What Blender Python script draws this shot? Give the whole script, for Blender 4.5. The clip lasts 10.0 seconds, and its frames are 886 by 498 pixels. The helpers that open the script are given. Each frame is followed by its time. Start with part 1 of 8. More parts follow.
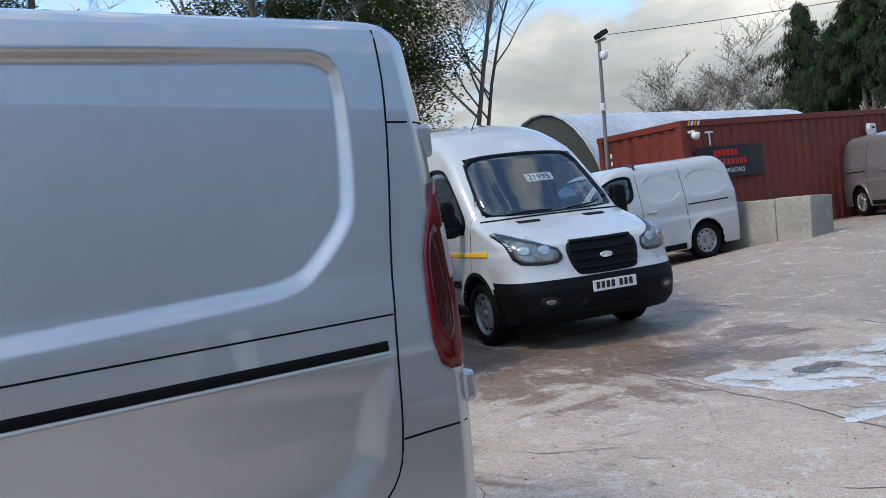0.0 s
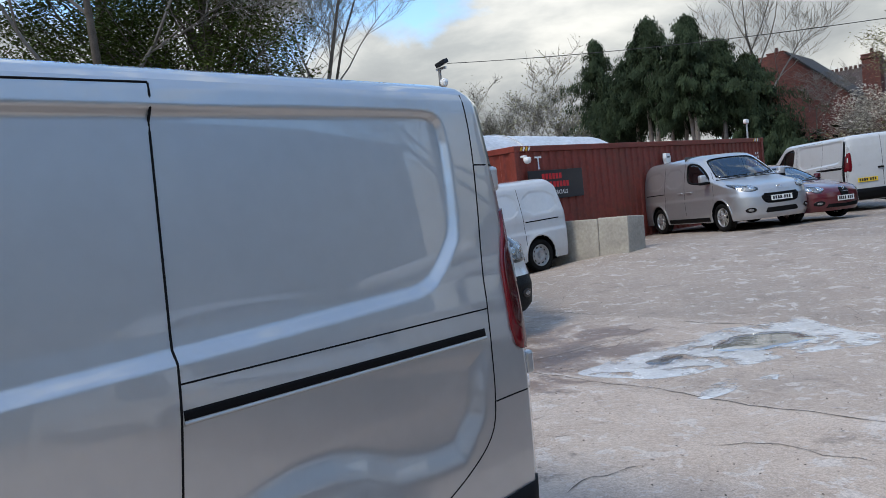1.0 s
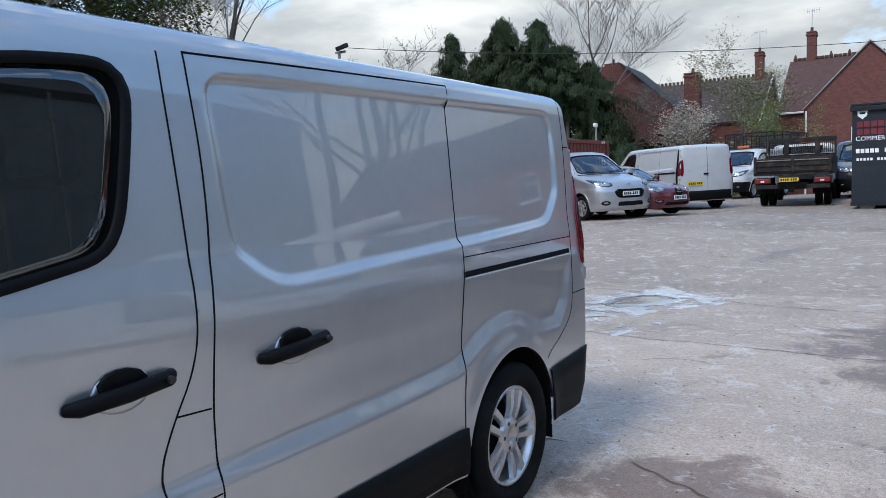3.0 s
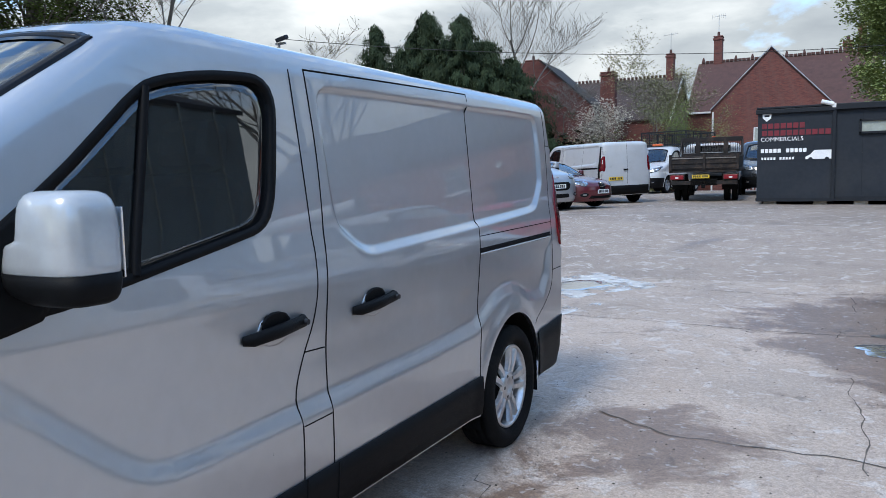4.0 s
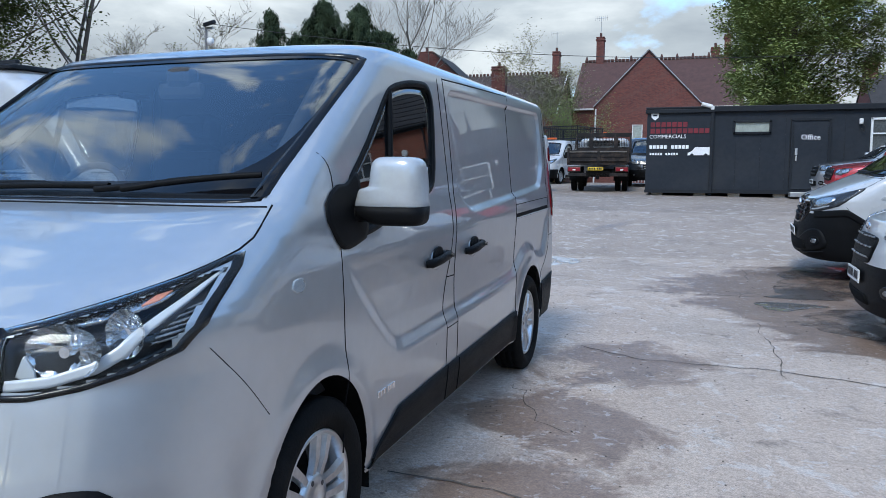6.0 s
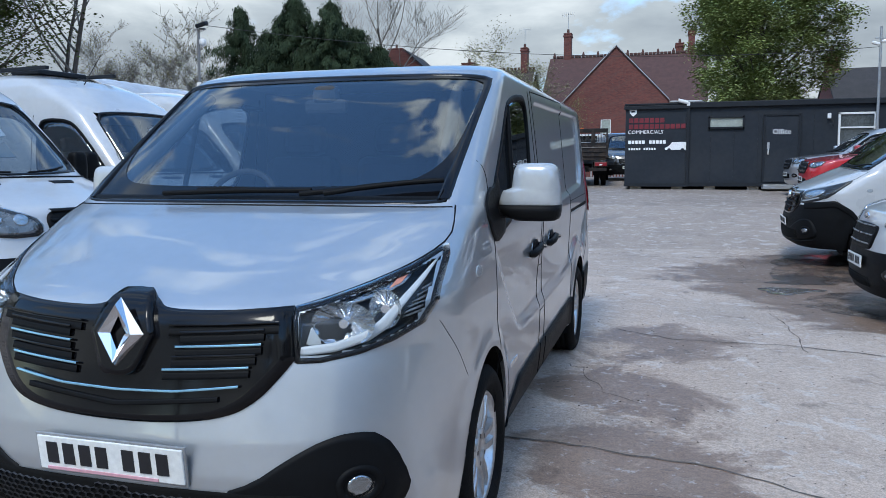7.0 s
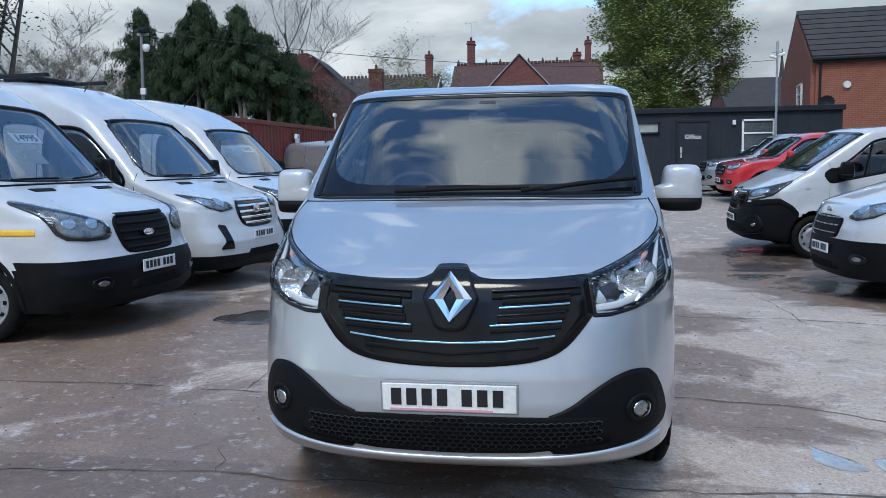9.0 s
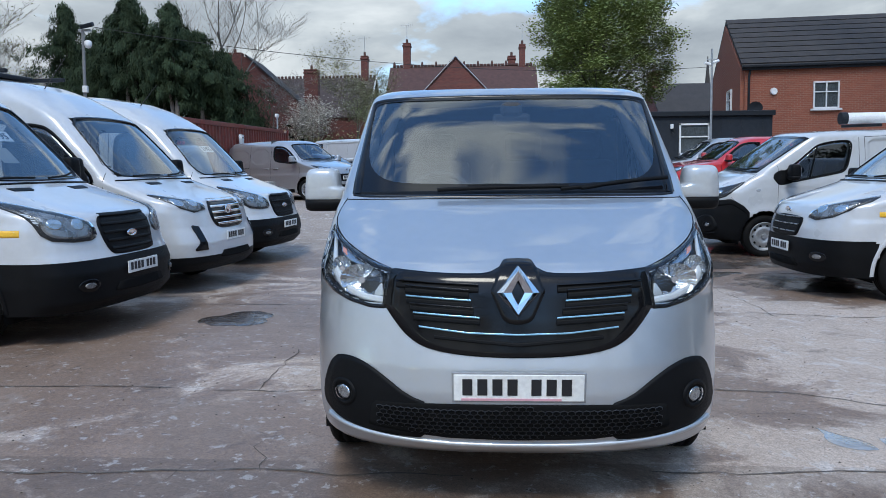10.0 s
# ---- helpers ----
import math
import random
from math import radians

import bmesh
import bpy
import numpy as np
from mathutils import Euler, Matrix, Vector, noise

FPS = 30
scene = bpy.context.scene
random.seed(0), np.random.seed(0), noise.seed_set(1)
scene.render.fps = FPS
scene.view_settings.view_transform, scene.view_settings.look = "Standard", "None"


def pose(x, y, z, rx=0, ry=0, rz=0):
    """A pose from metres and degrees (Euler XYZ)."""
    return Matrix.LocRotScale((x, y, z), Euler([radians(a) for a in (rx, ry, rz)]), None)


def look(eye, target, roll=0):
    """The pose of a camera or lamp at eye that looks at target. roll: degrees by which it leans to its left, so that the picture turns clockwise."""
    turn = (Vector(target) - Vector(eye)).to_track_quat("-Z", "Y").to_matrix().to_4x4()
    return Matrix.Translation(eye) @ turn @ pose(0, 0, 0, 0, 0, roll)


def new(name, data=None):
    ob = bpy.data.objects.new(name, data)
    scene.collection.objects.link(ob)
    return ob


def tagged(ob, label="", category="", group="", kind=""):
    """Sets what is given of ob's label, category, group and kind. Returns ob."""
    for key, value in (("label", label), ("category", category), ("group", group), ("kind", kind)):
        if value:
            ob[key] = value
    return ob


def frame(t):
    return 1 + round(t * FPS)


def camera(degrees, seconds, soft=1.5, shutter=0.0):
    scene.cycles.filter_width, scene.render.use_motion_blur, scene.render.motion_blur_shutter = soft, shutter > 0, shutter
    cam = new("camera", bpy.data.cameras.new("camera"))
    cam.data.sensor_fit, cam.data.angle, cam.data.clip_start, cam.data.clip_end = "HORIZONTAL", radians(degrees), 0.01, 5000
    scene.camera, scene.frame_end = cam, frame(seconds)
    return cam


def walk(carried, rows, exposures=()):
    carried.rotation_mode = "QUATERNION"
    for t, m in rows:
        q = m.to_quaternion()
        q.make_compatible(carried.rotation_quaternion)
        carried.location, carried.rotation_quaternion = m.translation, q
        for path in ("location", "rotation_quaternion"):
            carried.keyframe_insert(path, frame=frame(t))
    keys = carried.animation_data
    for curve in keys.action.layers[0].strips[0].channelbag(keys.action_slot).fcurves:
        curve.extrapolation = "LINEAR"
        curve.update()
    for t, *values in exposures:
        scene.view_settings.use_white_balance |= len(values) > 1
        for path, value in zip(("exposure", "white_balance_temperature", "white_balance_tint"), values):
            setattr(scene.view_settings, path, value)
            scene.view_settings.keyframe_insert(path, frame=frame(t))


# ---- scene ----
cam = camera(60.0, 10.0, soft=0.85)
PATH = [
    (0, (2.612, 3.855, 1.568), (0.872, 4.842, 1.536), -4.1),
    (0.5, (2.601, 3.356, 1.613), (1.022, 4.584, 1.618), -3.9),
    (1, (2.644, 2.855, 1.624), (1.199, 4.238, 1.598), -4.0),
    (1.5, (2.584, 2.35, 1.57), (1.221, 3.811, 1.466), -4.2),
    (2, (2.708, 1.859, 1.577), (1.439, 3.403, 1.493), -3.8),
    (2.5, (2.705, 1.409, 1.521), (1.516, 3.015, 1.442), -2.2),
    (2.7, (2.669, 1.226, 1.518), (1.506, 2.852, 1.436), -1.4),
    (3.8, (2.615, 0.295, 1.454), (1.647, 2.042, 1.353), -0.2),
    (4, (2.577, 0.139, 1.478), (1.647, 1.906, 1.37), -0.0),
    (4.5, (2.571, -0.26, 1.45), (1.737, 1.554, 1.33), 0.2),
    (5, (2.499, -0.57, 1.427), (1.745, 1.278, 1.304), 0.4),
    (6.5, (1.901, -1.707, 1.36), (1.296, 0.194, 1.221), 0.9),
    (7, (1.642, -2.038, 1.383), (1.082, -0.123, 1.239), 0.3),
    (7.5, (1.404, -2.391, 1.377), (0.898, -0.462, 1.227), -0.2),
    (8, (1.072, -2.6, 1.348), (0.625, -0.656, 1.199), -0.4),
    (8.5, (0.744, -2.85, 1.351), (0.368, -0.89, 1.211), -0.4),
    (9, (0.449, -3.02, 1.342), (0.156, -1.046, 1.211), -0.4),
    (9.5, (0.135, -3.053, 1.336), (-0.065, -1.067, 1.213), -0.3),
    (10, (-0.084, -3.176, 1.327), (-0.199, -1.183, 1.2), -0.4),
]
EXPOSURES = [(0.0, 0.90, 7280, 7), (1.5, 0.87, 7150, 7), (3.2, 1.00, 6800, 6), (5.2, 1.10, 6550, 5), (6.5, 0.92, 6350, 4), (10.0, 0.86, 6480, 5)]
walk(cam, [(t, look(eye, target, roll)) for t, eye, target, roll in PATH], EXPOSURES)

# ---- world and light ----
world = bpy.data.worlds.new("sky")
scene.world = world
world.use_nodes = True
wn, wl = world.node_tree.nodes, world.node_tree.links
wn.clear()
SUN_ELEV, SUN_ROT = 50.0, 187.0


def wnode(kind, **kw):
    n = wn.new(kind)
    for k, v in kw.items():
        n.inputs[k].default_value = v
    return n


sky = wn.new("ShaderNodeTexSky")
sky.sky_type, sky.sun_disc = "NISHITA", False
sky.ozone_density, sky.dust_density = 3.0, 0.4
sky.sun_elevation, sky.sun_rotation = radians(SUN_ELEV), radians(SUN_ROT)
tc = wn.new("ShaderNodeTexCoord")
wmap = wn.new("ShaderNodeMapping")
wmap.inputs["Scale"].default_value = (1.0, 1.0, 2.6)
wmap.inputs["Location"].default_value = (0.35, 0.2, 0.0)
wl.new(tc.outputs["Generated"], wmap.inputs["Vector"])
big = wnode("ShaderNodeTexNoise", Scale=2.3, Detail=10.0, Roughness=0.56, Distortion=0.35)
fine = wnode("ShaderNodeTexNoise", Scale=3.4, Detail=8.0, Roughness=0.55, Distortion=0.2)
wl.new(wmap.outputs[0], big.inputs["Vector"])
wl.new(wmap.outputs[0], fine.inputs["Vector"])
puff = wnode("ShaderNodeTexNoise", Scale=4.6, Detail=9.0, Roughness=0.55, Distortion=0.4)
pmap = wn.new("ShaderNodeMapping")
pmap.inputs["Scale"].default_value = (0.95, 3.3, 1.0)
wl.new(tc.outputs["Generated"], pmap.inputs["Vector"])
wl.new(pmap.outputs[0], puff.inputs["Vector"])
# broken cloud: the cover thins towards the zenith
sepw = wn.new("ShaderNodeSeparateXYZ")
wl.new(tc.outputs["Generated"], sepw.inputs[0])
thin = wnode("ShaderNodeMapRange")
thin.inputs["From Min"].default_value, thin.inputs["From Max"].default_value = 0.21, 0.36
thin.inputs["To Min"].default_value, thin.inputs["To Max"].default_value = 0.10, -0.080
wl.new(sepw.outputs[2], thin.inputs["Value"])
aloft = wnode("ShaderNodeMapRange")
aloft.inputs["From Min"].default_value, aloft.inputs["From Max"].default_value = 0.35, 0.62
wl.new(sepw.outputs[2], aloft.inputs["Value"])
blend = wn.new("ShaderNodeMix")
wl.new(aloft.outputs[0], blend.inputs["Factor"])
wl.new(big.outputs["Fac"], blend.inputs["A"])
wl.new(puff.outputs["Fac"], blend.inputs["B"])
sumw = wn.new("ShaderNodeMath")
wl.new(blend.outputs["Result"], sumw.inputs[0])
wl.new(thin.outputs[0], sumw.inputs[1])
cover = wn.new("ShaderNodeValToRGB")
cover.color_ramp.elements[0].position, cover.color_ramp.elements[1].position = 0.43, 0.54
wl.new(sumw.outputs[0], cover.inputs["Fac"])
shade = wn.new("ShaderNodeValToRGB")
shade.color_ramp.elements[0].position, shade.color_ramp.elements[0].color = 0.30, (0.33, 0.375, 0.45, 1)
shade.color_ramp.elements[1].position, shade.color_ramp.elements[1].color = 0.68, (0.96, 1.0, 1.06, 1)
mid = shade.color_ramp.elements.new(0.50)
mid.color = (0.56, 0.615, 0.69, 1)
wl.new(fine.outputs["Fac"], shade.inputs["Fac"])
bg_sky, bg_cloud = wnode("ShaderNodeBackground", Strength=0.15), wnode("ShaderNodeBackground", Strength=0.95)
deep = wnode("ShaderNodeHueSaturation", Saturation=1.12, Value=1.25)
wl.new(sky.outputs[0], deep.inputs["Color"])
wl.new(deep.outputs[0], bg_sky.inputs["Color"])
# cloud undersides are greyer low down, brighter overhead
high = wnode("ShaderNodeMapRange")
high.inputs["From Min"].default_value, high.inputs["From Max"].default_value = 0.15, 0.75
high.inputs["To Min"].default_value, high.inputs["To Max"].default_value = 0.46, 1.05
wl.new(sepw.outputs[2], high.inputs["Value"])
wl.new(high.outputs[0], bg_cloud.inputs["Strength"])
wl.new(shade.outputs["Color"], bg_cloud.inputs["Color"])
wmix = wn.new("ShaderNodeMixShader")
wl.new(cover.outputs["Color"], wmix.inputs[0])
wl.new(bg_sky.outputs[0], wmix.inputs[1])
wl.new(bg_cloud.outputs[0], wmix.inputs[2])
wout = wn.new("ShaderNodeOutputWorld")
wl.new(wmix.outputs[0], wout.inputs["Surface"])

sun = new("sun", bpy.data.lights.new("sun", "SUN"))
sun.data.energy, sun.data.angle, sun.data.color = 0.95, radians(16), (1.0, 0.96, 0.9)
sun.matrix_world = look((-2.5, -20, 24), (0, 0, 0))


# ---- materials ----
def mat(name, base, rough=0.6, metal=0.0, var=0.12, scale=6.0, bump=0.0, bscale=60.0, coat=0.0, dirt=None, dscale=1.5, damount=0.5, coords="Object"):
    """A principled material with colour variation at two scales, roughness variation and fine relief."""
    m = bpy.data.materials.new(name)
    m.use_nodes = True
    n, l = m.node_tree.nodes, m.node_tree.links
    b = n["Principled BSDF"]
    b.inputs["Metallic"].default_value = metal
    if coat:
        b.inputs["Coat Weight"].default_value, b.inputs["Coat Roughness"].default_value = coat, 0.04
    t = n.new("ShaderNodeTexCoord")
    n1, n2 = n.new("ShaderNodeTexNoise"), n.new("ShaderNodeTexNoise")
    n1.inputs["Scale"].default_value, n1.inputs["Detail"].default_value = scale, 6
    n2.inputs["Scale"].default_value, n2.inputs["Detail"].default_value = scale * 9, 4
    for k in (n1, n2):
        l.new(t.outputs[coords], k.inputs["Vector"])
    add = n.new("ShaderNodeMath")
    add.operation = "ADD"
    l.new(n1.outputs["Fac"], add.inputs[0])
    l.new(n2.outputs["Fac"], add.inputs[1])
    ramp = n.new("ShaderNodeValToRGB")
    lo, hi = [max(0, c * (1 - var)) for c in base], [min(1, c * (1 + var)) for c in base]
    ramp.color_ramp.elements[0].position, ramp.color_ramp.elements[1].position = 0.35, 0.65
    ramp.color_ramp.elements[0].color, ramp.color_ramp.elements[1].color = (*lo, 1), (*hi, 1)
    half = n.new("ShaderNodeMath")
    half.operation = "MULTIPLY"
    half.inputs[1].default_value = 0.5
    l.new(add.outputs[0], half.inputs[0])
    l.new(half.outputs[0], ramp.inputs["Fac"])
    col = ramp.outputs["Color"]
    if dirt:
        n3 = n.new("ShaderNodeTexNoise")
        n3.inputs["Scale"].default_value, n3.inputs["Detail"].default_value = dscale, 8
        n3.inputs["Roughness"].default_value = 0.65
        l.new(t.outputs[coords], n3.inputs["Vector"])
        r3 = n.new("ShaderNodeValToRGB")
        r3.color_ramp.elements[0].position, r3.color_ramp.elements[1].position = 0.48, 0.72
        l.new(n3.outputs["Fac"], r3.inputs["Fac"])
        sc = n.new("ShaderNodeMath")
        sc.operation, sc.inputs[1].default_value = "MULTIPLY", damount
        l.new(r3.outputs["Color"], sc.inputs[0])
        mx = n.new("ShaderNodeMix")
        mx.data_type = "RGBA"
        l.new(sc.outputs[0], mx.inputs["Factor"])
        l.new(col, mx.inputs["A"])
        mx.inputs["B"].default_value = (*dirt, 1)
        col = mx.outputs["Result"]
    l.new(col, b.inputs["Base Color"])
    rr = n.new("ShaderNodeMapRange")
    rr.inputs["To Min"].default_value, rr.inputs["To Max"].default_value = max(0.02, rough - 0.08), min(1, rough + 0.08)
    l.new(n1.outputs["Fac"], rr.inputs["Value"])
    l.new(rr.outputs[0], b.inputs["Roughness"])
    if bump:
        nb, bp = n.new("ShaderNodeTexNoise"), n.new("ShaderNodeBump")
        nb.inputs["Scale"].default_value, nb.inputs["Detail"].default_value = bscale, 5
        l.new(t.outputs[coords], nb.inputs["Vector"])
        bp.inputs["Strength"].default_value, bp.inputs["Distance"].default_value = min(1.0, bump), 0.01
        l.new(nb.outputs["Fac"], bp.inputs["Height"])
        l.new(bp.outputs[0], b.inputs["Normal"])
    return m


def paint(name, base, metal=0.0, rough=0.35, dirt=(0.25, 0.23, 0.2), damount=0.10):
    """Clear-coated car paint with faint road film."""
    return mat(name, base, rough, metal, var=0.03, scale=2.0, coat=1.0, dirt=dirt, dscale=2.2, damount=damount)


def glass(name, tint=(0.55, 0.60, 0.60), f0=0.06, rise=4.0):
    """A pane: tinted see-through with a mirror layer that grows towards grazing angles."""
    m = bpy.data.materials.new(name)
    m.use_nodes = True
    n, l = m.node_tree.nodes, m.node_tree.links
    n.clear()
    tr, gl, lw, mx, out = (n.new("ShaderNode" + k) for k in ("BsdfTransparent", "BsdfGlossy", "LayerWeight", "MixShader", "OutputMaterial"))
    tr.inputs["Color"].default_value = (*tint, 1)
    gl.inputs["Roughness"].default_value = 0.015
    gl.inputs["Color"].default_value = (0.92, 0.96, 1, 1)
    lw.inputs["Blend"].default_value = 0.5
    power, share = n.new("ShaderNodeMath"), n.new("ShaderNodeMath")
    power.operation, power.inputs[1].default_value = "POWER", rise
    share.operation, share.inputs[1].default_value, share.inputs[2].default_value = "MULTIPLY_ADD", 1 - f0, f0
    l.new(lw.outputs["Facing"], power.inputs[0])
    l.new(power.outputs[0], share.inputs[0])
    l.new(share.outputs[0], mx.inputs[0])
    l.new(tr.outputs[0], mx.inputs[1])
    l.new(gl.outputs[0], mx.inputs[2])
    l.new(mx.outputs[0], out.inputs["Surface"])
    return m


M = dict(
    silver=paint("silver_paint", (0.515, 0.535, 0.555), 0.80, 0.40, damount=0.05),
    white=paint("white_paint", (0.53, 0.54, 0.55), 0.0, 0.30, damount=0.16),
    grey=paint("grey_paint", (0.44, 0.445, 0.46), 0.6, 0.32),
    red=paint("red_paint", (0.095, 0.003, 0.010), 0.1, 0.3),
    bright_red=paint("bright_red_paint", (0.50, 0.015, 0.025), 0.0, 0.3),
    black_paint=paint("black_paint", (0.015, 0.016, 0.018), 0.0, 0.25),
    plastic=mat("black_plastic", (0.005, 0.0053, 0.006), 0.5, bump=0.15, bscale=500, dirt=(0.02, 0.019, 0.018), damount=0.15, dscale=3),
    mesh_black=mat("mesh_black", (0.022, 0.022, 0.024), 0.4),
    gloss_black=mat("gloss_black", (0.005, 0.005, 0.006), 0.10, var=0.05),
    rubber=mat("tyre_rubber", (0.007, 0.007, 0.007), 0.75, bump=0.3, bscale=120, dirt=(0.04, 0.035, 0.031), damount=0.25, dscale=5),
    seam=mat("panel_gap", (0.006, 0.006, 0.007), 0.7),
    liner=mat("arch_liner", (0.007, 0.007, 0.007), 0.9, bump=0.3),
    alloy=mat("alloy", (0.62, 0.63, 0.64), 0.3, 0.85, dirt=(0.2, 0.18, 0.16), damount=0.25, dscale=8),
    steel=mat("steel_wheel", (0.38, 0.39, 0.40), 0.45, 0.6, dirt=(0.1, 0.08, 0.06), damount=0.4, dscale=8),
    chrome=mat("chrome", (0.85, 0.86, 0.88), 0.08, 1.0, var=0.02),
    lamp_grey=mat("lamp_grey", (0.26, 0.26, 0.26), 0.28, 0.6, var=0.5, scale=12, bump=0.5, bscale=60),
    mud=mat("muddy_water", (0.075, 0.058, 0.048), 0.22, var=0.35, scale=4, coat=0.3),
    day_strip=mat("day_light_strip", (0.60, 0.61, 0.61), 0.25, 0.0, var=0.03, coat=0.6),
    satin=mat("satin_trim", (0.52, 0.54, 0.55), 0.22, 0.3, var=0.04),
    ice_blue=mat("ice_blue_trim", (0.28, 0.50, 0.64), 0.2, 0.7),
    glass=glass("window_glass", (0.66, 0.71, 0.73), 0.13),
    door_glass=glass("door_glass", (0.30, 0.33, 0.34), 0.14),
    dark_glass=glass("dark_glass", (0.13, 0.15, 0.16), 0.08),
    lamp_glass=glass("lamp_lens", (0.95, 0.97, 0.98), 0.022, 6.0),
    reflector=mat("lamp_reflector", (0.55, 0.56, 0.57), 0.13, 1.0, var=0.25, scale=9.0, bump=0.5, bscale=60),
    lamp_dark=mat("lamp_housing", (0.022, 0.023, 0.026), 0.3, 0.0),
    amber=mat("amber_lens", (0.70, 0.26, 0.16), 0.15, coat=0.8),
    amber_o=mat("amber_beacon", (0.62, 0.11, 0.02), 0.3, coat=0.3),
    tail=mat("red_lens", (0.135, 0.002, 0.007), 0.16, coat=0.0, var=0.25, scale=14),
    pale_edge=mat("pale_steel_edge", (0.20, 0.18, 0.16), 0.6, var=0.4, scale=12),
    dull_red=mat("dull_red_paint", (0.16, 0.012, 0.022), 0.6, var=0.3, scale=3),
    lamp_red=mat("truck_lamp_red", (0.24, 0.006, 0.016), 0.35, var=0.2, scale=20),
    tail_dark=mat("dark_red_lens", (0.05, 0.002, 0.004), 0.14, coat=0.2),
    plate_w=mat("white_plate", (0.78, 0.78, 0.75), 0.4),
    plate_y=mat("yellow_plate", (0.75, 0.52, 0.05), 0.4),
    plate_k=mat("plate_marks", (0.015, 0.015, 0.018), 0.5),
    pink=mat("plate_strip", (0.65, 0.35, 0.40), 0.5),
    stripe=mat("yellow_stripe", (0.80, 0.45, 0.03), 0.35, coat=0.4),
    interior=mat("cab_trim", (0.07, 0.071, 0.075), 0.75, bump=0.2, bscale=200),
    seat=mat("seat_cloth", (0.05, 0.05, 0.055), 0.9, bump=0.4, bscale=300),
    dash=mat("dashboard", (0.085, 0.087, 0.092), 0.6),
    headlining=mat("headlining", (0.45, 0.45, 0.43), 0.9),
    container=mat("container_red", (0.20, 0.032, 0.020), 0.55, var=0.25, scale=1.2, bump=0.1, dirt=(0.10, 0.04, 0.025), dscale=0.8, damount=0.6),
    cabin=mat("anthracite_cladding", (0.027, 0.032, 0.040), 0.5, var=0.12, scale=1.0, dirt=(0.06, 0.06, 0.06), dscale=0.7, damount=0.3),
    cabin_trim=mat("anthracite_trim", (0.022, 0.025, 0.03), 0.45),
    concrete_block=mat("block_concrete", (0.36, 0.33, 0.28), 0.85, var=0.2, scale=2, bump=0.5, bscale=40, dirt=(0.20, 0.18, 0.15), dscale=1.6, damount=0.6),
    sign_black=mat("sign_black", (0.02, 0.021, 0.025), 0.35),
    sign_red=mat("sign_red", (0.62, 0.02, 0.03), 0.4),
    sign_white=mat("sign_white", (0.85, 0.85, 0.85), 0.4),
    white_upvc=mat("white_upvc", (0.78, 0.78, 0.77), 0.35),
    galv=mat("galvanised", (0.42, 0.43, 0.44), 0.45, 0.7),
    cable=mat("cable", (0.03, 0.03, 0.03), 0.7),
    tunnel=mat("tunnel_sheet", (0.55, 0.57, 0.60), 0.35, var=0.2, scale=0.8, bump=0.6, bscale=3),
    tunnel_dark=mat("tunnel_end", (0.05, 0.055, 0.05), 0.8),
    bark=mat("bark", (0.11, 0.095, 0.08), 0.95, var=0.3, scale=5, bump=0.8, bscale=20),
    twig=mat("twig", (0.16, 0.145, 0.13), 0.95, var=0.25, scale=3),
    conifer=mat("conifer_leaf", (0.034, 0.050, 0.026), 0.85, var=0.55, scale=0.9),
    # darker copy of the conifer leaf, with shade mixed into the colour
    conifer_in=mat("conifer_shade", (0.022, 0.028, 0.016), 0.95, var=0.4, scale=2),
    leaf=mat("spring_leaf", (0.19, 0.235, 0.070), 0.75, var=0.5, scale=0.8),
    ivy=mat("ivy_leaf", (0.060, 0.082, 0.022), 0.75, var=0.5, scale=0.9),
    bud=mat("bud_leaf", (0.22, 0.22, 0.11), 0.8, var=0.4, scale=1.0),
    pale_bark=mat("pale_bark", (0.19, 0.16, 0.14), 0.9, var=0.3, scale=3, bump=0.3, bscale=20),
    blossom=mat("blossom", (0.62, 0.58, 0.50), 0.8, var=0.2),
    water=mat("puddle_water", (0.30, 0.28, 0.26), 0.10, coat=1.0, var=0.25, scale=3),
    grit=mat("grit", (0.12, 0.10, 0.085), 0.9, var=0.5, scale=30),
    tipper=mat("tipper_black", (0.028, 0.026, 0.026), 0.6, dirt=(0.13, 0.09, 0.07), dscale=4, damount=0.6),
)
for k in ("plastic", "rubber", "liner", "seam", "interior", "seat", "dash", "tipper", "cabin", "cabin_trim", "conifer", "conifer_in", "ivy", "bark"):
    M[k].node_tree.nodes["Principled BSDF"].inputs["Specular IOR Level"].default_value = 0.12
M["gloss_black"].node_tree.nodes["Principled BSDF"].inputs["Specular IOR Level"].default_value = 0.30
M["silver"].node_tree.nodes["Principled BSDF"].inputs["Coat IOR"].default_value = 1.75
M["silver"].node_tree.nodes["Principled BSDF"].inputs["Coat Roughness"].default_value = 0.015
M["water"].node_tree.nodes["Principled BSDF"].inputs["IOR"].default_value = 2.4
# standing water, faintly ruffled by the wind; pale base, high IOR imitate sky glare
wt = M["water"].node_tree
ruffle, ripple = wt.nodes.new("ShaderNodeTexNoise"), wt.nodes.new("ShaderNodeBump")
ruffle.inputs["Scale"].default_value = 9.0
ripple.inputs["Strength"].default_value, ripple.inputs["Distance"].default_value = 0.10, 0.010
wt.links.new(ruffle.outputs["Fac"], ripple.inputs["Height"])
for socket in ("Normal", "Coat Normal"):
    wt.links.new(ripple.outputs["Normal"], wt.nodes["Principled BSDF"].inputs[socket])


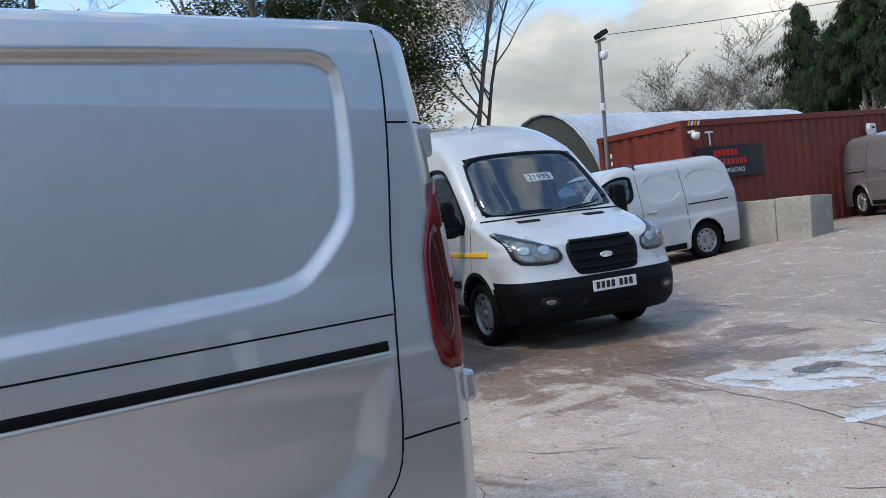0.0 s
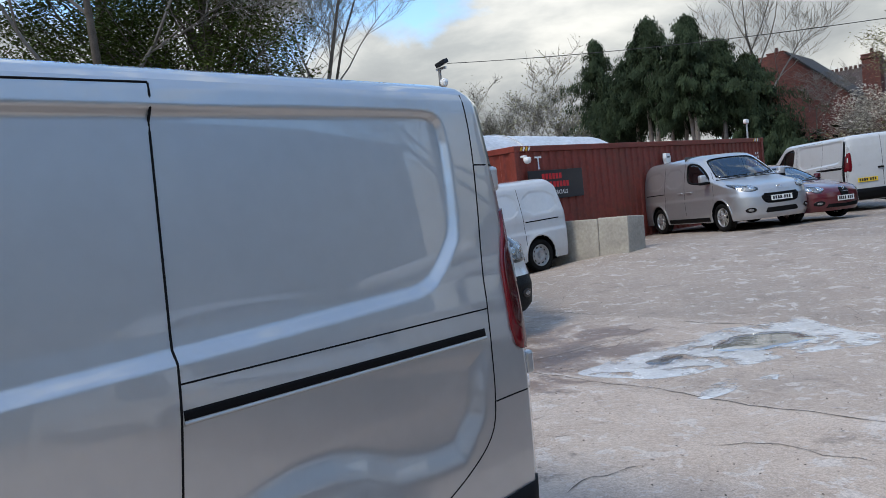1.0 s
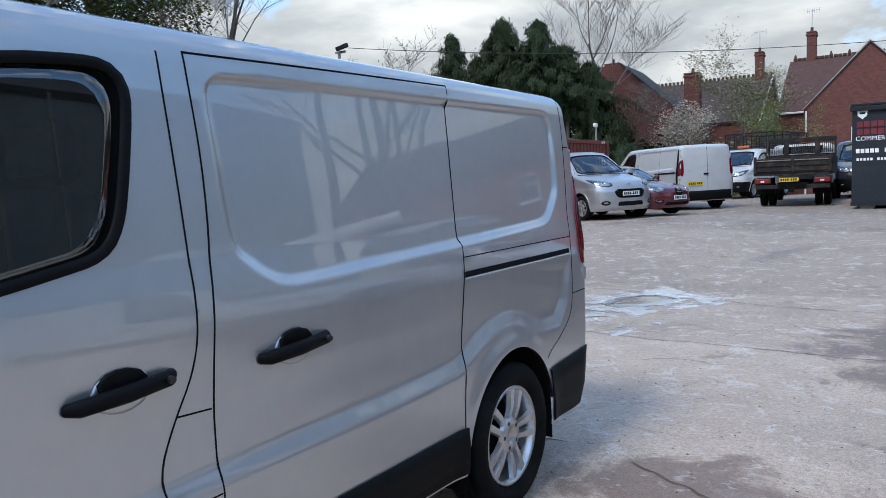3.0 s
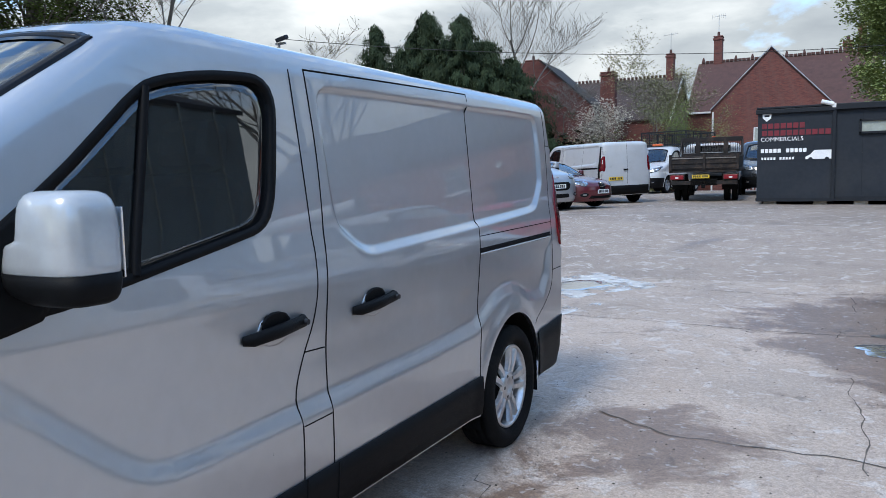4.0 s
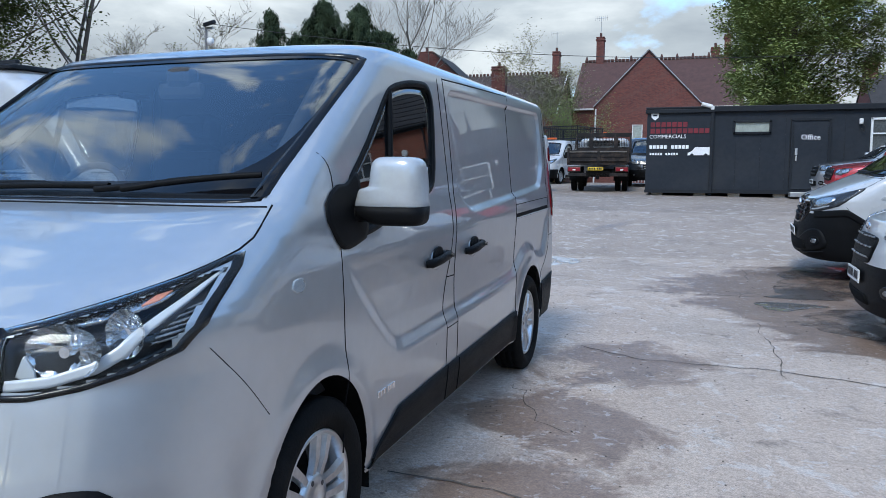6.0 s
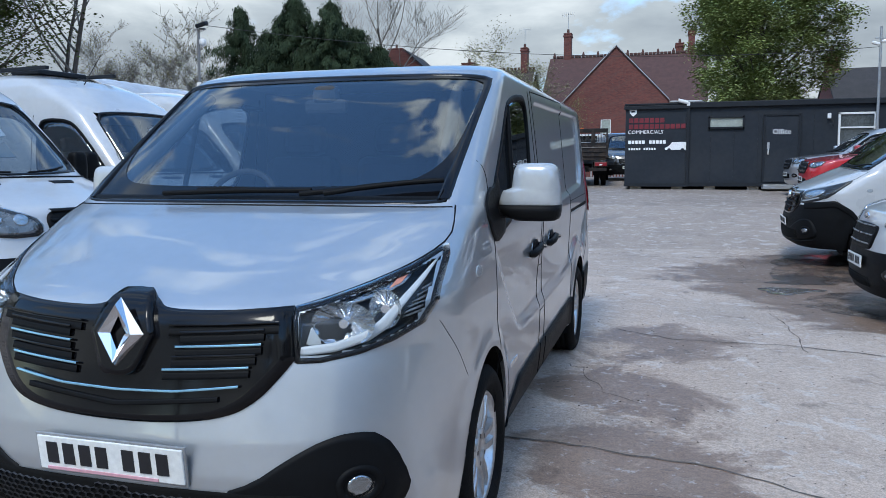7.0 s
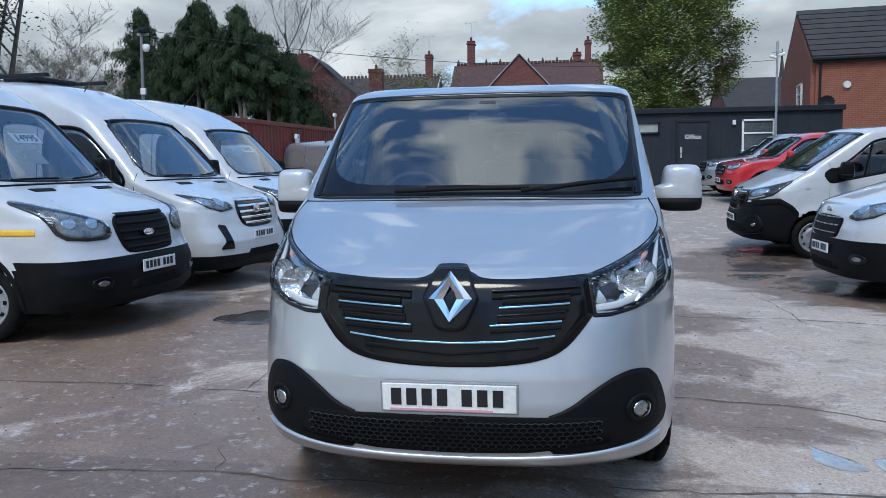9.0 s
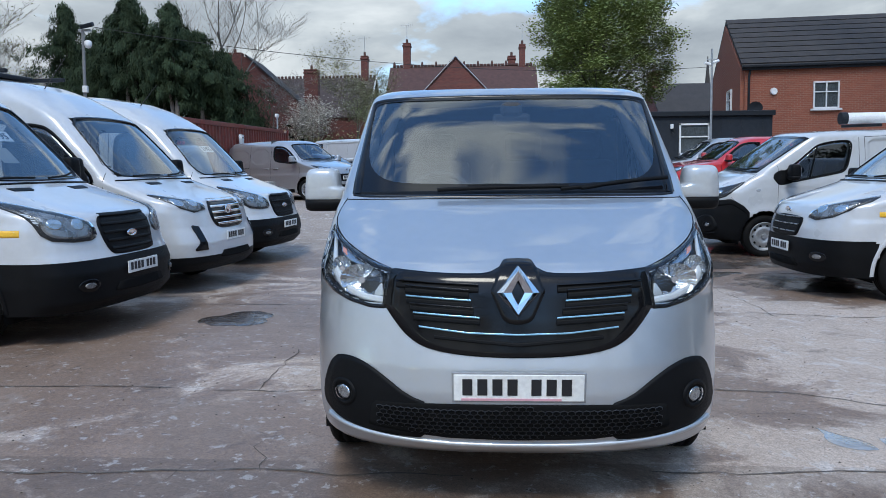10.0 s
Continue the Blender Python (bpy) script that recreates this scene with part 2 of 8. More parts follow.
def brick_mat(name, c1, c2, mortar, scale=1.0, axis="x"):
    """Brickwork, 225 x 75 mm courses, for walls that stay far off."""
    m = mat(name, c1, 0.9, bump=0.3, bscale=25, dirt=(c1[0] * 0.45, c1[1] * 0.5, c1[2] * 0.55), dscale=0.35, damount=0.6)
    n, l = m.node_tree.nodes, m.node_tree.links
    t, sep, com = n.new("ShaderNodeTexCoord"), n.new("ShaderNodeSeparateXYZ"), n.new("ShaderNodeCombineXYZ")
    add = n.new("ShaderNodeMath")
    l.new(t.outputs["Object"], sep.inputs[0])
    l.new(sep.outputs[0], add.inputs[0])
    l.new(sep.outputs[1], add.inputs[1])
    l.new(add.outputs[0], com.inputs[0])
    l.new(sep.outputs[2], com.inputs[1])
    br = n.new("ShaderNodeTexBrick")
    br.inputs["Scale"].default_value = 1.0
    br.inputs["Brick Width"].default_value, br.inputs["Row Height"].default_value = 0.225 * scale, 0.075 * scale
    br.inputs["Mortar Size"].default_value = 0.006
    br.inputs["Color1"].default_value, br.inputs["Color2"].default_value = (*c1, 1), (*c2, 1)
    br.inputs["Mortar"].default_value = (*mortar, 1)
    l.new(com.outputs[0], br.inputs["Vector"])
    b = n["Principled BSDF"]
    old = b.inputs["Base Color"].links[0].from_socket
    mx = n.new("ShaderNodeMix")
    mx.data_type = "RGBA"
    mx.inputs["Factor"].default_value = 0.3
    l.new(br.outputs["Color"], mx.inputs["A"])
    l.new(old, mx.inputs["B"])
    l.new(mx.outputs["Result"], b.inputs["Base Color"])
    return m


M["brick_old"] = brick_mat("old_brick", (0.165, 0.052, 0.040), (0.075, 0.027, 0.024), (0.13, 0.095, 0.085))
M["brick_new"] = brick_mat("new_brick", (0.31, 0.098, 0.058), (0.24, 0.078, 0.048), (0.32, 0.22, 0.16))
M["backdrop_building"] = mat("backdrop_cladding", (0.20, 0.22, 0.21), 0.6, var=0.2, scale=0.8, dirt=(0.10, 0.10, 0.09), dscale=0.5, damount=0.5)
M["pole_grey"] = mat("weathered_pole", (0.20, 0.20, 0.20), 0.55, 0.2)
M["roof_red"] = mat("clay_tile", (0.085, 0.042, 0.036), 0.85, var=0.3, scale=2.5, bump=0.4, bscale=12)
M["roof_brown"] = mat("old_clay_tile", (0.062, 0.043, 0.038), 0.85, var=0.4, scale=2.5, bump=0.4, bscale=12)
M["roof_dark"] = mat("concrete_tile", (0.045, 0.040, 0.038), 0.85, var=0.3, scale=2.5, bump=0.4, bscale=12)


def concrete_ground():
    """Old yard concrete: pinkish grey, cracked, damp in patches, with mud and grit."""
    m = bpy.data.materials.new("yard_concrete")
    m.use_nodes = True
    n, l = m.node_tree.nodes, m.node_tree.links
    b = n["Principled BSDF"]
    t = n.new("ShaderNodeTexCoord")

    def tex(kind, **kw):
        k = n.new("ShaderNodeTex" + kind)
        for a, v in kw.items():
            k.inputs[a].default_value = v
        l.new(t.outputs["Object"], k.inputs["Vector"])
        return k

    def ramp(src, a, bb, ca=(0, 0, 0), cb=(1, 1, 1)):
        r = n.new("ShaderNodeValToRGB")
        r.color_ramp.elements[0].position, r.color_ramp.elements[1].position = a, bb
        r.color_ramp.elements[0].color, r.color_ramp.elements[1].color = (*ca, 1), (*cb, 1)
        l.new(src, r.inputs["Fac"])
        return r.outputs["Color"]

    def mix(f, a, bb, kind="MIX"):
        x = n.new("ShaderNodeMix")
        x.data_type, x.blend_type = "RGBA", kind
        if isinstance(f, float):
            x.inputs["Factor"].default_value = f
        else:
            l.new(f, x.inputs["Factor"])
        for s, v in (("A", a), ("B", bb)):
            if isinstance(v, tuple):
                x.inputs[s].default_value = (*v, 1)
            else:
                l.new(v, x.inputs[s])
        return x.outputs["Result"]

    blot = tex("Noise", Scale=0.55, Detail=10.0, Roughness=0.62, Distortion=0.4)
    mid = tex("Noise", Scale=2.6, Detail=9.0, Roughness=0.65)
    grain = tex("Noise", Scale=38.0, Detail=6.0, Roughness=0.7)
    damp = tex("Noise", Scale=0.33, Detail=9.0, Roughness=0.6, Distortion=0.8)
    speck = tex("Voronoi", Scale=26.0)
    flake = tex("Noise", Scale=4.2, Detail=12.0, Roughness=0.70, Distortion=0.6)
    grime = tex("Noise", Scale=1.9, Detail=12.0, Roughness=0.74, Distortion=0.5)
    base = mix(ramp(mid.outputs["Fac"], 0.36, 0.66), (0.535, 0.445, 0.375), (0.615, 0.525, 0.450))
    base = mix(mix(0.55, (0, 0, 0), ramp(blot.outputs["Fac"], 0.50, 0.66)), base, (0.40, 0.345, 0.30))
    # tone steps in bands along y, split near the slab joints, darker far back
    sep = n.new("ShaderNodeSeparateXYZ")
    l.new(t.outputs["Object"], sep.inputs[0])
    span = n.new("ShaderNodeMapRange")
    span.inputs["From Min"].default_value, span.inputs["From Max"].default_value = -6.0, 34.0
    l.new(sep.outputs[1], span.inputs["Value"])
    tone_bands = n.new("ShaderNodeValToRGB")
    tone_bands.color_ramp.interpolation = "CONSTANT"
    for k, (yy, tone) in enumerate(((-6.0, 0.72), (0.42, 0.96), (1.72, 0.92), (4.62, 0.92), (7.95, 0.82), (10.9, 0.69), (17.4, 0.60), (21.6, 0.52))):
        e = tone_bands.color_ramp.elements[k] if k < 2 else tone_bands.color_ramp.elements.new((yy + 6) / 40)
        e.position, e.color = (yy + 6) / 40, (tone * 1.025, tone * 0.985, tone * 0.955, 1)
    l.new(span.outputs[0], tone_bands.inputs["Fac"])
    base = mix(1.0, base, tone_bands.outputs["Color"], "MULTIPLY")
    base = mix(mix(0.70, (0, 0, 0), ramp(flake.outputs["Fac"], 0.57, 0.595)), base, (0.64, 0.58, 0.53))
    base = mix(mix(0.70, (0, 0, 0), ramp(grime.outputs["Fac"], 0.58, 0.66)), base, (0.22, 0.18, 0.15))
    base = mix(0.34, base, ramp(grain.outputs["Fac"], 0.34, 0.60, (0.25, 0.24, 0.23), (1.15, 1.15, 1.15)), "MULTIPLY")
    wet = ramp(damp.outputs["Fac"], 0.60, 0.70)
    base = mix(wet, base, mix(0.75, base, (0.42, 0.37, 0.34), "MULTIPLY"))
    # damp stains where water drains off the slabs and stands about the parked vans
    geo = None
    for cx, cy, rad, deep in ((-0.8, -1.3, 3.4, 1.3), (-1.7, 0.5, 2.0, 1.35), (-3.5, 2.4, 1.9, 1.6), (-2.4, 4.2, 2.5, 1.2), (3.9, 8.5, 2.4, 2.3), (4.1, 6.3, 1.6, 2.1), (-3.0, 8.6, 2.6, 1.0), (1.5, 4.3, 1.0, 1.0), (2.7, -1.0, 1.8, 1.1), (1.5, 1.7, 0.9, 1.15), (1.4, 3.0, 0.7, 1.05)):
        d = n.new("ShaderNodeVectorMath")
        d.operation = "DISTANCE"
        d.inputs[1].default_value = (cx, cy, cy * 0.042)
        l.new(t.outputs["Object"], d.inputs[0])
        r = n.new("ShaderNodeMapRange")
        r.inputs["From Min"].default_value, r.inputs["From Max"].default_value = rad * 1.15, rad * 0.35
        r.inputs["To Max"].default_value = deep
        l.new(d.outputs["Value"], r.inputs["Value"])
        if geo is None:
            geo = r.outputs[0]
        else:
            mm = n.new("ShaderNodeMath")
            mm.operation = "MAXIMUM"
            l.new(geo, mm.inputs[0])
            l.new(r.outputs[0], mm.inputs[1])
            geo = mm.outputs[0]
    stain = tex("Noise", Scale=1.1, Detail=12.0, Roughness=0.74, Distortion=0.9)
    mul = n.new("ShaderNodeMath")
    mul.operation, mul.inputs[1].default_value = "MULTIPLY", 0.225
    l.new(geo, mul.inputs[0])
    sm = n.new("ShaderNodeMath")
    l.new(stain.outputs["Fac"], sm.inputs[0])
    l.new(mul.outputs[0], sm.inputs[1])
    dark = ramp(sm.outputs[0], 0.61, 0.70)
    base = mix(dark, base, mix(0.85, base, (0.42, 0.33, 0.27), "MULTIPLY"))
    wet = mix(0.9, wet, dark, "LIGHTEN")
    chips = tex("Noise", Scale=13.0, Detail=9.0, Roughness=0.68, Distortion=0.3)
    base = mix(mix(0.45, (0, 0, 0), ramp(chips.outputs["Fac"], 0.59, 0.62)), base, (0.62, 0.59, 0.57))
    pits = tex("Noise", Scale=21.0, Detail=7.0, Roughness=0.62)
    base = mix(mix(0.75, (0, 0, 0), ramp(pits.outputs["Fac"], 0.655, 0.675)), base, (0.11, 0.09, 0.08))
    dust = tex("Noise", Scale=120.0, Detail=4.0, Roughness=0.75)
    base = mix(0.50, base, ramp(dust.outputs["Fac"], 0.38, 0.62, (0.40, 0.39, 0.38), (1.32, 1.32, 1.32)), "MULTIPLY")
    spots = ramp(speck.outputs["Distance"], 0.05, 0.09, (0.45, 0.42, 0.4), (1, 1, 1))
    base = mix(0.5, base, spots, "MULTIPLY")
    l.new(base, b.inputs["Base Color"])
    rg = n.new("ShaderNodeMix")
    l.new(wet, rg.inputs["Factor"])
    rg.inputs["A"].default_value, rg.inputs["B"].default_value = 0.78, 0.40
    l.new(rg.outputs["Result"], b.inputs["Roughness"])
    bp, bp2 = n.new("ShaderNodeBump"), n.new("ShaderNodeBump")
    bp.inputs["Strength"].default_value, bp.inputs["Distance"].default_value = 0.35, 0.02
    l.new(mid.outputs["Fac"], bp.inputs["Height"])
    bp2.inputs["Strength"].default_value, bp2.inputs["Distance"].default_value = 0.35, 0.004
    l.new(grain.outputs["Fac"], bp2.inputs["Height"])
    l.new(bp.outputs[0], bp2.inputs["Normal"])
    l.new(bp2.outputs[0], b.inputs["Normal"])
    return m


M["yard"] = concrete_ground()


# ---- mesh helpers ----
def mk(name, verts, faces, material, parent=None, label="", smooth=True, normals=None):
    me = bpy.data.meshes.new(name)
    me.from_pydata([tuple(map(float, v)) for v in verts], [], [tuple(map(int, f)) for f in faces])
    me.materials.append(material)
    if smooth:
        me.shade_smooth()
    if normals is not None:
        me.normals_split_custom_set_from_vertices([tuple(map(float, v)) for v in normals])
    ob = new(name, me)
    ob.parent = parent
    if label:
        ob["label"] = label
    return ob


def part(name, bm, material, parent, label="", smooth=False):
    me = bpy.data.meshes.new(name)
    bm.to_mesh(me)
    bm.free()
    me.materials.append(material)
    if smooth:
        me.shade_smooth()
    ob = new(name, me)
    ob.parent = parent
    if label:
        ob["label"] = label
    return ob


def thing(name, m, label, category, group="", kind=""):
    ob = new(name)
    ob.empty_display_size = 0.2
    ob.matrix_basis = m
    return tagged(ob, label, category, group, kind)


def bm_box(bm, c, s, bevel=0.0, rot=None):
    r = bmesh.ops.create_cube(bm, size=1.0)
    vs = r["verts"]
    mm = Matrix.Translation(c) @ (rot.to_4x4() if rot else Matrix.Identity(4)) @ Matrix.Diagonal((*s, 1))
    bmesh.ops.transform(bm, matrix=mm, verts=vs)
    if bevel:
        es = list({e for v in vs for e in v.link_edges})
        bmesh.ops.bevel(bm, geom=es, offset=bevel, segments=2, affect="EDGES", profile=0.5)


def box(name, c, s, material, parent=None, bevel=0.0, label="", rot=None):
    bm = bmesh.new()
    bm_box(bm, c, s, bevel, rot)
    return part(name, bm, material, parent, label)


def cyl(name, a, b, r1, r2, material, parent=None, n=16, label="", smooth=True):
    v, f = tube_data([a, b], [r1, r2], n)
    f = f + [tuple(range(n))[::-1], tuple(range(n, 2 * n))]
    return mk(name, v, f, material, parent, label, smooth=False)


def tube_data(pts, radii, n=6):
    pts = [Vector(p) for p in pts]
    vs, fs = [], []
    up = Vector((0.13, 0.21, 1)).normalized()
    for i, p in enumerate(pts):
        d = (pts[min(i + 1, len(pts) - 1)] - pts[max(i - 1, 0)])
        d = d.normalized() if d.length > 1e-9 else Vector((0, 0, 1))
        a = d.cross(up)
        if a.length < 1e-3:
            a = d.cross(Vector((1, 0, 0)))
        a.normalize()
        c = d.cross(a)
        r = radii[i] if isinstance(radii, (list, tuple)) else radii
        for k in range(n):
            t = 2 * math.pi * k / n
            vs.append(p + r * (math.cos(t) * a + math.sin(t) * c))
    for i in range(len(pts) - 1):
        for k in range(n):
            fs.append((i * n + k, i * n + (k + 1) % n, (i + 1) * n + (k + 1) % n, (i + 1) * n + k))
    return vs, fs


def tube(name, pts, r, material, parent=None, n=6, label=""):
    v, f = tube_data(pts, r, n)
    return mk(name, v, f, material, parent, label)


def lathe(prof, n=48):
    """Verts and faces of a profile (radius, axial x) turned about the x axis."""
    vs, fs = [], []
    for k in range(n):
        a = 2 * math.pi * k / n
        for r, x in prof:
            vs.append((x, r * math.cos(a), r * math.sin(a)))
    m = len(prof)
    for k in range(n):
        for i in range(m - 1):
            fs.append((k * m + i, k * m + i + 1, ((k + 1) % n) * m + i + 1, ((k + 1) % n) * m + i))
    return vs, fs


def lerp(xs, ys):
    xs, ys = list(xs), list(ys)
    return lambda v: np.interp(v, xs, ys)


def smoothstep(a, b, v):
    t = np.clip((v - a) / (b - a), 0, 1)
    return t * t * (3 - 2 * t)


def smooth_poly(pts, k=2, closed=True):
    """Chaikin corner cutting."""
    p = [np.array(q, float) for q in pts]
    for _ in range(k):
        out = []
        n = len(p)
        for i in range(n if closed else n - 1):
            a, b = p[i], p[(i + 1) % n]
            out += [0.75 * a + 0.25 * b, 0.25 * a + 0.75 * b]
        if not closed:
            out = [p[0]] + out + [p[-1]]
        p = out
    return p


def resample(pts, step, closed=True):
    p = [np.array(q, float) for q in pts]
    if closed:
        p = p + [p[0]]
    p = np.array(p)
    d = np.r_[0, np.cumsum(np.linalg.norm(np.diff(p, axis=0), axis=1))]
    n = max(4, int(round(d[-1] / step)))
    s = np.linspace(0, d[-1], n + 1)
    q = np.stack([np.interp(s, d, p[:, k]) for k in range(p.shape[1])], 1)
    return q[:-1] if closed else q


def sdf(poly, a, b):
    """Signed distance to a polygon in a plane (negative inside)."""
    poly = np.array(poly, float)
    d2 = np.full(a.shape, 1e9)
    inside = np.zeros(a.shape, bool)
    n = len(poly)
    for i in range(n):
        p, q = poly[i], poly[(i + 1) % n]
        e = q - p
        t = np.clip(((a - p[0]) * e[0] + (b - p[1]) * e[1]) / (e @ e + 1e-12), 0, 1)
        d2 = np.minimum(d2, (a - p[0] - t * e[0]) ** 2 + (b - p[1] - t * e[1]) ** 2)
        cross = ((p[1] > b) != (q[1] > b)) & (a < (q[0] - p[0]) * (b - p[1]) / (q[1] - p[1] + 1e-12) + p[0])
        inside ^= cross
    return np.sqrt(d2) * np.where(inside, -1, 1)

# ---- vehicle bodies ----
from mathutils.bvhtree import BVHTree


def outward(vs, fs, nms):
    """Turn a skin's faces so that they look away from the body."""
    s = 0.0
    for f in fs[len(fs) // 3 :: 3]:
        a, b, c = (Vector(vs[k]) for k in f[:3])
        s += (b - a).cross(c - a).dot(nms[f[0]])
    return fs if s > 0 else [tuple(reversed(f)) for f in fs]


class Shell:
    """A vehicle body as a stack of plan outlines. Front at y = 0, facing -y; left is +x; wheels stand on z = 0."""

    def __init__(self, zs, half, front, depth, power, rear, rdepth, rpower=2.6, nf=60, ns=220, nr=24, crown=0.03, disp=None, ymid=None):
        zs = np.array(zs)
        cols = []
        for z in zs:
            w, yf, d, p, yr, dr = (float(f(z)) for f in (half, front, depth, power, rear, rdepth))
            th = np.linspace(0, math.pi / 2, 500)
            x, y = w * np.sin(th) ** (2 / p), yf + d * (1 - np.cos(th) ** (2 / p))
            s = np.r_[0, np.cumsum(np.hypot(np.diff(x), np.diff(y)))]
            k = np.linspace(0, s[-1], nf)
            fx, fy = np.interp(k, s, x), np.interp(k, s, y)
            sy = np.linspace(yf + d, yr - dr, ns + 2)[1:-1]
            sx = np.full(ns, w)
            x, y = w * np.sin(th) ** (2 / rpower), yr - dr * (1 - np.cos(th) ** (2 / rpower))
            s = np.r_[0, np.cumsum(np.hypot(np.diff(x), np.diff(y)))]
            k = np.linspace(0, s[-1], nr)
            rx, ry = np.interp(k, s, x)[::-1], np.interp(k, s, y)[::-1]
            cols.append(np.stack([np.r_[fx, sx, rx], np.r_[fy, sy, ry], np.full(nf + ns + nr, z)], 1))
        left = np.array(cols)
        if disp is not None:
            w = np.array([float(half(z)) for z in zs])[:, None]
            weight = smoothstep(0.90, 0.985, left[:, :, 0] / w) * (left[:, :, 1] < 90)
            left[:, :, 0] += disp(left[:, :, 1], left[:, :, 2]) * weight
        right = left[:, ::-1] * (-1, 1, 1)
        grid = np.concatenate([right[:, :-1], left], 1)
        top = grid[-1]
        ym = ymid if ymid is not None else 0.5 * (top[:, 1].min() + top[:, 1].max())
        caps = []
        for s in (0.93, 0.82, 0.66, 0.45, 0.2, 0.02):
            q = top.copy()
            q[:, 0] *= s
            q[:, 1] = ym + (q[:, 1] - ym) * s
            q[:, 2] += crown * (1 - s**2.2)
            caps.append(q)
        grid = np.concatenate([grid, np.array(caps)], 0)
        self.nv, self.nu = grid.shape[:2]
        du = np.gradient(grid, axis=1)
        dv = np.gradient(grid, axis=0)
        nrm = np.cross(du, dv)
        ln = np.linalg.norm(nrm, axis=2, keepdims=True)
        nrm = nrm / np.maximum(ln, 1e-9)
        out = grid - np.array([0, ym, 0.8])
        nrm *= 1 if np.median((nrm[:, :, :2] * out[:, :, :2]).sum(-1)) > 0 else -1
        nrm[-3:] = (0, 0, 1)
        self.v, self.n = grid.reshape(-1, 3), nrm.reshape(-1, 3)
        i = np.arange(self.nv * self.nu).reshape(self.nv, self.nu)
        self.f = np.stack([i[:-1, :-1], i[:-1, 1:], i[1:, 1:], i[1:, :-1]], -1).reshape(-1, 4)
        self.refresh()

    def refresh(self):
        self.c = self.v[self.f].mean(1)
        self.fn = self.n[self.f].mean(1)
        self.keep = np.ones(len(self.f), bool)

    def tree(self):
        self.bvh = BVHTree.FromPolygons([tuple(p) for p in self.v], [tuple(map(int, q)) for q in self.f])

    def snap(self, cy, cz, ry, rz):
        """Lay the mesh's lines along the edge of a wheel opening and cut it out."""
        y, z = self.v[:, 1] - cy, self.v[:, 2] - cz
        zz = np.maximum(z, 0)
        r = np.hypot(y / ry, zz / rz)
        side = np.abs(self.v[:, 0]) > 0.5
        near = side & (np.abs(r - 1) < 0.022) & (r > 0)
        k = np.where(near, 1 / np.maximum(r, 1e-6), 1)
        self.v[:, 1] = cy + y * k
        self.v[:, 2] = np.where(z > 0, cz + z * k, self.v[:, 2])
        keep = self.keep
        self.refresh()
        y, z = self.c[:, 1] - cy, np.maximum(self.c[:, 2] - cz, 0)
        self.keep = keep & ~((np.hypot(y / ry, z / rz) < 1) & (np.abs(self.c[:, 0]) > 0.5))

    def cut(self, poly, axis, sign=0):
        """Open a hole: axis 'side' takes (y, z), 'front' and 'rear' take (x, z)."""
        a = self.c[:, 1] if axis == "side" else self.c[:, 0]
        inside = sdf(poly, a, self.c[:, 2]) < 0
        if axis == "side":
            inside &= np.abs(self.fn[:, 0]) > 0.45
            if sign:
                inside &= np.sign(self.c[:, 0]) == sign
        elif axis == "front":
            inside &= self.fn[:, 1] < -0.2
        else:
            inside &= self.fn[:, 1] > 0.2
        self.keep &= ~inside

    def build(self, name, mask, material, parent, label=""):
        f = self.f[self.keep & mask]
        if len(f) == 0:
            return None
        used, inv = np.unique(f, return_inverse=True)
        return mk(name, self.v[used], inv.reshape(-1, 4), material, parent, label, normals=self.n[used])

    def hit(self, a, b, axis, sign=1):
        o, d = {"side": ((4 * sign, a, b), (-sign, 0, 0)), "front": ((a, -4, b), (0, 1, 0)), "rear": ((a, 12, b), (0, -1, 0)), "top": ((a, b, 6), (0, 0, -1))}[axis]
        p, nm, i, _ = self.bvh.ray_cast(Vector(o), Vector(d))
        if p is None:
            p, nm, i, _ = self.bvh.find_nearest(Vector((0.9 * sign, a, b) if axis == "side" else (a, 0.3 if axis == "front" else 4.9, b)))
        nm = Vector(self.n[self.f[i]].mean(0)).normalized()
        return p, nm

    def patch(self, name, outline, axis, material, parent, off=0.004, sign=1, step=0.03, rings=7, rim=0.010, label="", soft=2):
        """A skin over an outline, lying off the body, with turned-in edges."""
        q = resample(smooth_poly(outline, soft) if soft else outline, step)
        c = q.mean(0)
        vs, fs, nms, n = [], [], [], len(q)
        for k, s in enumerate(np.r_[1.0, np.linspace(1, 0, rings + 1)[:-1]]):
            for a, b in c + s * (q - c):
                p, nm = self.hit(a, b, axis, sign)
                vs.append(p + nm * (off - rim if k == 0 else off))
                nms.append(nm)
        for r in range(rings):
            for i in range(n):
                fs.append((r * n + i, r * n + (i + 1) % n, (r + 1) * n + (i + 1) % n, (r + 1) * n + i))
        p, nm = self.hit(c[0], c[1], axis, sign)
        vs.append(p + nm * off)
        nms.append(nm)
        fs += [(rings * n + i, rings * n + (i + 1) % n, (rings + 1) * n) for i in range(n)]
        return mk(name, vs, outward(vs, fs, nms), material, parent, label)

    def rim_band(self, name, outline, axis, material, parent, inner=0.02, outer=0.012, off=0.005, sign=1, step=0.03, label="", soft=2):
        """A closed band along an outline, such as a window's rubber or a black print edge."""
        q = resample(smooth_poly(outline, soft) if soft else outline, step)
        n = len(q)
        t = np.roll(q, -1, 0) - np.roll(q, 1, 0)
        t /= np.maximum(np.linalg.norm(t, axis=1, keepdims=True), 1e-9)
        nn = np.stack([t[:, 1], -t[:, 0]], 1)
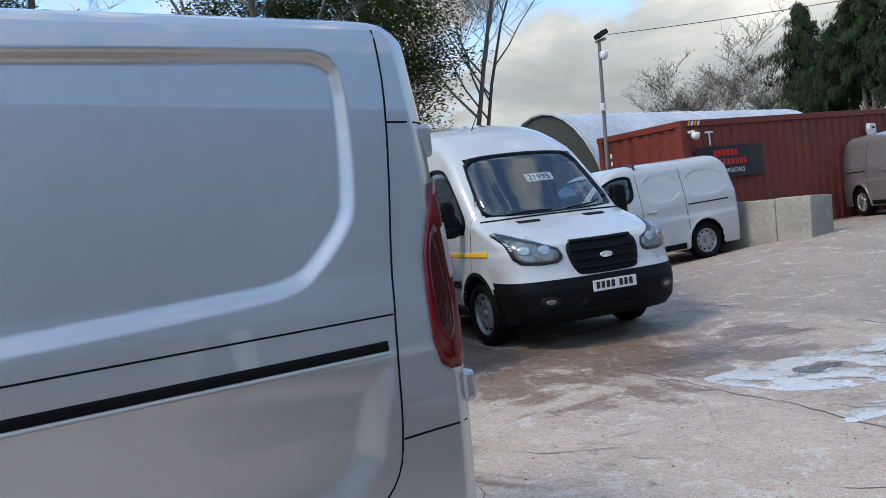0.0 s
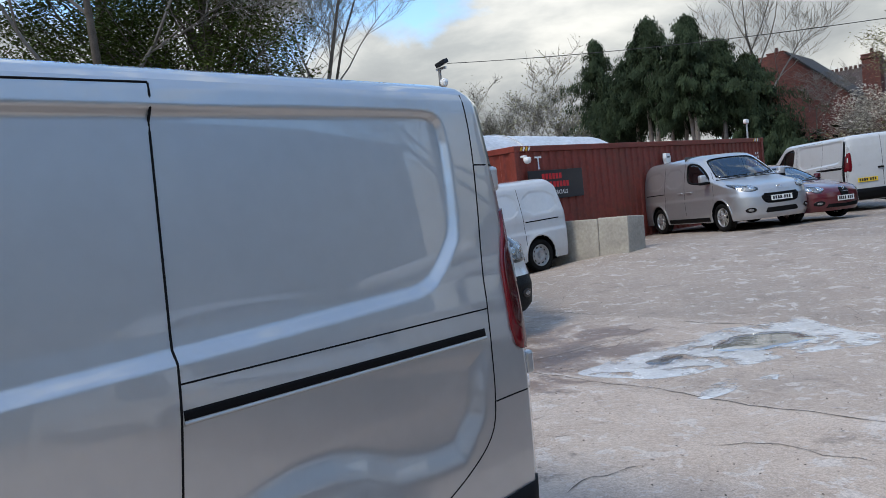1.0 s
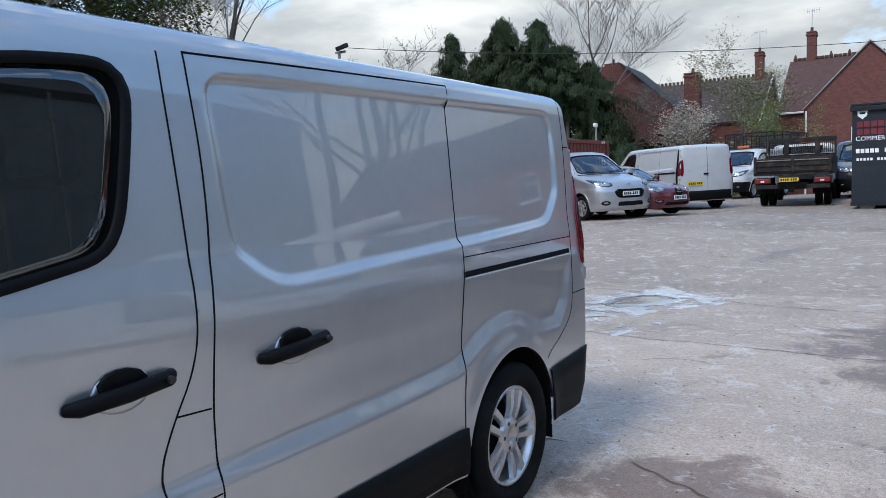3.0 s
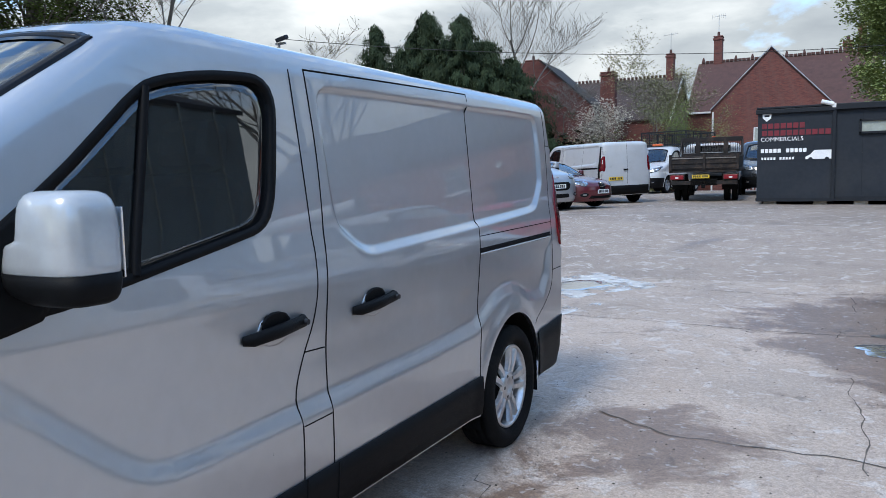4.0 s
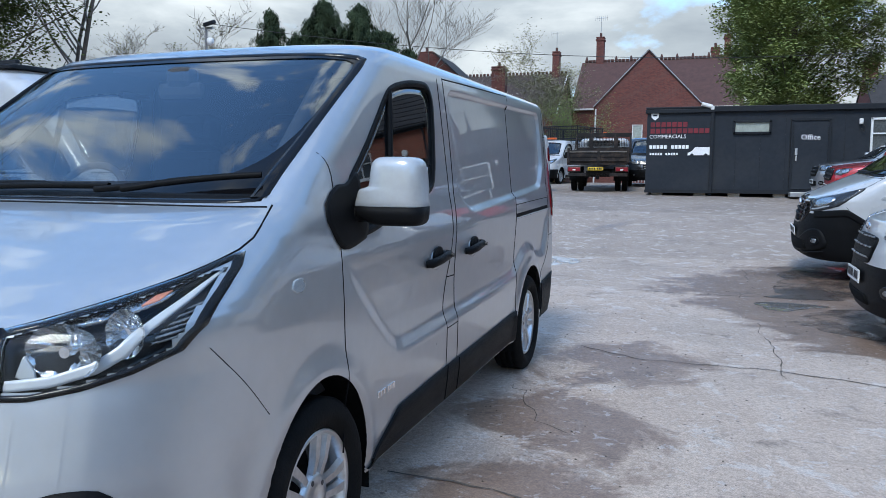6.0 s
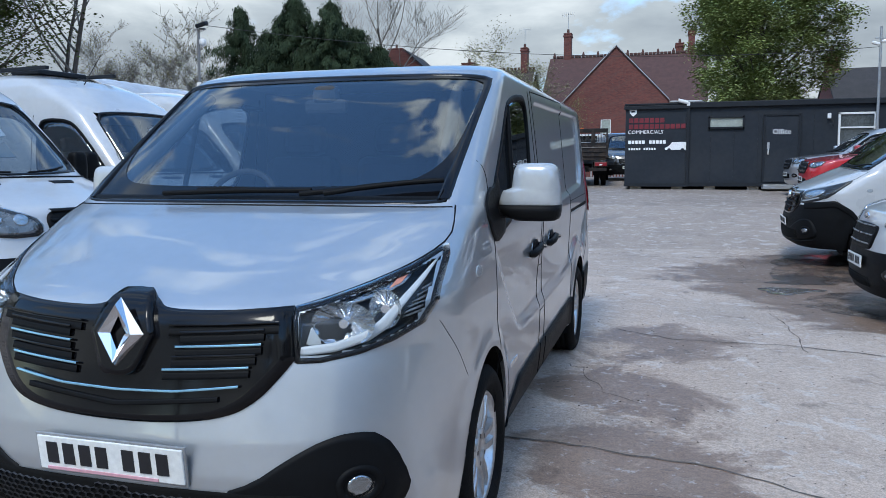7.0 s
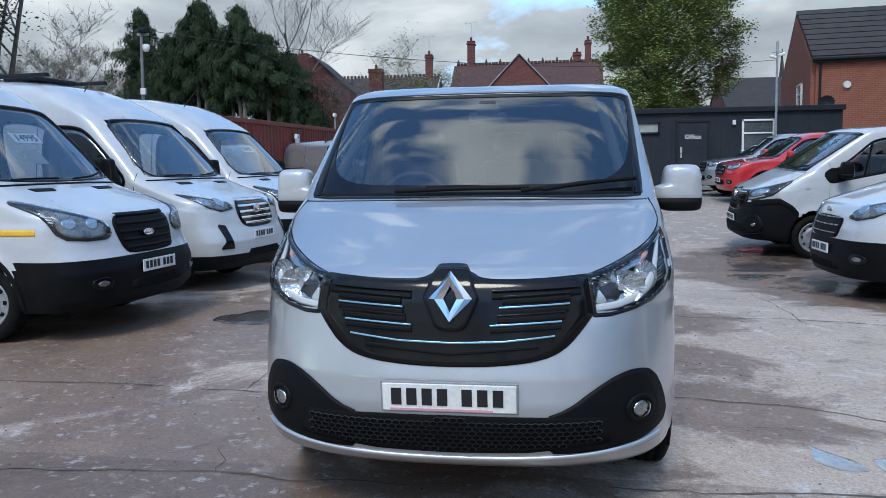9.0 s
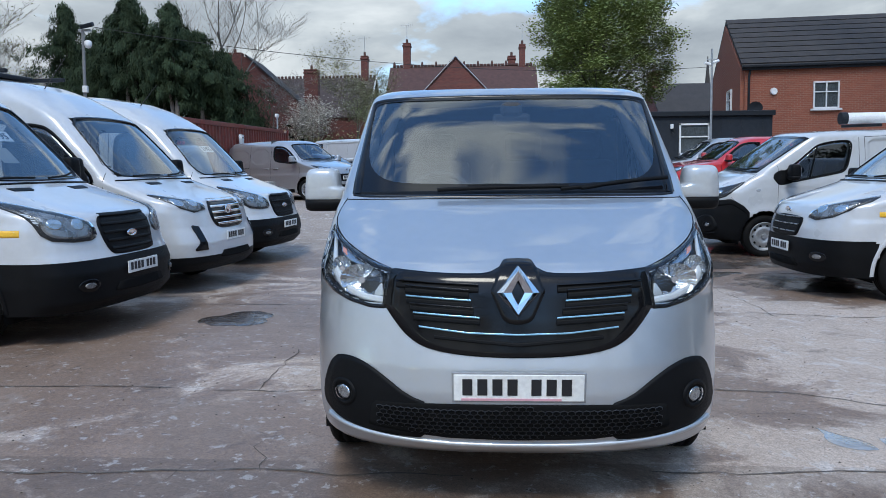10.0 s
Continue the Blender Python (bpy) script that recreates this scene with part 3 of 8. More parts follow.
        area = 0.5 * np.sum(q[:, 0] * np.roll(q[:, 1], -1) - np.roll(q[:, 0], -1) * q[:, 1])
        nn *= 1 if area > 0 else -1
        vs, fs = [], []
        rows = ((outer, -0.004), (outer - 0.002, off), (-inner + 0.002, off), (-inner, -0.012))
        for w, o in rows:
            for a, b in q + nn * w:
                p, nm = self.hit(a, b, axis, sign)
                vs.append(p + nm * o)
        for r in range(3):
            for i in range(n):
                fs.append((r * n + i, r * n + (i + 1) % n, (r + 1) * n + (i + 1) % n, (r + 1) * n + i))
        return mk(name, vs, fs, material, parent, label)

    def line(self, name, pts, axis, material, parent, r=0.003, off=0.0, sign=1, step=0.03, label="", soft=2):
        """A thin bead or gap along a line on the body."""
        q = resample(smooth_poly(pts, soft, False) if soft else pts, step, False)
        p3 = []
        for a, b in q:
            p, nm = self.hit(a, b, axis, sign)
            p3.append(p + nm * off)
        return tube(name, p3, r, material, parent, 6, label)

    def band(self, name, la, lb, axis, material, parent, off=0.004, sign=1, step=0.03, label="", rows=3):
        """A strip between two lines."""
        n = max(4, int(np.linalg.norm(np.diff(np.array(la, float), axis=0), axis=1).sum() / step))
        qa, qb = (resample_n(k, n) for k in (la, lb))
        vs, fs = [], []
        for k in range(rows + 3):
            s = np.clip((k - 1) / rows, 0, 1)
            for (a, b) in qa * (1 - s) + qb * s:
                p, nm = self.hit(a, b, axis, sign)
                vs.append(p + nm * (off if 0 < k < rows + 2 else off - 0.012))
        for k in range(rows + 2):
            for i in range(n - 1):
                fs.append((k * n + i, k * n + i + 1, (k + 1) * n + i + 1, (k + 1) * n + i))
        return mk(name, vs, fs, material, parent, label)


def resample_n(pts, n):
    p = np.array(pts, float)
    d = np.r_[0, np.cumsum(np.linalg.norm(np.diff(p, axis=0), axis=1))]
    s = np.linspace(0, d[-1], n)
    return np.stack([np.interp(s, d, p[:, k]) for k in range(2)], 1)


def wheel(parent, at, r=0.335, w=0.215, style="alloy", sign=1, turn=0.0, rim_r=None):
    """A road wheel under a vehicle: tyre with tread, rim with spokes or steel disc. The outer face looks to sign * x."""
    rim_r = rim_r or r * 0.66
    hub = new("wheel")
    hub.parent = parent
    hub.matrix_basis = pose(*at, 0, 0, turn) @ Matrix.Diagonal((sign, 1, 1, 1))
    h = w / 2
    prof = [(rim_r, h * 0.62), (rim_r + 0.012, h * 0.80), (rim_r + 0.35 * (r - rim_r), h * 0.98), (rim_r + 0.62 * (r - rim_r), h * 1.0), (r - 0.02, h * 0.90), (r - 0.006, h * 0.78)]
    tread = []
    for k in range(4):
        x = 0.70 - 0.38 * k
        tread += [(r, h * (x)), (r, h * (x - 0.28)), (r - 0.007, h * (x - 0.29)), (r - 0.007, h * (x - 0.37))]
    prof += tread + [(r - 0.006, -h * 0.80), (r - 0.03, -h * 0.95), (rim_r, -h * 0.7)]
    v, f = lathe(prof, 56)
    mk("tyre", v, f, M["rubber"], hub)
    # rim barrel
    v, f = lathe([(rim_r + 0.004, h * 0.72), (rim_r - 0.004, h * 0.80), (rim_r - 0.014, h * 0.70), (rim_r - 0.022, h * 0.2), (rim_r - 0.03, -h * 0.6)], 48)
    mk("rim", v, f, M["alloy" if style == "alloy" else "steel"], hub)
    v, f = lathe([(rim_r - 0.03, -h * 0.55), (0.0, -h * 0.5)], 24)
    mk("brake_back", v, f, M["liner"], hub)
    if style == "alloy":
        bm = bmesh.new()
        for k in range(5):
            for s in (-1, 1):
                a = 2 * math.pi * k / 5 + s * 0.42
                a2 = 2 * math.pi * k / 5 + s * 0.185
                p = [Vector((h * 0.62, 0.055 * math.cos(a), 0.055 * math.sin(a))), Vector((h * 0.72, 0.6 * rim_r * math.cos(a2 + 0.18 * (a - a2)), 0.6 * rim_r * math.sin(a2 + 0.18 * (a - a2)))), Vector((h * 0.70, (rim_r - 0.008) * math.cos(a2), (rim_r - 0.008) * math.sin(a2)))]
                wd = [0.015, 0.018, 0.024]
                ring = []
                for q, ww in zip(p, wd):
                    t = Vector((0, -q.z, q.y)).normalized()
                    ring.append([bm.verts.new(q + t * ww - Vector((0.022, 0, 0))), bm.verts.new(q + t * ww * 0.7), bm.verts.new(q - t * ww * 0.7), bm.verts.new(q - t * ww - Vector((0.022, 0, 0)))])
                for i in range(2):
                    for j in range(3):
                        bm.faces.new((ring[i][j], ring[i][j + 1], ring[i + 1][j + 1], ring[i + 1][j]))
        bmesh.ops.recalc_face_normals(bm, faces=bm.faces)
        part("spokes", bm, M["alloy"], hub)
        v, f = lathe([(0.085, h * 0.50), (0.080, h * 0.66), (0.04, h * 0.70), (0.036, h * 0.62), (0.0, h * 0.63)], 30)
        mk("hub_cap", v, f, M["alloy"], hub)
        for k in range(5):
            a = 2 * math.pi * (k + 0.5) / 5
            cyl("wheel_nut", (h * 0.55, 0.058 * math.cos(a), 0.058 * math.sin(a)), (h * 0.69, 0.058 * math.cos(a), 0.058 * math.sin(a)), 0.011, 0.010, M["lamp_dark"], hub, 8)
    else:
        pr = [(rim_r - 0.02, h * 0.45), (rim_r * 0.80, h * 0.30), (rim_r * 0.62, h * 0.55), (rim_r * 0.42, h * 0.62), (rim_r * 0.36, h * 0.5), (0.0, h * 0.52)]
        v, f = lathe(pr, 40)
        mk("wheel_disc", v, f, M["steel"], hub)
        for k in range(10 if style == "steel" else 5):
            a = 2 * math.pi * k / (10 if style == "steel" else 5)
            rr = rim_r * 0.73
            cyl("vent_hole", (h * 0.30, rr * math.cos(a), rr * math.sin(a)), (h * 0.44, rr * math.cos(a), rr * math.sin(a)), 0.020 if style == "steel" else 0.042, 0.020 if style == "steel" else 0.042, M["liner"], hub, 10)
        cyl("hub_cap", (h * 0.5, 0, 0), (h * 0.78, 0, 0), 0.045, 0.035, M["steel"], hub, 16)
    return hub


def plate_on(parent, at, rot_deg, yellow=False, w=0.52, h=0.111, strip=False, name="number_plate"):
    """A number plate whose characters are plain bars."""
    m = pose(*at, *rot_deg)
    bm = bmesh.new()
    bm_box(bm, (0, 0, 0), (w, 0.010, h), 0.003)
    bmesh.ops.transform(bm, matrix=m, verts=bm.verts)
    p = part(name, bm, M["plate_y" if yellow else "plate_w"], parent, "yellow plate with dark bars" if yellow else "white plate with dark bars")
    if strip:
        bm = bmesh.new()
        bm_box(bm, (0, 0.004, 0), (w + 0.016, 0.008, h + 0.016), 0.003)
        bmesh.ops.transform(bm, matrix=m, verts=bm.verts)
        part("plate_holder", bm, M["steel"], p)
    k = w / 0.52
    for i in range(7):
        bm = bmesh.new()
        x = (-0.205 + i * 0.060 + (0.035 if i > 3 else 0)) * k
        bm_box(bm, (x, -0.0065, 0.004 * h / 0.111), (0.040 * k, 0.003, 0.068 * h / 0.111))
        bmesh.ops.transform(bm, matrix=m, verts=bm.verts)
        part("plate_bar", bm, M["plate_k"], p)
    if strip:
        bm = bmesh.new()
        bm_box(bm, (-0.03, -0.0065, -0.048), (0.40, 0.003, 0.009))
        bmesh.ops.transform(bm, matrix=m, verts=bm.verts)
        part("plate_strip", bm, M["pink"], p)
    return p


def arch_liners(parent, axles, half, ry, rz, hz):
    for cy in axles:
        for s in (1, -1):
            vs, fs = [], []
            n = 20
            for k in range(n + 1):
                a = math.pi * k / n
                for x in (half - 0.012, half - 0.40):
                    vs.append((s * x, cy - (ry + 0.01) * math.cos(a), hz + (rz + 0.01) * math.sin(a) if 0 < k < n else 0.2))
            for k in range(n):
                fs.append((2 * k, 2 * k + 1, 2 * k + 3, 2 * k + 2))
            fs.append(tuple(range(1, 2 * n + 2, 2)))
            mk("arch_liner", vs, fs, M["liner"], parent, smooth=False)


def arch_lip(sh, parent, cy, hz, ry, rz, sign, material, width=0.03, off=0.006, z0=0.30, name="wheel_arch_trim"):
    a = np.linspace(0, math.pi, 36)
    inner = [(cy - ry * math.cos(t), hz + rz * math.sin(t)) for t in a]
    outer = [(cy - (ry + width) * math.cos(t), hz + (rz + width) * math.sin(t)) for t in a]
    inner = [(inner[0][0], z0)] + inner + [(inner[-1][0], z0)]
    outer = [(outer[0][0], z0)] + outer + [(outer[-1][0], z0)]
    return sh.band(name, inner, outer, "side", material, parent, off, sign, 0.04)


def wing_mirror(parent, at, sign, cap, size=(0.20, 0.14, 0.25), name="wing_mirror"):
    """Mirror head on a short arm: a painted cap with a shoulder, over a black base."""
    x, y, z = at
    sx, sy, sz = size
    arm = box(name, (x + sign * 0.06, y, z - sz * 0.36), (0.17, 0.10, sz * 0.26), M["plastic"], parent, 0.025)

    def head(title, rows, material):
        vs, fs, n = [], [], 40
        for v, a, b, dp in rows:
            c, h = (a + b) / 2, (b - a) / 2
            for k in range(n):
                t = 2 * math.pi * k / n
                ct, st = math.cos(t), math.sin(t)
                q = 5.0 if st > 0 else 3.2
                r = (abs(ct) ** q + abs(st) ** q) ** (-1 / q)
                vs.append((x + sign * (0.105 + sx * (c + h * r * ct)), y + sy / 2 * dp * r * st, z + sz * v))
        m = len(rows)
        for j in range(m - 1):
            fs += [(j * n + k, j * n + (k + 1) % n, (j + 1) * n + (k + 1) % n, (j + 1) * n + k) for k in range(n)]
        fs += [tuple(range(n))[::-1], tuple(range((m - 1) * n, m * n))]
        return mk(title, vs, fs if sign > 0 else [f[::-1] for f in fs], material, arm)

    head("mirror_cap", [(-0.225, -0.26, 1.0, 0.97), (-0.215, -0.275, 1.005, 0.985), (-0.13, -0.25, 1.005, 1.0), (0.02, -0.20, 1.0, 1.0), (0.055, -0.17, 1.0, 0.99), (0.085, -0.06, 0.998, 0.985), (0.11, 0.0, 0.996, 0.98), (0.16, 0.015, 0.993, 0.98), (0.30, 0.03, 0.98, 0.96), (0.43, 0.05, 0.96, 0.92), (0.50, 0.075, 0.935, 0.86), (0.55, 0.115, 0.89, 0.76), (0.58, 0.17, 0.82, 0.62), (0.592, 0.27, 0.70, 0.40)], cap)
    head("mirror_base", [(-0.545, 0.18, 0.78, 0.5), (-0.535, 0.08, 0.90, 0.68), (-0.50, -0.02, 0.97, 0.82), (-0.44, -0.16, 1.0, 0.92), (-0.36, -0.27, 1.012, 0.97), (-0.225, -0.285, 1.015, 1.0)], M["plastic"])
    box("mirror_pane", (x + sign * (0.105 + sx * 0.51), y + sy / 2 + 0.001, z + 0.06 * sz), (sx * 0.80, 0.006, sz * 0.72), M["chrome"], arm, 0.002)
    return arm


def curved_screen(ob):
    """Lays a windscreen on one even curve, so that it mirrors the sky cleanly; gives that curve."""
    co = np.zeros(len(ob.data.vertices) * 3)
    ob.data.vertices.foreach_get("co", co)
    co = co.reshape(-1, 3)

    def terms(px, pz):
        u, w = (np.asarray(px, float) / 0.8) ** 2, (np.asarray(pz, float) - 1.6) / 0.3
        return np.stack([u ** i * w ** j for i in range(4) for j in range(4)], -1)

    k, *_ = np.linalg.lstsq(terms(co[:, 0], co[:, 2]), co[:, 1], rcond=None)
    co[:, 1] = terms(co[:, 0], co[:, 2]) @ k
    ob.data.vertices.foreach_set("co", co.ravel())
    ob.data.update()
    return lambda px, pz: terms(px, pz) @ k


def screen_print(bow, outline, parent):
    """Black print round a windscreen: narrow above, deep below, with rounded lower corners."""
    half = [(0.0, 1.858), (0.55, 1.852), (0.70, 1.848), (0.775, 1.838), (0.785, 1.80), (0.782, 1.66), (0.772, 1.54), (0.735, 1.455), (0.66, 1.400), (0.56, 1.380), (0.30, 1.374), (0.0, 1.373)]
    inner = smooth_poly(half + [(-a, b) for a, b in half[-2:0:-1]], 2)

    def reach(poly, t):
        d, c = np.array([math.cos(t), math.sin(t)]), np.array([0.0, 1.6])
        best = 0.0
        p = np.asarray(poly, float) - c
        for a, b in zip(p, np.roll(p, -1, 0)):
            e = b - a
            den = d[0] * e[1] - d[1] * e[0]
            if abs(den) > 1e-12:
                r, v = (a[0] * e[1] - a[1] * e[0]) / den, (a[0] * d[1] - a[1] * d[0]) / den
                if r > 0 and -1e-9 <= v <= 1 + 1e-9:
                    best = max(best, r)
        return c + d * best

    n, rows, vs, fs = 220, 4, [], []
    for k in range(n):
        t = 2 * math.pi * k / n
        a, b = reach(inner, t), reach(outline, t)
        for j in range(rows + 1):
            px, pz = a + (b - a) * j / rows
            vs.append((px, float(bow(px, pz)) - 0.003, pz + 0.002))
    m = rows + 1
    for k in range(n):
        fs += [(k * m + j, k * m + j + 1, (k + 1) % n * m + j + 1, (k + 1) % n * m + j) for j in range(rows)]
    return mk("windscreen_print", vs, fs, M["gloss_black"], parent)


def cab_inside(parent, w, y0, y1, zf, dash_z, bulk=True, wheel_side=-1):
    """Dashboard, steering wheel, seats and bulkhead seen through the glass."""
    box("dashboard", (0, y0 + 0.28, dash_z - 0.16), (2 * w - 0.1, 0.55, 0.30), M["dash"], parent, 0.06)
    pts = [(wheel_side * 0.40 + 0.19 * math.cos(t), y0 + 0.62 + 0.07 * math.sin(t), dash_z + 0.0 + 0.17 * math.sin(t)) for t in np.linspace(0, 2 * math.pi, 25)]
    st = tube("steering_wheel", pts, 0.016, M["interior"], parent, 8)
    box("steering_boss", (wheel_side * 0.40, y0 + 0.62, dash_z), (0.14, 0.05, 0.10), M["interior"], st, 0.02)
    for x in (-0.45, 0.12, 0.52):
        s = box("seat", (x, y0 + 1.10, zf + 0.22), (0.44, 0.50, 0.20), M["seat"], parent, 0.06)
        box("seat_back", (x, y0 + 1.36, zf + 0.58), (0.44, 0.16, 0.62), M["seat"], s, 0.06, rot=Euler((radians(-12), 0, 0)).to_matrix())
        box("head_rest", (x, y0 + 1.45, zf + 0.98), (0.26, 0.12, 0.18), M["seat"], s, 0.05, rot=Euler((radians(-10), 0, 0)).to_matrix())
    if bulk:
        box("bulkhead", (0, y1, zf + 0.62), (2 * w - 0.12, 0.03, 1.30), M["interior"], parent, 0.01)
    box("cab_floor", (0, (y0 + y1) / 2 + 0.1, zf), (2 * w - 0.1, y1 - y0 - 0.2, 0.04), M["interior"], parent)


def wiper(parent, sh, pts):
    sh.line("wiper", pts, "front", M["plastic"], parent, 0.011, 0.03, soft=1)

def lamp_bowl(sh, parent, sg, x, z, rx, rz, deep):
    """A fluted reflector bowl with its bulb shield, set into a headlamp."""
    p, nm = sh.hit(sg * x, z, "front")
    ax = Vector((nm.x * 0.45, -1, 0.04)).normalized()
    u = Vector((0, 0, 1)).cross(ax).normalized()
    w = ax.cross(u)
    base = p - nm * 0.012 - ax * deep
    n, rings = 60, 7
    vs, fs = [], []
    for j in range(rings + 1):
        r = 0.12 + 0.88 * j / rings
        for i in range(n):
            a = 2 * math.pi * i / n
            flute = 0.0025 * (1 if (i // 3) % 2 else -1) * (j > 1)
            vs.append(base + u * (rx * r * math.cos(a)) + w * (rz * r * math.sin(a)) + ax * (deep * 0.9 * r * r + flute))
    for j in range(rings):
        fs += [(j * n + i, j * n + (i + 1) % n, (j + 1) * n + (i + 1) % n, (j + 1) * n + i) for i in range(n)]
    bowl = mk("lamp_bowl", vs, fs, M["reflector"], parent, smooth=False)
    cyl("bulb_shield", tuple(base), tuple(base + ax * deep * 0.8), 0.017, 0.014, M["chrome"], bowl, 14)
    return bowl


def mid_van(root, col, fine=True, face="diamond", bumper=None, wheels="alloy", steer=0.0, black_corners=False):
    """Mid-size panel van with twin rear doors and a sliding door on its left."""
    zs = np.r_[np.arange(0.27, 1.02, 0.011 if fine else 0.02), np.arange(1.02, 1.33, 0.0065 if fine else 0.013), np.arange(1.33, 1.90, 0.0085 if fine else 0.025), [1.90, 1.912, 1.924, 1.934, 1.943, 1.951, 1.957]]
    half = lerp([0.2, 0.27, 0.40, 0.55, 0.70, 0.95, 1.10, 1.22, 1.30, 1.66, 1.84, 1.88, 1.90, 1.924, 1.943, 1.957], [0.90, 0.905, 0.922, 0.93, 0.935, 0.932, 0.925, 0.912, 0.897, 0.857, 0.836, 0.828, 0.818, 0.793, 0.746, 0.66])
    front = lerp([0.2, 0.27, 0.30, 0.36, 0.45, 0.55, 0.65, 0.75, 0.85, 0.95, 1.0, 1.03, 1.06, 1.12, 1.20, 1.26, 1.305, 1.34, 1.5, 1.7, 1.85, 1.90, 1.934, 1.957], [0.04, 0.0, -0.055, -0.095, -0.108, -0.105, -0.09, -0.065, -0.04, -0.012, 0.008, 0.035, 0.090, 0.225, 0.415, 0.565, 0.69, 0.745, 0.97, 1.245, 1.455, 1.545, 1.64, 1.84])
    depth = lerp([0.27, 0.6, 0.9, 1.05, 1.12, 1.2, 1.31, 1.45, 1.93], [0.70, 0.75, 0.75, 0.68, 0.60, 0.50, 0.40, 0.36, 0.34])
    power = lerp([0.27, 0.9, 1.1, 1.2, 1.28, 1.40, 1.9, 1.957], [2.8, 2.8, 2.95, 3.4, 4.4, 5.4, 4.6, 3.2])
    rear = lerp([0.27, 0.4, 0.9, 1.3, 1.66, 1.87, 1.93, 1.957], [4.90, 4.94, 4.955, 4.955, 4.945, 4.925, 4.885, 4.80])
    rdepth = lerp([0.2, 2.0], [0.11, 0.11])
    panel_a = smooth_poly([(2.462, 1.60), (2.455, 1.745), (2.475, 1.80), (2.53, 1.818), (3.6, 1.828), (4.56, 1.842), (4.635, 1.83), (4.665, 1.785), (4.665, 1.60), (4.652, 1.47), (4.63, 1.41), (4.53, 1.305), (4.47, 1.277), (4.38, 1.264), (3.70, 1.228), (2.80, 1.187), (2.70, 1.184), (2.62, 1.203), (2.52, 1.275), (2.485, 1.32), (2.470, 1.40)], 1)
    scallop = smooth_poly([(1.08, 1.14), (1.13, 1.04), (1.245, 0.93), (1.47, 0.730), (1.60, 0.660), (1.80, 0.655), (3.55, 0.690), (3.70, 0.76), (3.90, 0.845), (4.10, 0.845), (4.30, 0.75), (4.60, 0.75), (4.70, 1.2)], 1)
    AX = (0.915, 4.035)
    HZ = 0.315

    def disp(y, z):
        e = np.clip(-sdf(panel_a, y, z) / np.interp(z, [1.55, 1.80], [0.032, 0.017]), 0, 1)
        d = -0.021 * (0.5 * e + 0.5 * e * e * (3 - 2 * e))
        d = d - 0.022 * smoothstep(-0.012, 0.075, -sdf(scallop, y, z)) * smoothstep(1.20, 0.84, z)
        for cy in AX:
            r = np.hypot((y - cy) / 0.40, np.maximum(z - HZ, 0) / 0.43)
            d = d + 0.014 * np.exp(-(((r - 1.0) / 0.14) ** 2))
        return d

    sh = Shell(zs, half, front, depth, power, rear, rdepth, nf=90 if fine else 48, ns=560 if fine else 170, nr=20 if fine else 12, crown=0.022, disp=disp, ymid=3.3)
    sh.tree()
    arch = ((AX[0], HZ, 0.365, 0.425), (AX[1], HZ, 0.395, 0.42))
    for cy, hz, ry, rz in arch:
        sh.snap(cy, hz, ry, rz)
    side_glass = [(1.20, 1.345), (1.40, 1.490), (1.535, 1.606), (1.646, 1.703), (1.72, 1.750), (1.92, 1.789), (2.11, 1.802), (2.165, 1.795), (2.198, 1.760), (2.203, 1.70), (2.155, 1.46), (2.125, 1.38), (2.085, 1.338), (2.02, 1.318), (1.585, 1.240), (1.30, 1.185), (1.18, 1.20)]
    half_scr = [(0.0, 1.882), (0.45, 1.878), (0.70, 1.870), (0.795, 1.858), (0.806, 1.84), (0.808, 1.70), (0.810, 1.50), (0.812, 1.34), (0.800, 1.318), (0.5, 1.318), (0.0, 1.318)]
    screen = half_scr + [(-a, b) for a, b in half_scr[-2:0:-1]]
    half_head = ((0.528, 1.034), (0.550, 0.876), (0.62, 0.876), (0.72, 0.894), (0.80, 0.922), (0.866, 0.962), (0.890, 1.02), (0.884, 1.09), (0.880, 1.15), (0.866, 1.192), (0.80, 1.135), (0.70, 1.088), (0.60, 1.052))
    hole = ((0.55, 1.022), (0.566, 0.892), (0.62, 0.892), (0.715, 0.910), (0.79, 0.936), (0.845, 0.970), (0.865, 1.02), (0.862, 1.09), (0.858, 1.15), (0.80, 1.118), (0.70, 1.072), (0.60, 1.036))
    for s in (1, -1):
        sh.cut(side_glass, "side", s)
        if face == "diamond":
            sh.cut([(s * a, b) for a, b in hole], "front")
    sh.cut(screen, "front")
    c = sh.c
    ax = np.abs(c[:, 0])
    bonnet_poly = [(-0.84, 1.312), (-0.85, 1.19), (-0.76, 1.12), (-0.66, 1.075), (-0.53, 1.035), (0.53, 1.035), (0.66, 1.075), (0.76, 1.12), (0.85, 1.19), (0.84, 1.312)]
    y_door = np.interp(c[:, 2], [0.3, 0.7, 1.07, 1.35, 1.47, 1.83, 1.9], [1.10, 1.095, 1.097, 1.11, 1.09, 1.66, 1.8])
    is_rear = (c[:, 1] > 4.70) & (c[:, 2] < 1.93)
    is_roof = (c[:, 2] > 1.885) & ~is_rear
    is_bonnet = (sdf(bonnet_poly, c[:, 0], c[:, 2]) < 0) & (c[:, 1] < 1.2) & ~is_roof
    z_bump = np.interp(c[:, 1], [-0.2, 0.1, 0.4, 0.6, 0.75], [0.88, 0.89, 0.93, 0.80, 0.60])
    is_bump = (c[:, 1] < 0.66) & (c[:, 2] < z_bump) & ~is_bonnet
    if bumper:
        is_bump &= c[:, 2] < z_bump - 0.03
    left = c[:, 0] > 0
    is_wing = (c[:, 1] < y_door) & ~is_bump & ~is_bonnet & ~is_roof
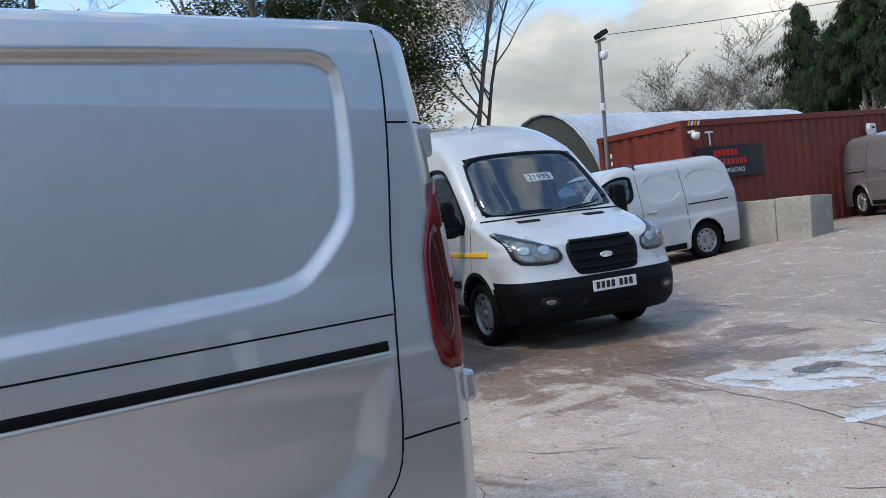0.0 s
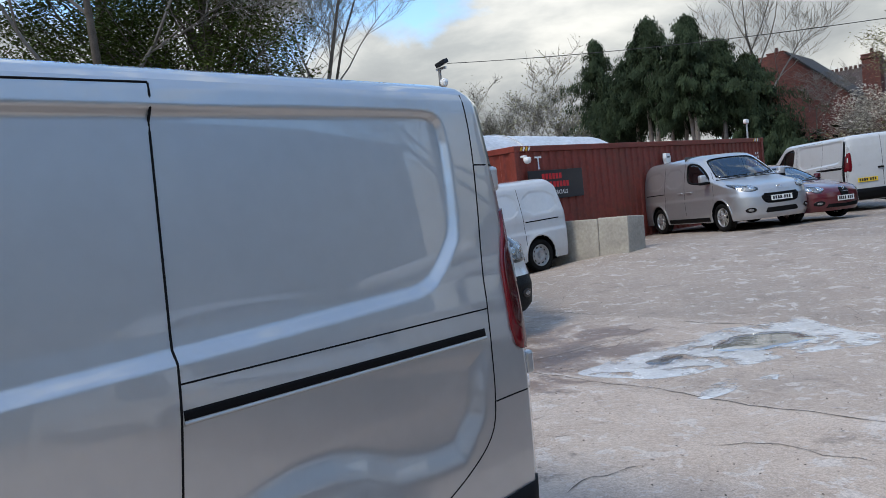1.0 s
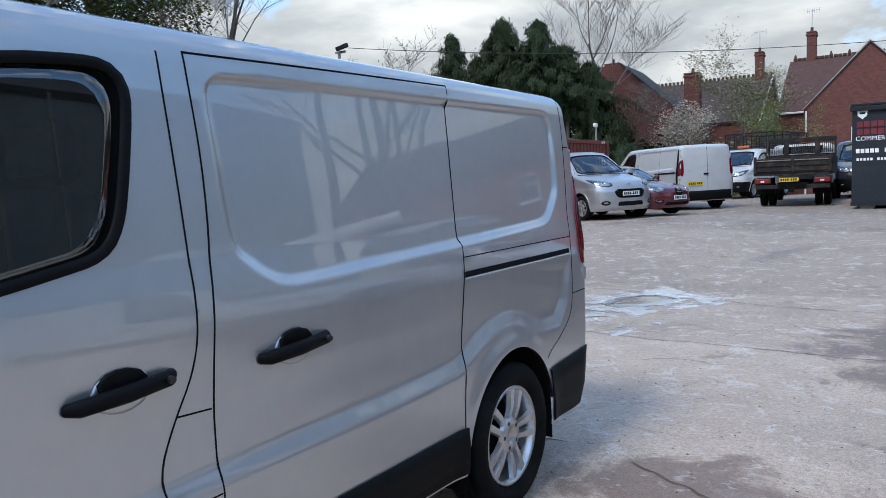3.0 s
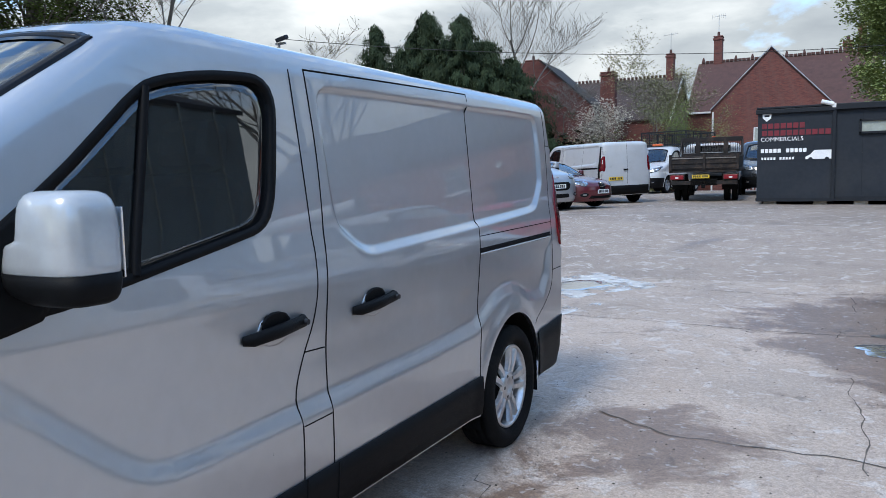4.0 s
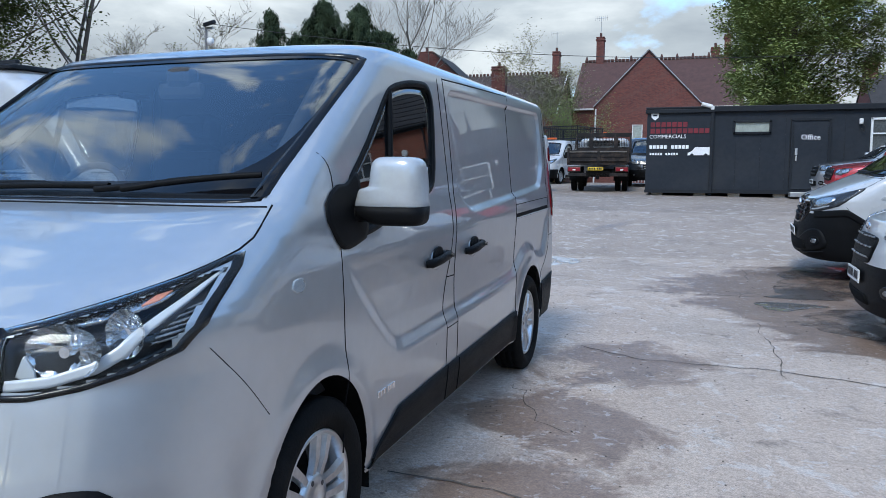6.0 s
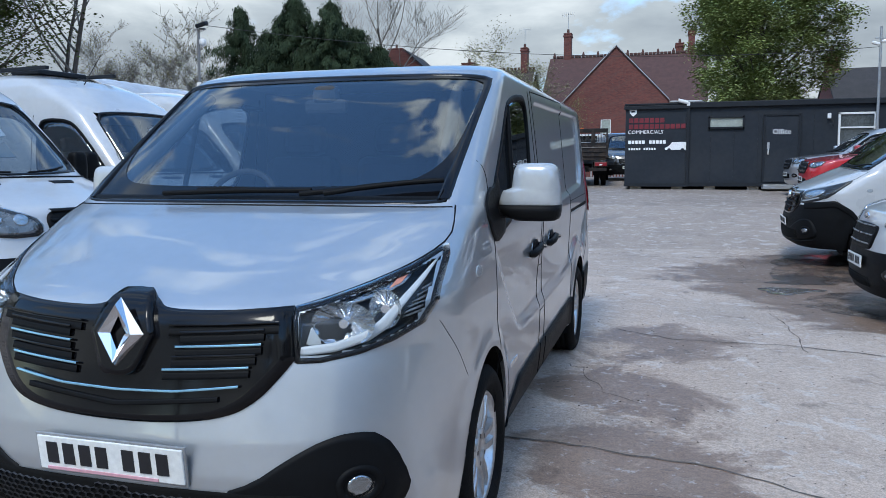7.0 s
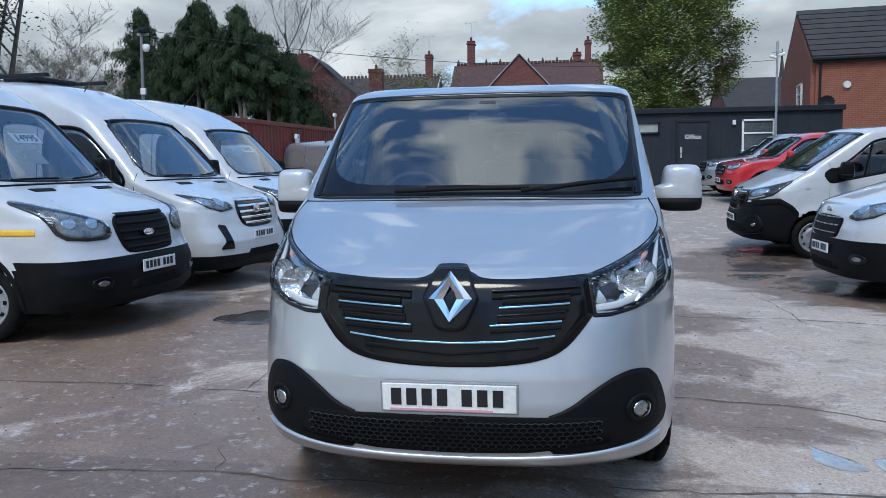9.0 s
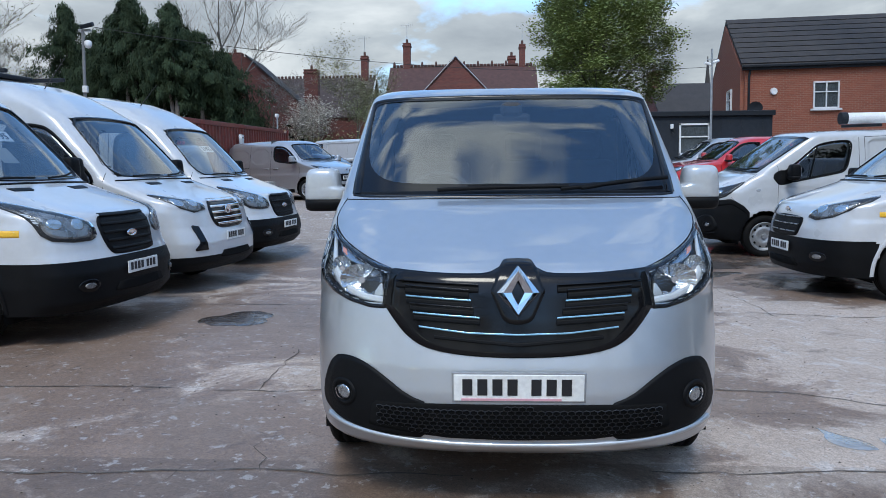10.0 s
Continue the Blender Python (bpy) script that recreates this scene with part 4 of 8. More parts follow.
    y_slide0, y_slide1 = np.interp(c[:, 2], [0.3, 0.8, 1.15, 1.87], [2.39, 2.37, 2.385, 2.40]), np.interp(c[:, 2], [0.34, 0.68, 1.2, 1.89], [3.606, 3.624, 3.668, 3.712])
    rest = ~(is_rear | is_roof | is_bonnet | is_bump | is_wing)
    is_door = rest & (c[:, 1] < y_slide0)
    is_slide = rest & left & (c[:, 1] >= y_slide0) & (c[:, 1] < y_slide1)
    is_side = rest & ~is_door & ~is_slide
    sh.build("roof", is_roof, col, root)
    sh.build("bonnet", is_bonnet, col, root)
    sh.build("front_bumper", is_bump, bumper or col, root)
    for s, m in (("left", left), ("right", ~left)):
        sh.build("front_wing", is_wing & m, col, root)
        sh.build("side_panel", is_side & m, col, root)
    doors = {}
    for s, m in ((1, left), (-1, ~left)):
        doors[s] = sh.build("front_door", is_door & m, col, root)
    slide = sh.build("sliding_door", is_slide, col, root)
    rear_half = [sh.build("rear_door", is_rear & m, col, root) for m in (left, ~left)]
    box("underbody", (0, 2.65, 0.33), (1.3, 4.0, 0.14), M["liner"], root)
    arch_liners(root, AX, 0.93, 0.395, 0.42, HZ)
    # glass
    bow = curved_screen(sh.patch("windscreen", screen, "front", M["glass"], root, -0.004, step=0.03, rings=24, rim=0.004, soft=1))
    screen_print(bow, screen, root)
    sh.rim_band("windscreen_band", screen, "front", M["gloss_black"], root, 0.008, 0.006, 0.003, soft=1)
    sh.band("cowl_panel", [(-0.79, 1.322), (0, 1.322), (0.79, 1.322)], [(-0.79, 1.340), (0, 1.344), (0.79, 1.340)], "front", M["plastic"], root, 0.001, step=0.05)
    for s in (1, -1):
        sh.band("pillar_strip", [(s * 0.770, 1.33), (s * 0.782, 1.50), (s * 0.787, 1.70), (s * 0.790, 1.85)], [(s * 0.813, 1.33), (s * 0.811, 1.50), (s * 0.809, 1.70), (s * 0.805, 1.85)], "front", M["gloss_black"], root, 0.004)
        d = doors[s]
        sh.patch("door_glass", side_glass, "side", M["door_glass"], d, -0.004, s, rim=0.003, soft=1)
        sh.rim_band("window_rubber", side_glass, "side", M["plastic"], d, 0.010, 0.020, 0.004, s, soft=1)
        sh.line("glass_divider", [(1.690, 1.735), (1.638, 1.50), (1.575, 1.235)], "side", M["plastic"], d, 0.014, 0.0, s, soft=1)
        sh.patch("mirror_sail", [(1.00, 1.275), (1.085, 1.145), (1.16, 1.135), (1.345, 1.175), (1.31, 1.30), (1.30, 1.435), (1.215, 1.365), (1.10, 1.365)], "side", M["plastic"], d, 0.007, s, soft=1)
        wing_mirror(root, (0.855 * s, 1.27, 1.335), s, M["satin"] if face == "diamond" else (bumper or col), (0.205, 0.155, 0.215))
    if bumper:
        edge = [(y, float(np.interp(y, [-0.2, 0.1, 0.4, 0.6, 0.75], [0.88, 0.89, 0.93, 0.80, 0.60]))) for y in np.linspace(0.06, 0.665, 16)]
        for s in (1, -1):
            sh.band("bumper_edge", edge, [(a, b - 0.09) for a, b in edge], "side", bumper, root, 0.003, s, 0.04)
    # gaps
    for s in (1, -1):
        sh.line("door_gap", [(1.095, 0.42), (1.094, 0.69), (1.096, 1.126), (1.100, 1.346), (1.093, 1.422), (1.050, 1.475)], "side", M["seam"], root, 0.0030, -0.001, s)
        sh.line("door_gap", [(2.315, 1.855), (2.330, 1.44), (2.333, 1.13), (2.312, 1.006), (2.245, 0.88), (2.19, 0.76), (2.21, 0.64), (2.215, 0.32)], "side", M["seam"], root, 0.0035, -0.001, s)
        sh.line("bumper_gap", [(0.600, 0.715), (0.50, 0.835), (0.385, 0.955)], "side", M["seam"], root, 0.0018, -0.0008, s)
        sh.line("rear_pillar_gap", [(4.77, 1.90), (4.775, 1.70), (4.70, 1.19), (4.685, 0.90), (4.66, 0.80), (4.56, 0.72), (4.36, 0.62)], "side", M["seam"], root, 0.003, -0.001, s)
        sh.line("pillar_gap", [(4.765, 1.663), (4.90, 1.66)], "side", M["seam"], root, 0.003, -0.001, s)
        sh.line("bumper_gap", [(4.685, 0.90), (4.80, 0.905), (4.90, 0.905)], "side", M["seam"], root, 0.003, -0.001, s)
    sh.line("door_gap", [(2.39, 0.33), (2.368, 0.80), (2.385, 1.146), (2.42, 1.50), (2.40, 1.865)], "side", M["seam"], root, 0.0036, -0.001, 1)
    sh.line("door_gap", [(3.606, 0.33), (3.624, 0.683), (3.668, 1.20), (3.69, 1.55), (3.712, 1.888)], "side", M["seam"], root, 0.0036, -0.001, 1)
    sh.line("roof_gap", [(2.40, 1.862), (3.0, 1.877), (3.712, 1.890)], "side", M["seam"], root, 0.004, -0.001, 1)
    tr = sh.band("sliding_track", [(3.665, 1.098), (4.675, 1.113)], [(3.665, 1.122), (4.675, 1.137)], "side", M["seam"], root, 0.001, 1)
    sh.line("track_lip", [(3.665, 1.092), (4.675, 1.107)], "side", col, tr, 0.005, 0.0, 1)
    sh.line("track_gap", [(3.668, 1.182), (4.70, 1.196)], "side", M["seam"], root, 0.0028, -0.001, 1)
    sh.line("fuel_flap_gap", [(2.250, 0.892), (2.366, 0.887)], "side", M["seam"], root, 0.003, -0.001, 1, soft=0)
    sh.line("fuel_flap_gap", [(2.212, 0.646), (2.370, 0.650)], "side", M["seam"], root, 0.003, -0.001, 1, soft=0)
    # handles
    for s, y0, y1, par in ((1, 1.955, 2.240, doors[1]), (1, 2.545, 2.825, slide), (-1, 1.955, 2.240, doors[-1])):
        p, nm = sh.hit((y0 + y1) / 2, 1.0, "side", s)
        sh.patch("handle_cup", [((y0 + y1) / 2 + 0.085 * math.cos(t), 1.0 + 0.055 * math.sin(t)) for t in np.linspace(0, 2 * math.pi, 17)[:-1]], "side", col, par, 0.002, s, rim=0.004)
        x = p.x + s * 0.028
        h = tube("door_handle", [(x - s * 0.03, y0, 0.988), (x, y0 + 0.02, 0.990), (x + s * 0.006, (y0 + y1) / 2, 0.998), (x, y1 - 0.02, 1.008), (x - s * 0.03, y1, 1.010)], [0.016, 0.021, 0.023, 0.021, 0.018], M["plastic"], par, 10)
        h.data.transform(Matrix.Translation((p.x, 0, 1.0)) @ Matrix.Diagonal((0.8, 1, 1.0, 1)) @ Matrix.Translation((-p.x, 0, -1.0)))
        sh.patch("handle_guard", [((y0 + y1) / 2 + 0.07 * math.cos(t), 1.02 + 0.038 * math.sin(t)) for t in np.linspace(0, 2 * math.pi, 17)[:-1]], "side", M["plastic"], par, 0.010, s, rim=0.012)
        cyl("lock", (x, y1 - 0.03, 1.008), (x + s * 0.022, y1 - 0.03, 1.008), 0.011, 0.010, M["lamp_dark"], h, 10)
    # sill and lower cladding
    for s in (1, -1):
        sh.band("sill_cladding", [(1.295, 0.285), (2.41, 0.285), (3.640, 0.285)], [(1.345, 0.305), (1.60, 0.44), (2.0, 0.455), (2.8, 0.468), (3.625, 0.482)], "side", M["plastic"], root, 0.010, s)
        sh.line("sill_gap", [(2.215, 0.29), (2.217, 0.46)], "side", M["seam"], root, 0.004, 0.010, s, soft=0)
        sh.line("sill_gap", [(2.405, 0.29), (2.400, 0.46)], "side", M["seam"], root, 0.004, 0.010, s, soft=0)
        sh.band("rear_corner_cladding", [(4.46, 0.285), (4.70, 0.285), (4.88, 0.30)], [(4.385, 0.56), (4.60, 0.575), (4.88, 0.60)], "side", M["plastic"], root, 0.010, s)
        p, nm = sh.hit(0.79, 1.062, "side", s)
        sh.patch("side_repeater", [(0.755, 1.045), (0.755, 1.078), (0.828, 1.082), (0.828, 1.042)], "side", M["lamp_glass"] if face == "diamond" else M["lamp_glass"], root, 0.008, s, rim=0.01)
        sh.patch("repeater_base", [(0.75, 1.04), (0.75, 1.083), (0.833, 1.087), (0.833, 1.037)], "side", M["satin"], root, 0.003, s)
        if black_corners:
            sh.band("dark_corner", [(4.72, 0.62), (4.72, 1.30), (4.74, 1.82)], [(4.87, 0.62), (4.87, 1.30), (4.84, 1.82)], "side", M["plastic"], root, 0.004, s)
            sh.band("slide_rail", [(3.45, 1.115), (4.70, 1.135)], [(3.45, 1.150), (4.70, 1.170)], "side", M["plastic"], root, 0.004, s)
        # tail lamps
        tl = sh.patch("tail_lamp", [(4.868, 1.525), (4.838, 1.43), (4.80, 1.30), (4.795, 1.05), (4.872, 1.035), (4.885, 1.06), (4.882, 1.50)], "side", M["tail"], root, 0.009, s, soft=1)
        sh.patch("tail_lamp", [(s * 0.775, 1.04), (s * 0.775, 1.50), (s * 0.80, 1.525), (s * 0.862, 1.50), (s * 0.885, 1.30), (s * 0.895, 1.04)], "rear", M["tail"], root, 0.009, soft=1)
        sh.patch("lamp_segment", [(4.815, 1.11), (4.812, 1.30), (4.838, 1.40), (4.852, 1.40), (4.856, 1.11)], "side", M["tail_dark"], tl, 0.013, s, soft=1)
        sh.patch("lamp_segment", [(4.872, 1.26), (4.868, 1.40), (4.886, 1.40), (4.888, 1.26)], "side", M["satin"], tl, 0.013, s, soft=0)
        box("door_hinge", (0.822 * s, 4.875, 1.615), (0.045, 0.05, 0.085), col, root, 0.012)
        box("door_hinge", (0.895 * s, 4.890, 0.985), (0.045, 0.04, 0.08), col, root, 0.012)
    # rear
    sh.line("rear_door_gap", [(0.0, 0.62), (0.0, 1.90)], "rear", M["seam"], root, 0.005, 0.0, soft=0)
    sh.band("rear_bumper", [(-0.80, 0.30), (0.80, 0.30)], [(-0.80, 0.58), (0.80, 0.58)], "rear", M["plastic"], root, 0.03)
    box("rear_handle", (0.06, 4.965, 1.08), (0.16, 0.04, 0.05), M["plastic"], rear_half[0], 0.015)
    box("high_brake_lamp", (0, 4.87, 1.895), (0.40, 0.05, 0.035), M["tail"], root, 0.01)
    plate_on(root, (0.42, 4.962, 0.80), (0, 0, 180), True)
    # face
    for s in (1, -1):
        head = [(s * a, b) for a, b in half_head]
        if face == "diamond":
            hl = sh.patch("headlamp", head, "front", M["lamp_dark"], root, -0.048, step=0.015, rim=-0.050, soft=0)
            sh.rim_band("lamp_rim", head, "front", M["gloss_black"], hl, 0.017, 0.002, 0.004, step=0.012, soft=0)
            lamp_bowl(sh, hl, s, 0.672, 0.985, 0.098, 0.070, 0.046)
            lamp_bowl(sh, hl, s, 0.775, 1.022, 0.050, 0.062, 0.036)
            sh.patch("lamp_shelf", [(s * 0.575, 0.930), (s * 0.585, 0.985), (s * 0.615, 0.945), (s * 0.625, 0.905)], "front", M["satin"], hl, -0.030, step=0.012, soft=0)
            sh.band("day_light_strip", [(s * a, b) for a, b in ((0.560, 0.896), (0.66, 0.905), (0.745, 0.930), (0.795, 0.968), (0.820, 1.03), (0.842, 1.09), (0.860, 1.155))], [(s * a, b) for a, b in ((0.564, 0.923), (0.655, 0.931), (0.728, 0.955), (0.770, 0.988), (0.799, 1.042), (0.828, 1.10), (0.856, 1.157))], "front", M["day_strip"], hl, -0.006, step=0.015)
            sh.patch("indicator_lens", [(s * 0.635, 1.045), (s * 0.70, 1.052), (s * 0.79, 1.085), (s * 0.815, 1.122), (s * 0.78, 1.112), (s * 0.70, 1.078)], "front", M["reflector"], hl, -0.012, soft=1)
            sh.patch("indicator_bulb", [(s * 0.752, 1.078), (s * 0.785, 1.088), (s * 0.802, 1.112), (s * 0.768, 1.104)], "front", M["amber"], hl, -0.008, soft=1)
            for k in range(6):
                z = 0.985 + 0.016 * k
                sh.band("lamp_rib", [(s * (0.826 + 0.004 * k), z), (s * 0.868, z + 0.012)], [(s * (0.826 + 0.004 * k), z + 0.007), (s * 0.868, z + 0.019)], "front", M["lamp_grey"], hl, -0.016, step=0.01)
        else:
            hl = sh.patch("headlamp", head, "front", M["lamp_dark"], root, 0.003, step=0.015, soft=0)
            sh.patch("lamp_bowl", [(s * (0.70 + 0.12 * math.cos(t)), 1.00 + 0.055 * math.sin(t) + 0.03 * math.cos(t)) for t in np.linspace(0, 2 * math.pi, 21)[:-1]], "front", M["reflector"], hl, 0.008, rings=4)
            sh.band("day_light_strip", [(s * 0.562, 0.896), (s * 0.66, 0.905), (s * 0.80, 0.952)], [(s * 0.565, 0.914), (s * 0.66, 0.924), (s * 0.80, 0.970)], "front", M["satin"], hl, 0.010, step=0.03)
        sh.patch("lamp_cover", head, "front", M["lamp_glass"], hl, 0.005 if face == "diamond" else 0.016, step=0.015, soft=0, rim=0.004)
        sh.line("bonnet_gap", [(s * 0.528, 1.036), (s * 0.60, 1.056), (s * 0.70, 1.092), (s * 0.80, 1.139), (s * 0.866, 1.197), (s * 0.862, 1.25), (s * 0.838, 1.308)], "front", M["seam"], root, 0.0035, -0.001)
        # lower corner trim with fog lamp
        trim = [(s * a, b) for a, b in ((0.36, 0.505), (0.45, 0.535), (0.55, 0.605), (0.64, 0.655), (0.72, 0.672), (0.79, 0.655), (0.835, 0.56), (0.855, 0.45), (0.80, 0.405), (0.70, 0.375), (0.50, 0.36), (0.36, 0.36))]
        tp = sh.patch("bumper_trim", trim, "front", M["plastic"], root, 0.006, step=0.025, soft=1)
        fog = [(s * (0.735 + 0.044 * math.cos(t)), 0.512 + 0.044 * math.sin(t)) for t in np.linspace(0, 2 * math.pi, 21)[:-1]]
        sh.rim_band("fog_surround", fog, "front", M["plastic"], tp, 0.006, 0.016, 0.012, step=0.009)
        fl = sh.patch("fog_lamp", [(s * (0.735 + 0.030 * math.cos(t)), 0.512 + 0.030 * math.sin(t)) for t in np.linspace(0, 2 * math.pi, 17)[:-1]], "front", M["reflector"], tp, 0.010, rings=4, step=0.009)
        sh.patch("fog_lens", [(s * (0.735 + 0.032 * math.cos(t)), 0.512 + 0.032 * math.sin(t)) for t in np.linspace(0, 2 * math.pi, 17)[:-1]], "front", M["lamp_glass"], tp, 0.020, rings=3, step=0.009)
    half_g = [(0.0, 1.052), (0.055, 1.050), (0.085, 1.040), (0.115, 1.024), (0.20, 1.020), (0.36, 1.024), (0.526, 1.036), (0.526, 1.036), (0.526, 1.036), (0.549, 0.888), (0.549, 0.884), (0.512, 0.835), (0.455, 0.770), (0.375, 0.724), (0.22, 0.700), (0.0, 0.692)]
    gr = sh.patch("grille", half_g + [(-a, b) for a, b in half_g[-2:0:-1]], "front", M["gloss_black"], root, 0.006, step=0.015, rings=9, soft=2)
    if face == "diamond":
        for s in (1, -1):
            for za, zb, xa, xb, mm in ((0.985, 1.0, 0.16, 0.50, "gloss_black"), (0.925, 0.942, 0.19, 0.455, "ice_blue"), (0.858, 0.872, 0.155, 0.425, "ice_blue"), (0.965, 0.972, 0.20, 0.46, "gloss_black"), (0.895, 0.902, 0.18, 0.44, "gloss_black")):
                b0 = [(s * xa, za - 0.012), (s * (xa + xb) / 2, za - 0.004), (s * xb, za + 0.004)]
                sh.band("grille_bar", b0, [(a, b + 0.0065) for a, b in b0], "front", M[mm], gr, 0.022, step=0.02)
                sh.band("grille_bar", [(a, b - 0.026) for a, b in b0], [(a, b - 0.004) for a, b in b0], "front", M["plastic"], gr, 0.016, step=0.02)
        b0 = [(-0.40, 0.808), (-0.2, 0.786), (0, 0.780), (0.2, 0.786), (0.40, 0.808)]
        sh.band("grille_bar", b0, [(a, b + 0.007) for a, b in b0], "front", M["ice_blue"], gr, 0.022, step=0.02)
        b0 = [(-0.34, 0.765), (0, 0.735), (0.34, 0.765)]
        sh.band("grille_bar", b0, [(a, b + 0.016) for a, b in b0], "front", M["plastic"], gr, 0.016, step=0.02)
        sur = [(0.0, 1.056), (0.055, 1.054), (0.075, 1.03), (0.110, 0.95), (0.062, 0.845), (0.04, 0.828), (0.0, 0.824), (-0.04, 0.828), (-0.062, 0.845), (-0.110, 0.95), (-0.075, 1.03), (-0.055, 1.054)]
        sh.patch("badge_mount", sur, "front", M["gloss_black"], gr, 0.030, step=0.012, soft=0, rim=0.03)
        p, nm = sh.hit(0, 0.955, "front")
        bm = bmesh.new()
        o = [(0, 0.110), (0.086, 0), (0, -0.110), (-0.086, 0)]
        i = [(0, 0.052), (0.026, 0.0), (0, -0.052), (-0.026, 0.0)]
        vo, vi, vm = [], [], []
        for (a, b), (e, d) in zip(o, i):
            vo.append(bm.verts.new((a, 0, b)))
            vm.append(bm.verts.new(((a * 0.55 + e * 0.45), -0.026, (b * 0.62 + d * 0.38))))
            vi.append(bm.verts.new((e, -0.010, d)))
        for k in range(4):
            j = (k + 1) % 4
            bm.faces.new((vo[k], vo[j], vm[j], vm[k]))
            bm.faces.new((vm[k], vm[j], vi[j], vi[k]))
        bmesh.ops.recalc_face_normals(bm, faces=bm.faces)
        bmesh.ops.transform(bm, matrix=Matrix.Translation((p.x, p.y - 0.034, 0.955)) @ Matrix.Rotation(radians(-8), 4, "X"), verts=bm.verts)
        part("badge", bm, M["chrome"], gr, "chrome diamond badge")
    else:
        for k in range(4):
            z = 0.79 + 0.062 * k
            b0 = [(-0.40 - 0.02 * k, z + 0.01), (0, z), (0.40 + 0.02 * k, z + 0.01)]
            sh.band("grille_bar", b0, [(a, b + 0.014) for a, b in b0], "front", M["chrome" if k == 3 else "plastic"], gr, 0.018, step=0.03)
        p, nm = sh.hit(0, 0.95, "front")
        cyl("badge", (0, p.y - 0.02, 0.95), (0, p.y - 0.04, 0.95), 0.06, 0.055, M["chrome"], gr, 24, "round chrome badge")
    # lower air intake with honeycomb
    low = [(-0.62, 0.395), (-0.60, 0.50), (-0.3, 0.508), (0, 0.510), (0.3, 0.508), (0.60, 0.50), (0.62, 0.395), (0.3, 0.368), (0, 0.362), (-0.3, 0.368)]
    mesh_p = sh.patch("lower_intake", low, "front", M["liner"], root, 0.008, step=0.03, soft=0)
    if fine:
        vs, fs = [], []
        for j in range(8):
            for i in range(-19, 20):
                cx, cz = (i + 0.5 * (j % 2)) * 0.030, 0.378 + j * 0.0168
                if abs(cx) > 0.57 or float(sdf(low, np.array([cx]), np.array([cz]))[0]) > -0.014:
                    continue
                hexa = []
                for rr, oo in ((0.0175, 0.012), (0.0135, 0.017)):
                    for k in range(6):
                        t = math.pi / 3 * k + math.pi / 6
                        a, b = cx + rr * 1.06 * math.cos(t), cz + rr * 0.66 * math.sin(t)
                        y = float(front(b)) + float(depth(b)) * (1 - (1 - (abs(a) / float(half(b))) ** 2.8) ** (1 / 2.8))
                        hexa.append((a, y - oo, b))
                n0 = len(vs)
                vs += hexa
                fs += [(n0 + k, n0 + (k + 1) % 6, n0 + 6 + (k + 1) % 6, n0 + 6 + k) for k in range(6)]
        hc = mk("honeycomb", vs, fs, M["mesh_black"], mesh_p, smooth=False)
        hc["kind"] = "stuff"
    sh.line("lower_lip", [(-0.82, 0.385), (-0.7, 0.362), (-0.4, 0.338), (0, 0.330), (0.4, 0.338), (0.7, 0.362), (0.82, 0.385)], "front", bumper or col, root, 0.014, 0.002)
    y = float(front(0.58))
    plate_on(root, (0, y - 0.016, 0.582), (6, 0, 0), strip=face == "diamond")
    sh.line("bonnet_gap", [(-0.83, 1.303), (-0.5, 1.306), (0, 1.307), (0.5, 1.306), (0.83, 1.303)], "front", M["plastic"], root, 0.006, -0.003)
    wiper(root, sh, [(0.28, 1.338), (-0.05, 1.336), (-0.37, 1.325)])
    wiper(root, sh, [(0.10, 1.336), (-0.08, 1.345), (-0.22, 1.338)])
    wiper(root, sh, [(0.775, 1.378), (0.62, 1.366), (0.45, 1.345), (0.24, 1.325)])
    wiper(root, sh, [(0.58, 1.362), (0.48, 1.352), (0.40, 1.335), (0.34, 1.328)])
    if fine:
        # badge lettering on the door: plain relief bars
        for k, (a, w) in enumerate(((1.385, 0.022), (1.415, 0.018), (1.440, 0.016), (1.475, 0.010), (1.497, 0.022), (1.528, 0.022))):
            p, nm = sh.hit(a, 0.548, "side", 1)
            box("door_badge", (p.x + 0.003, a, 0.549), (0.006, w, 0.026), M["chrome"], doors[1], 0.002)
        sh.patch("number_strip", [(2.05, 0.60), (2.05, 0.61), (2.06, 0.61), (2.06, 0.60)], "side", col, doors[1], 0.001, 1, soft=0)
    cab_inside(root, 0.84, 0.72, 2.30, 0.62, 1.26)
    for s in (1, -1):
        sh.line("pillar_trim", [(s * 0.66, 1.85), (s * 0.71, 1.62), (s * 0.755, 1.40)], "front", M["interior"], root, 0.030, -0.060)
        box("grab_handle", (s * 0.70, 2.0, 1.78), (0.03, 0.20, 0.03), M["interior"], root, 0.01)
    box("sensor_pod", (0.02, 1.45, 1.79), (0.13, 0.08, 0.09), M["interior"], root, 0.03)
    box("mirror_inside", (0.02, 1.44, 1.735), (0.22, 0.04, 0.07), M["interior"], root, 0.02)
    box("headlining", (0, 2.05, 1.885), (1.30, 0.5, 0.02), M["headlining"], root)
    for s in (1, -1):
        wheel(root, (s * 0.835, AX[0], HZ + 0.012), 0.335, 0.215, wheels, s, steer, 0.225)
        wheel(root, (s * 0.835, AX[1], HZ + 0.012), 0.335, 0.215, wheels, s, 0, 0.225)
    return sh

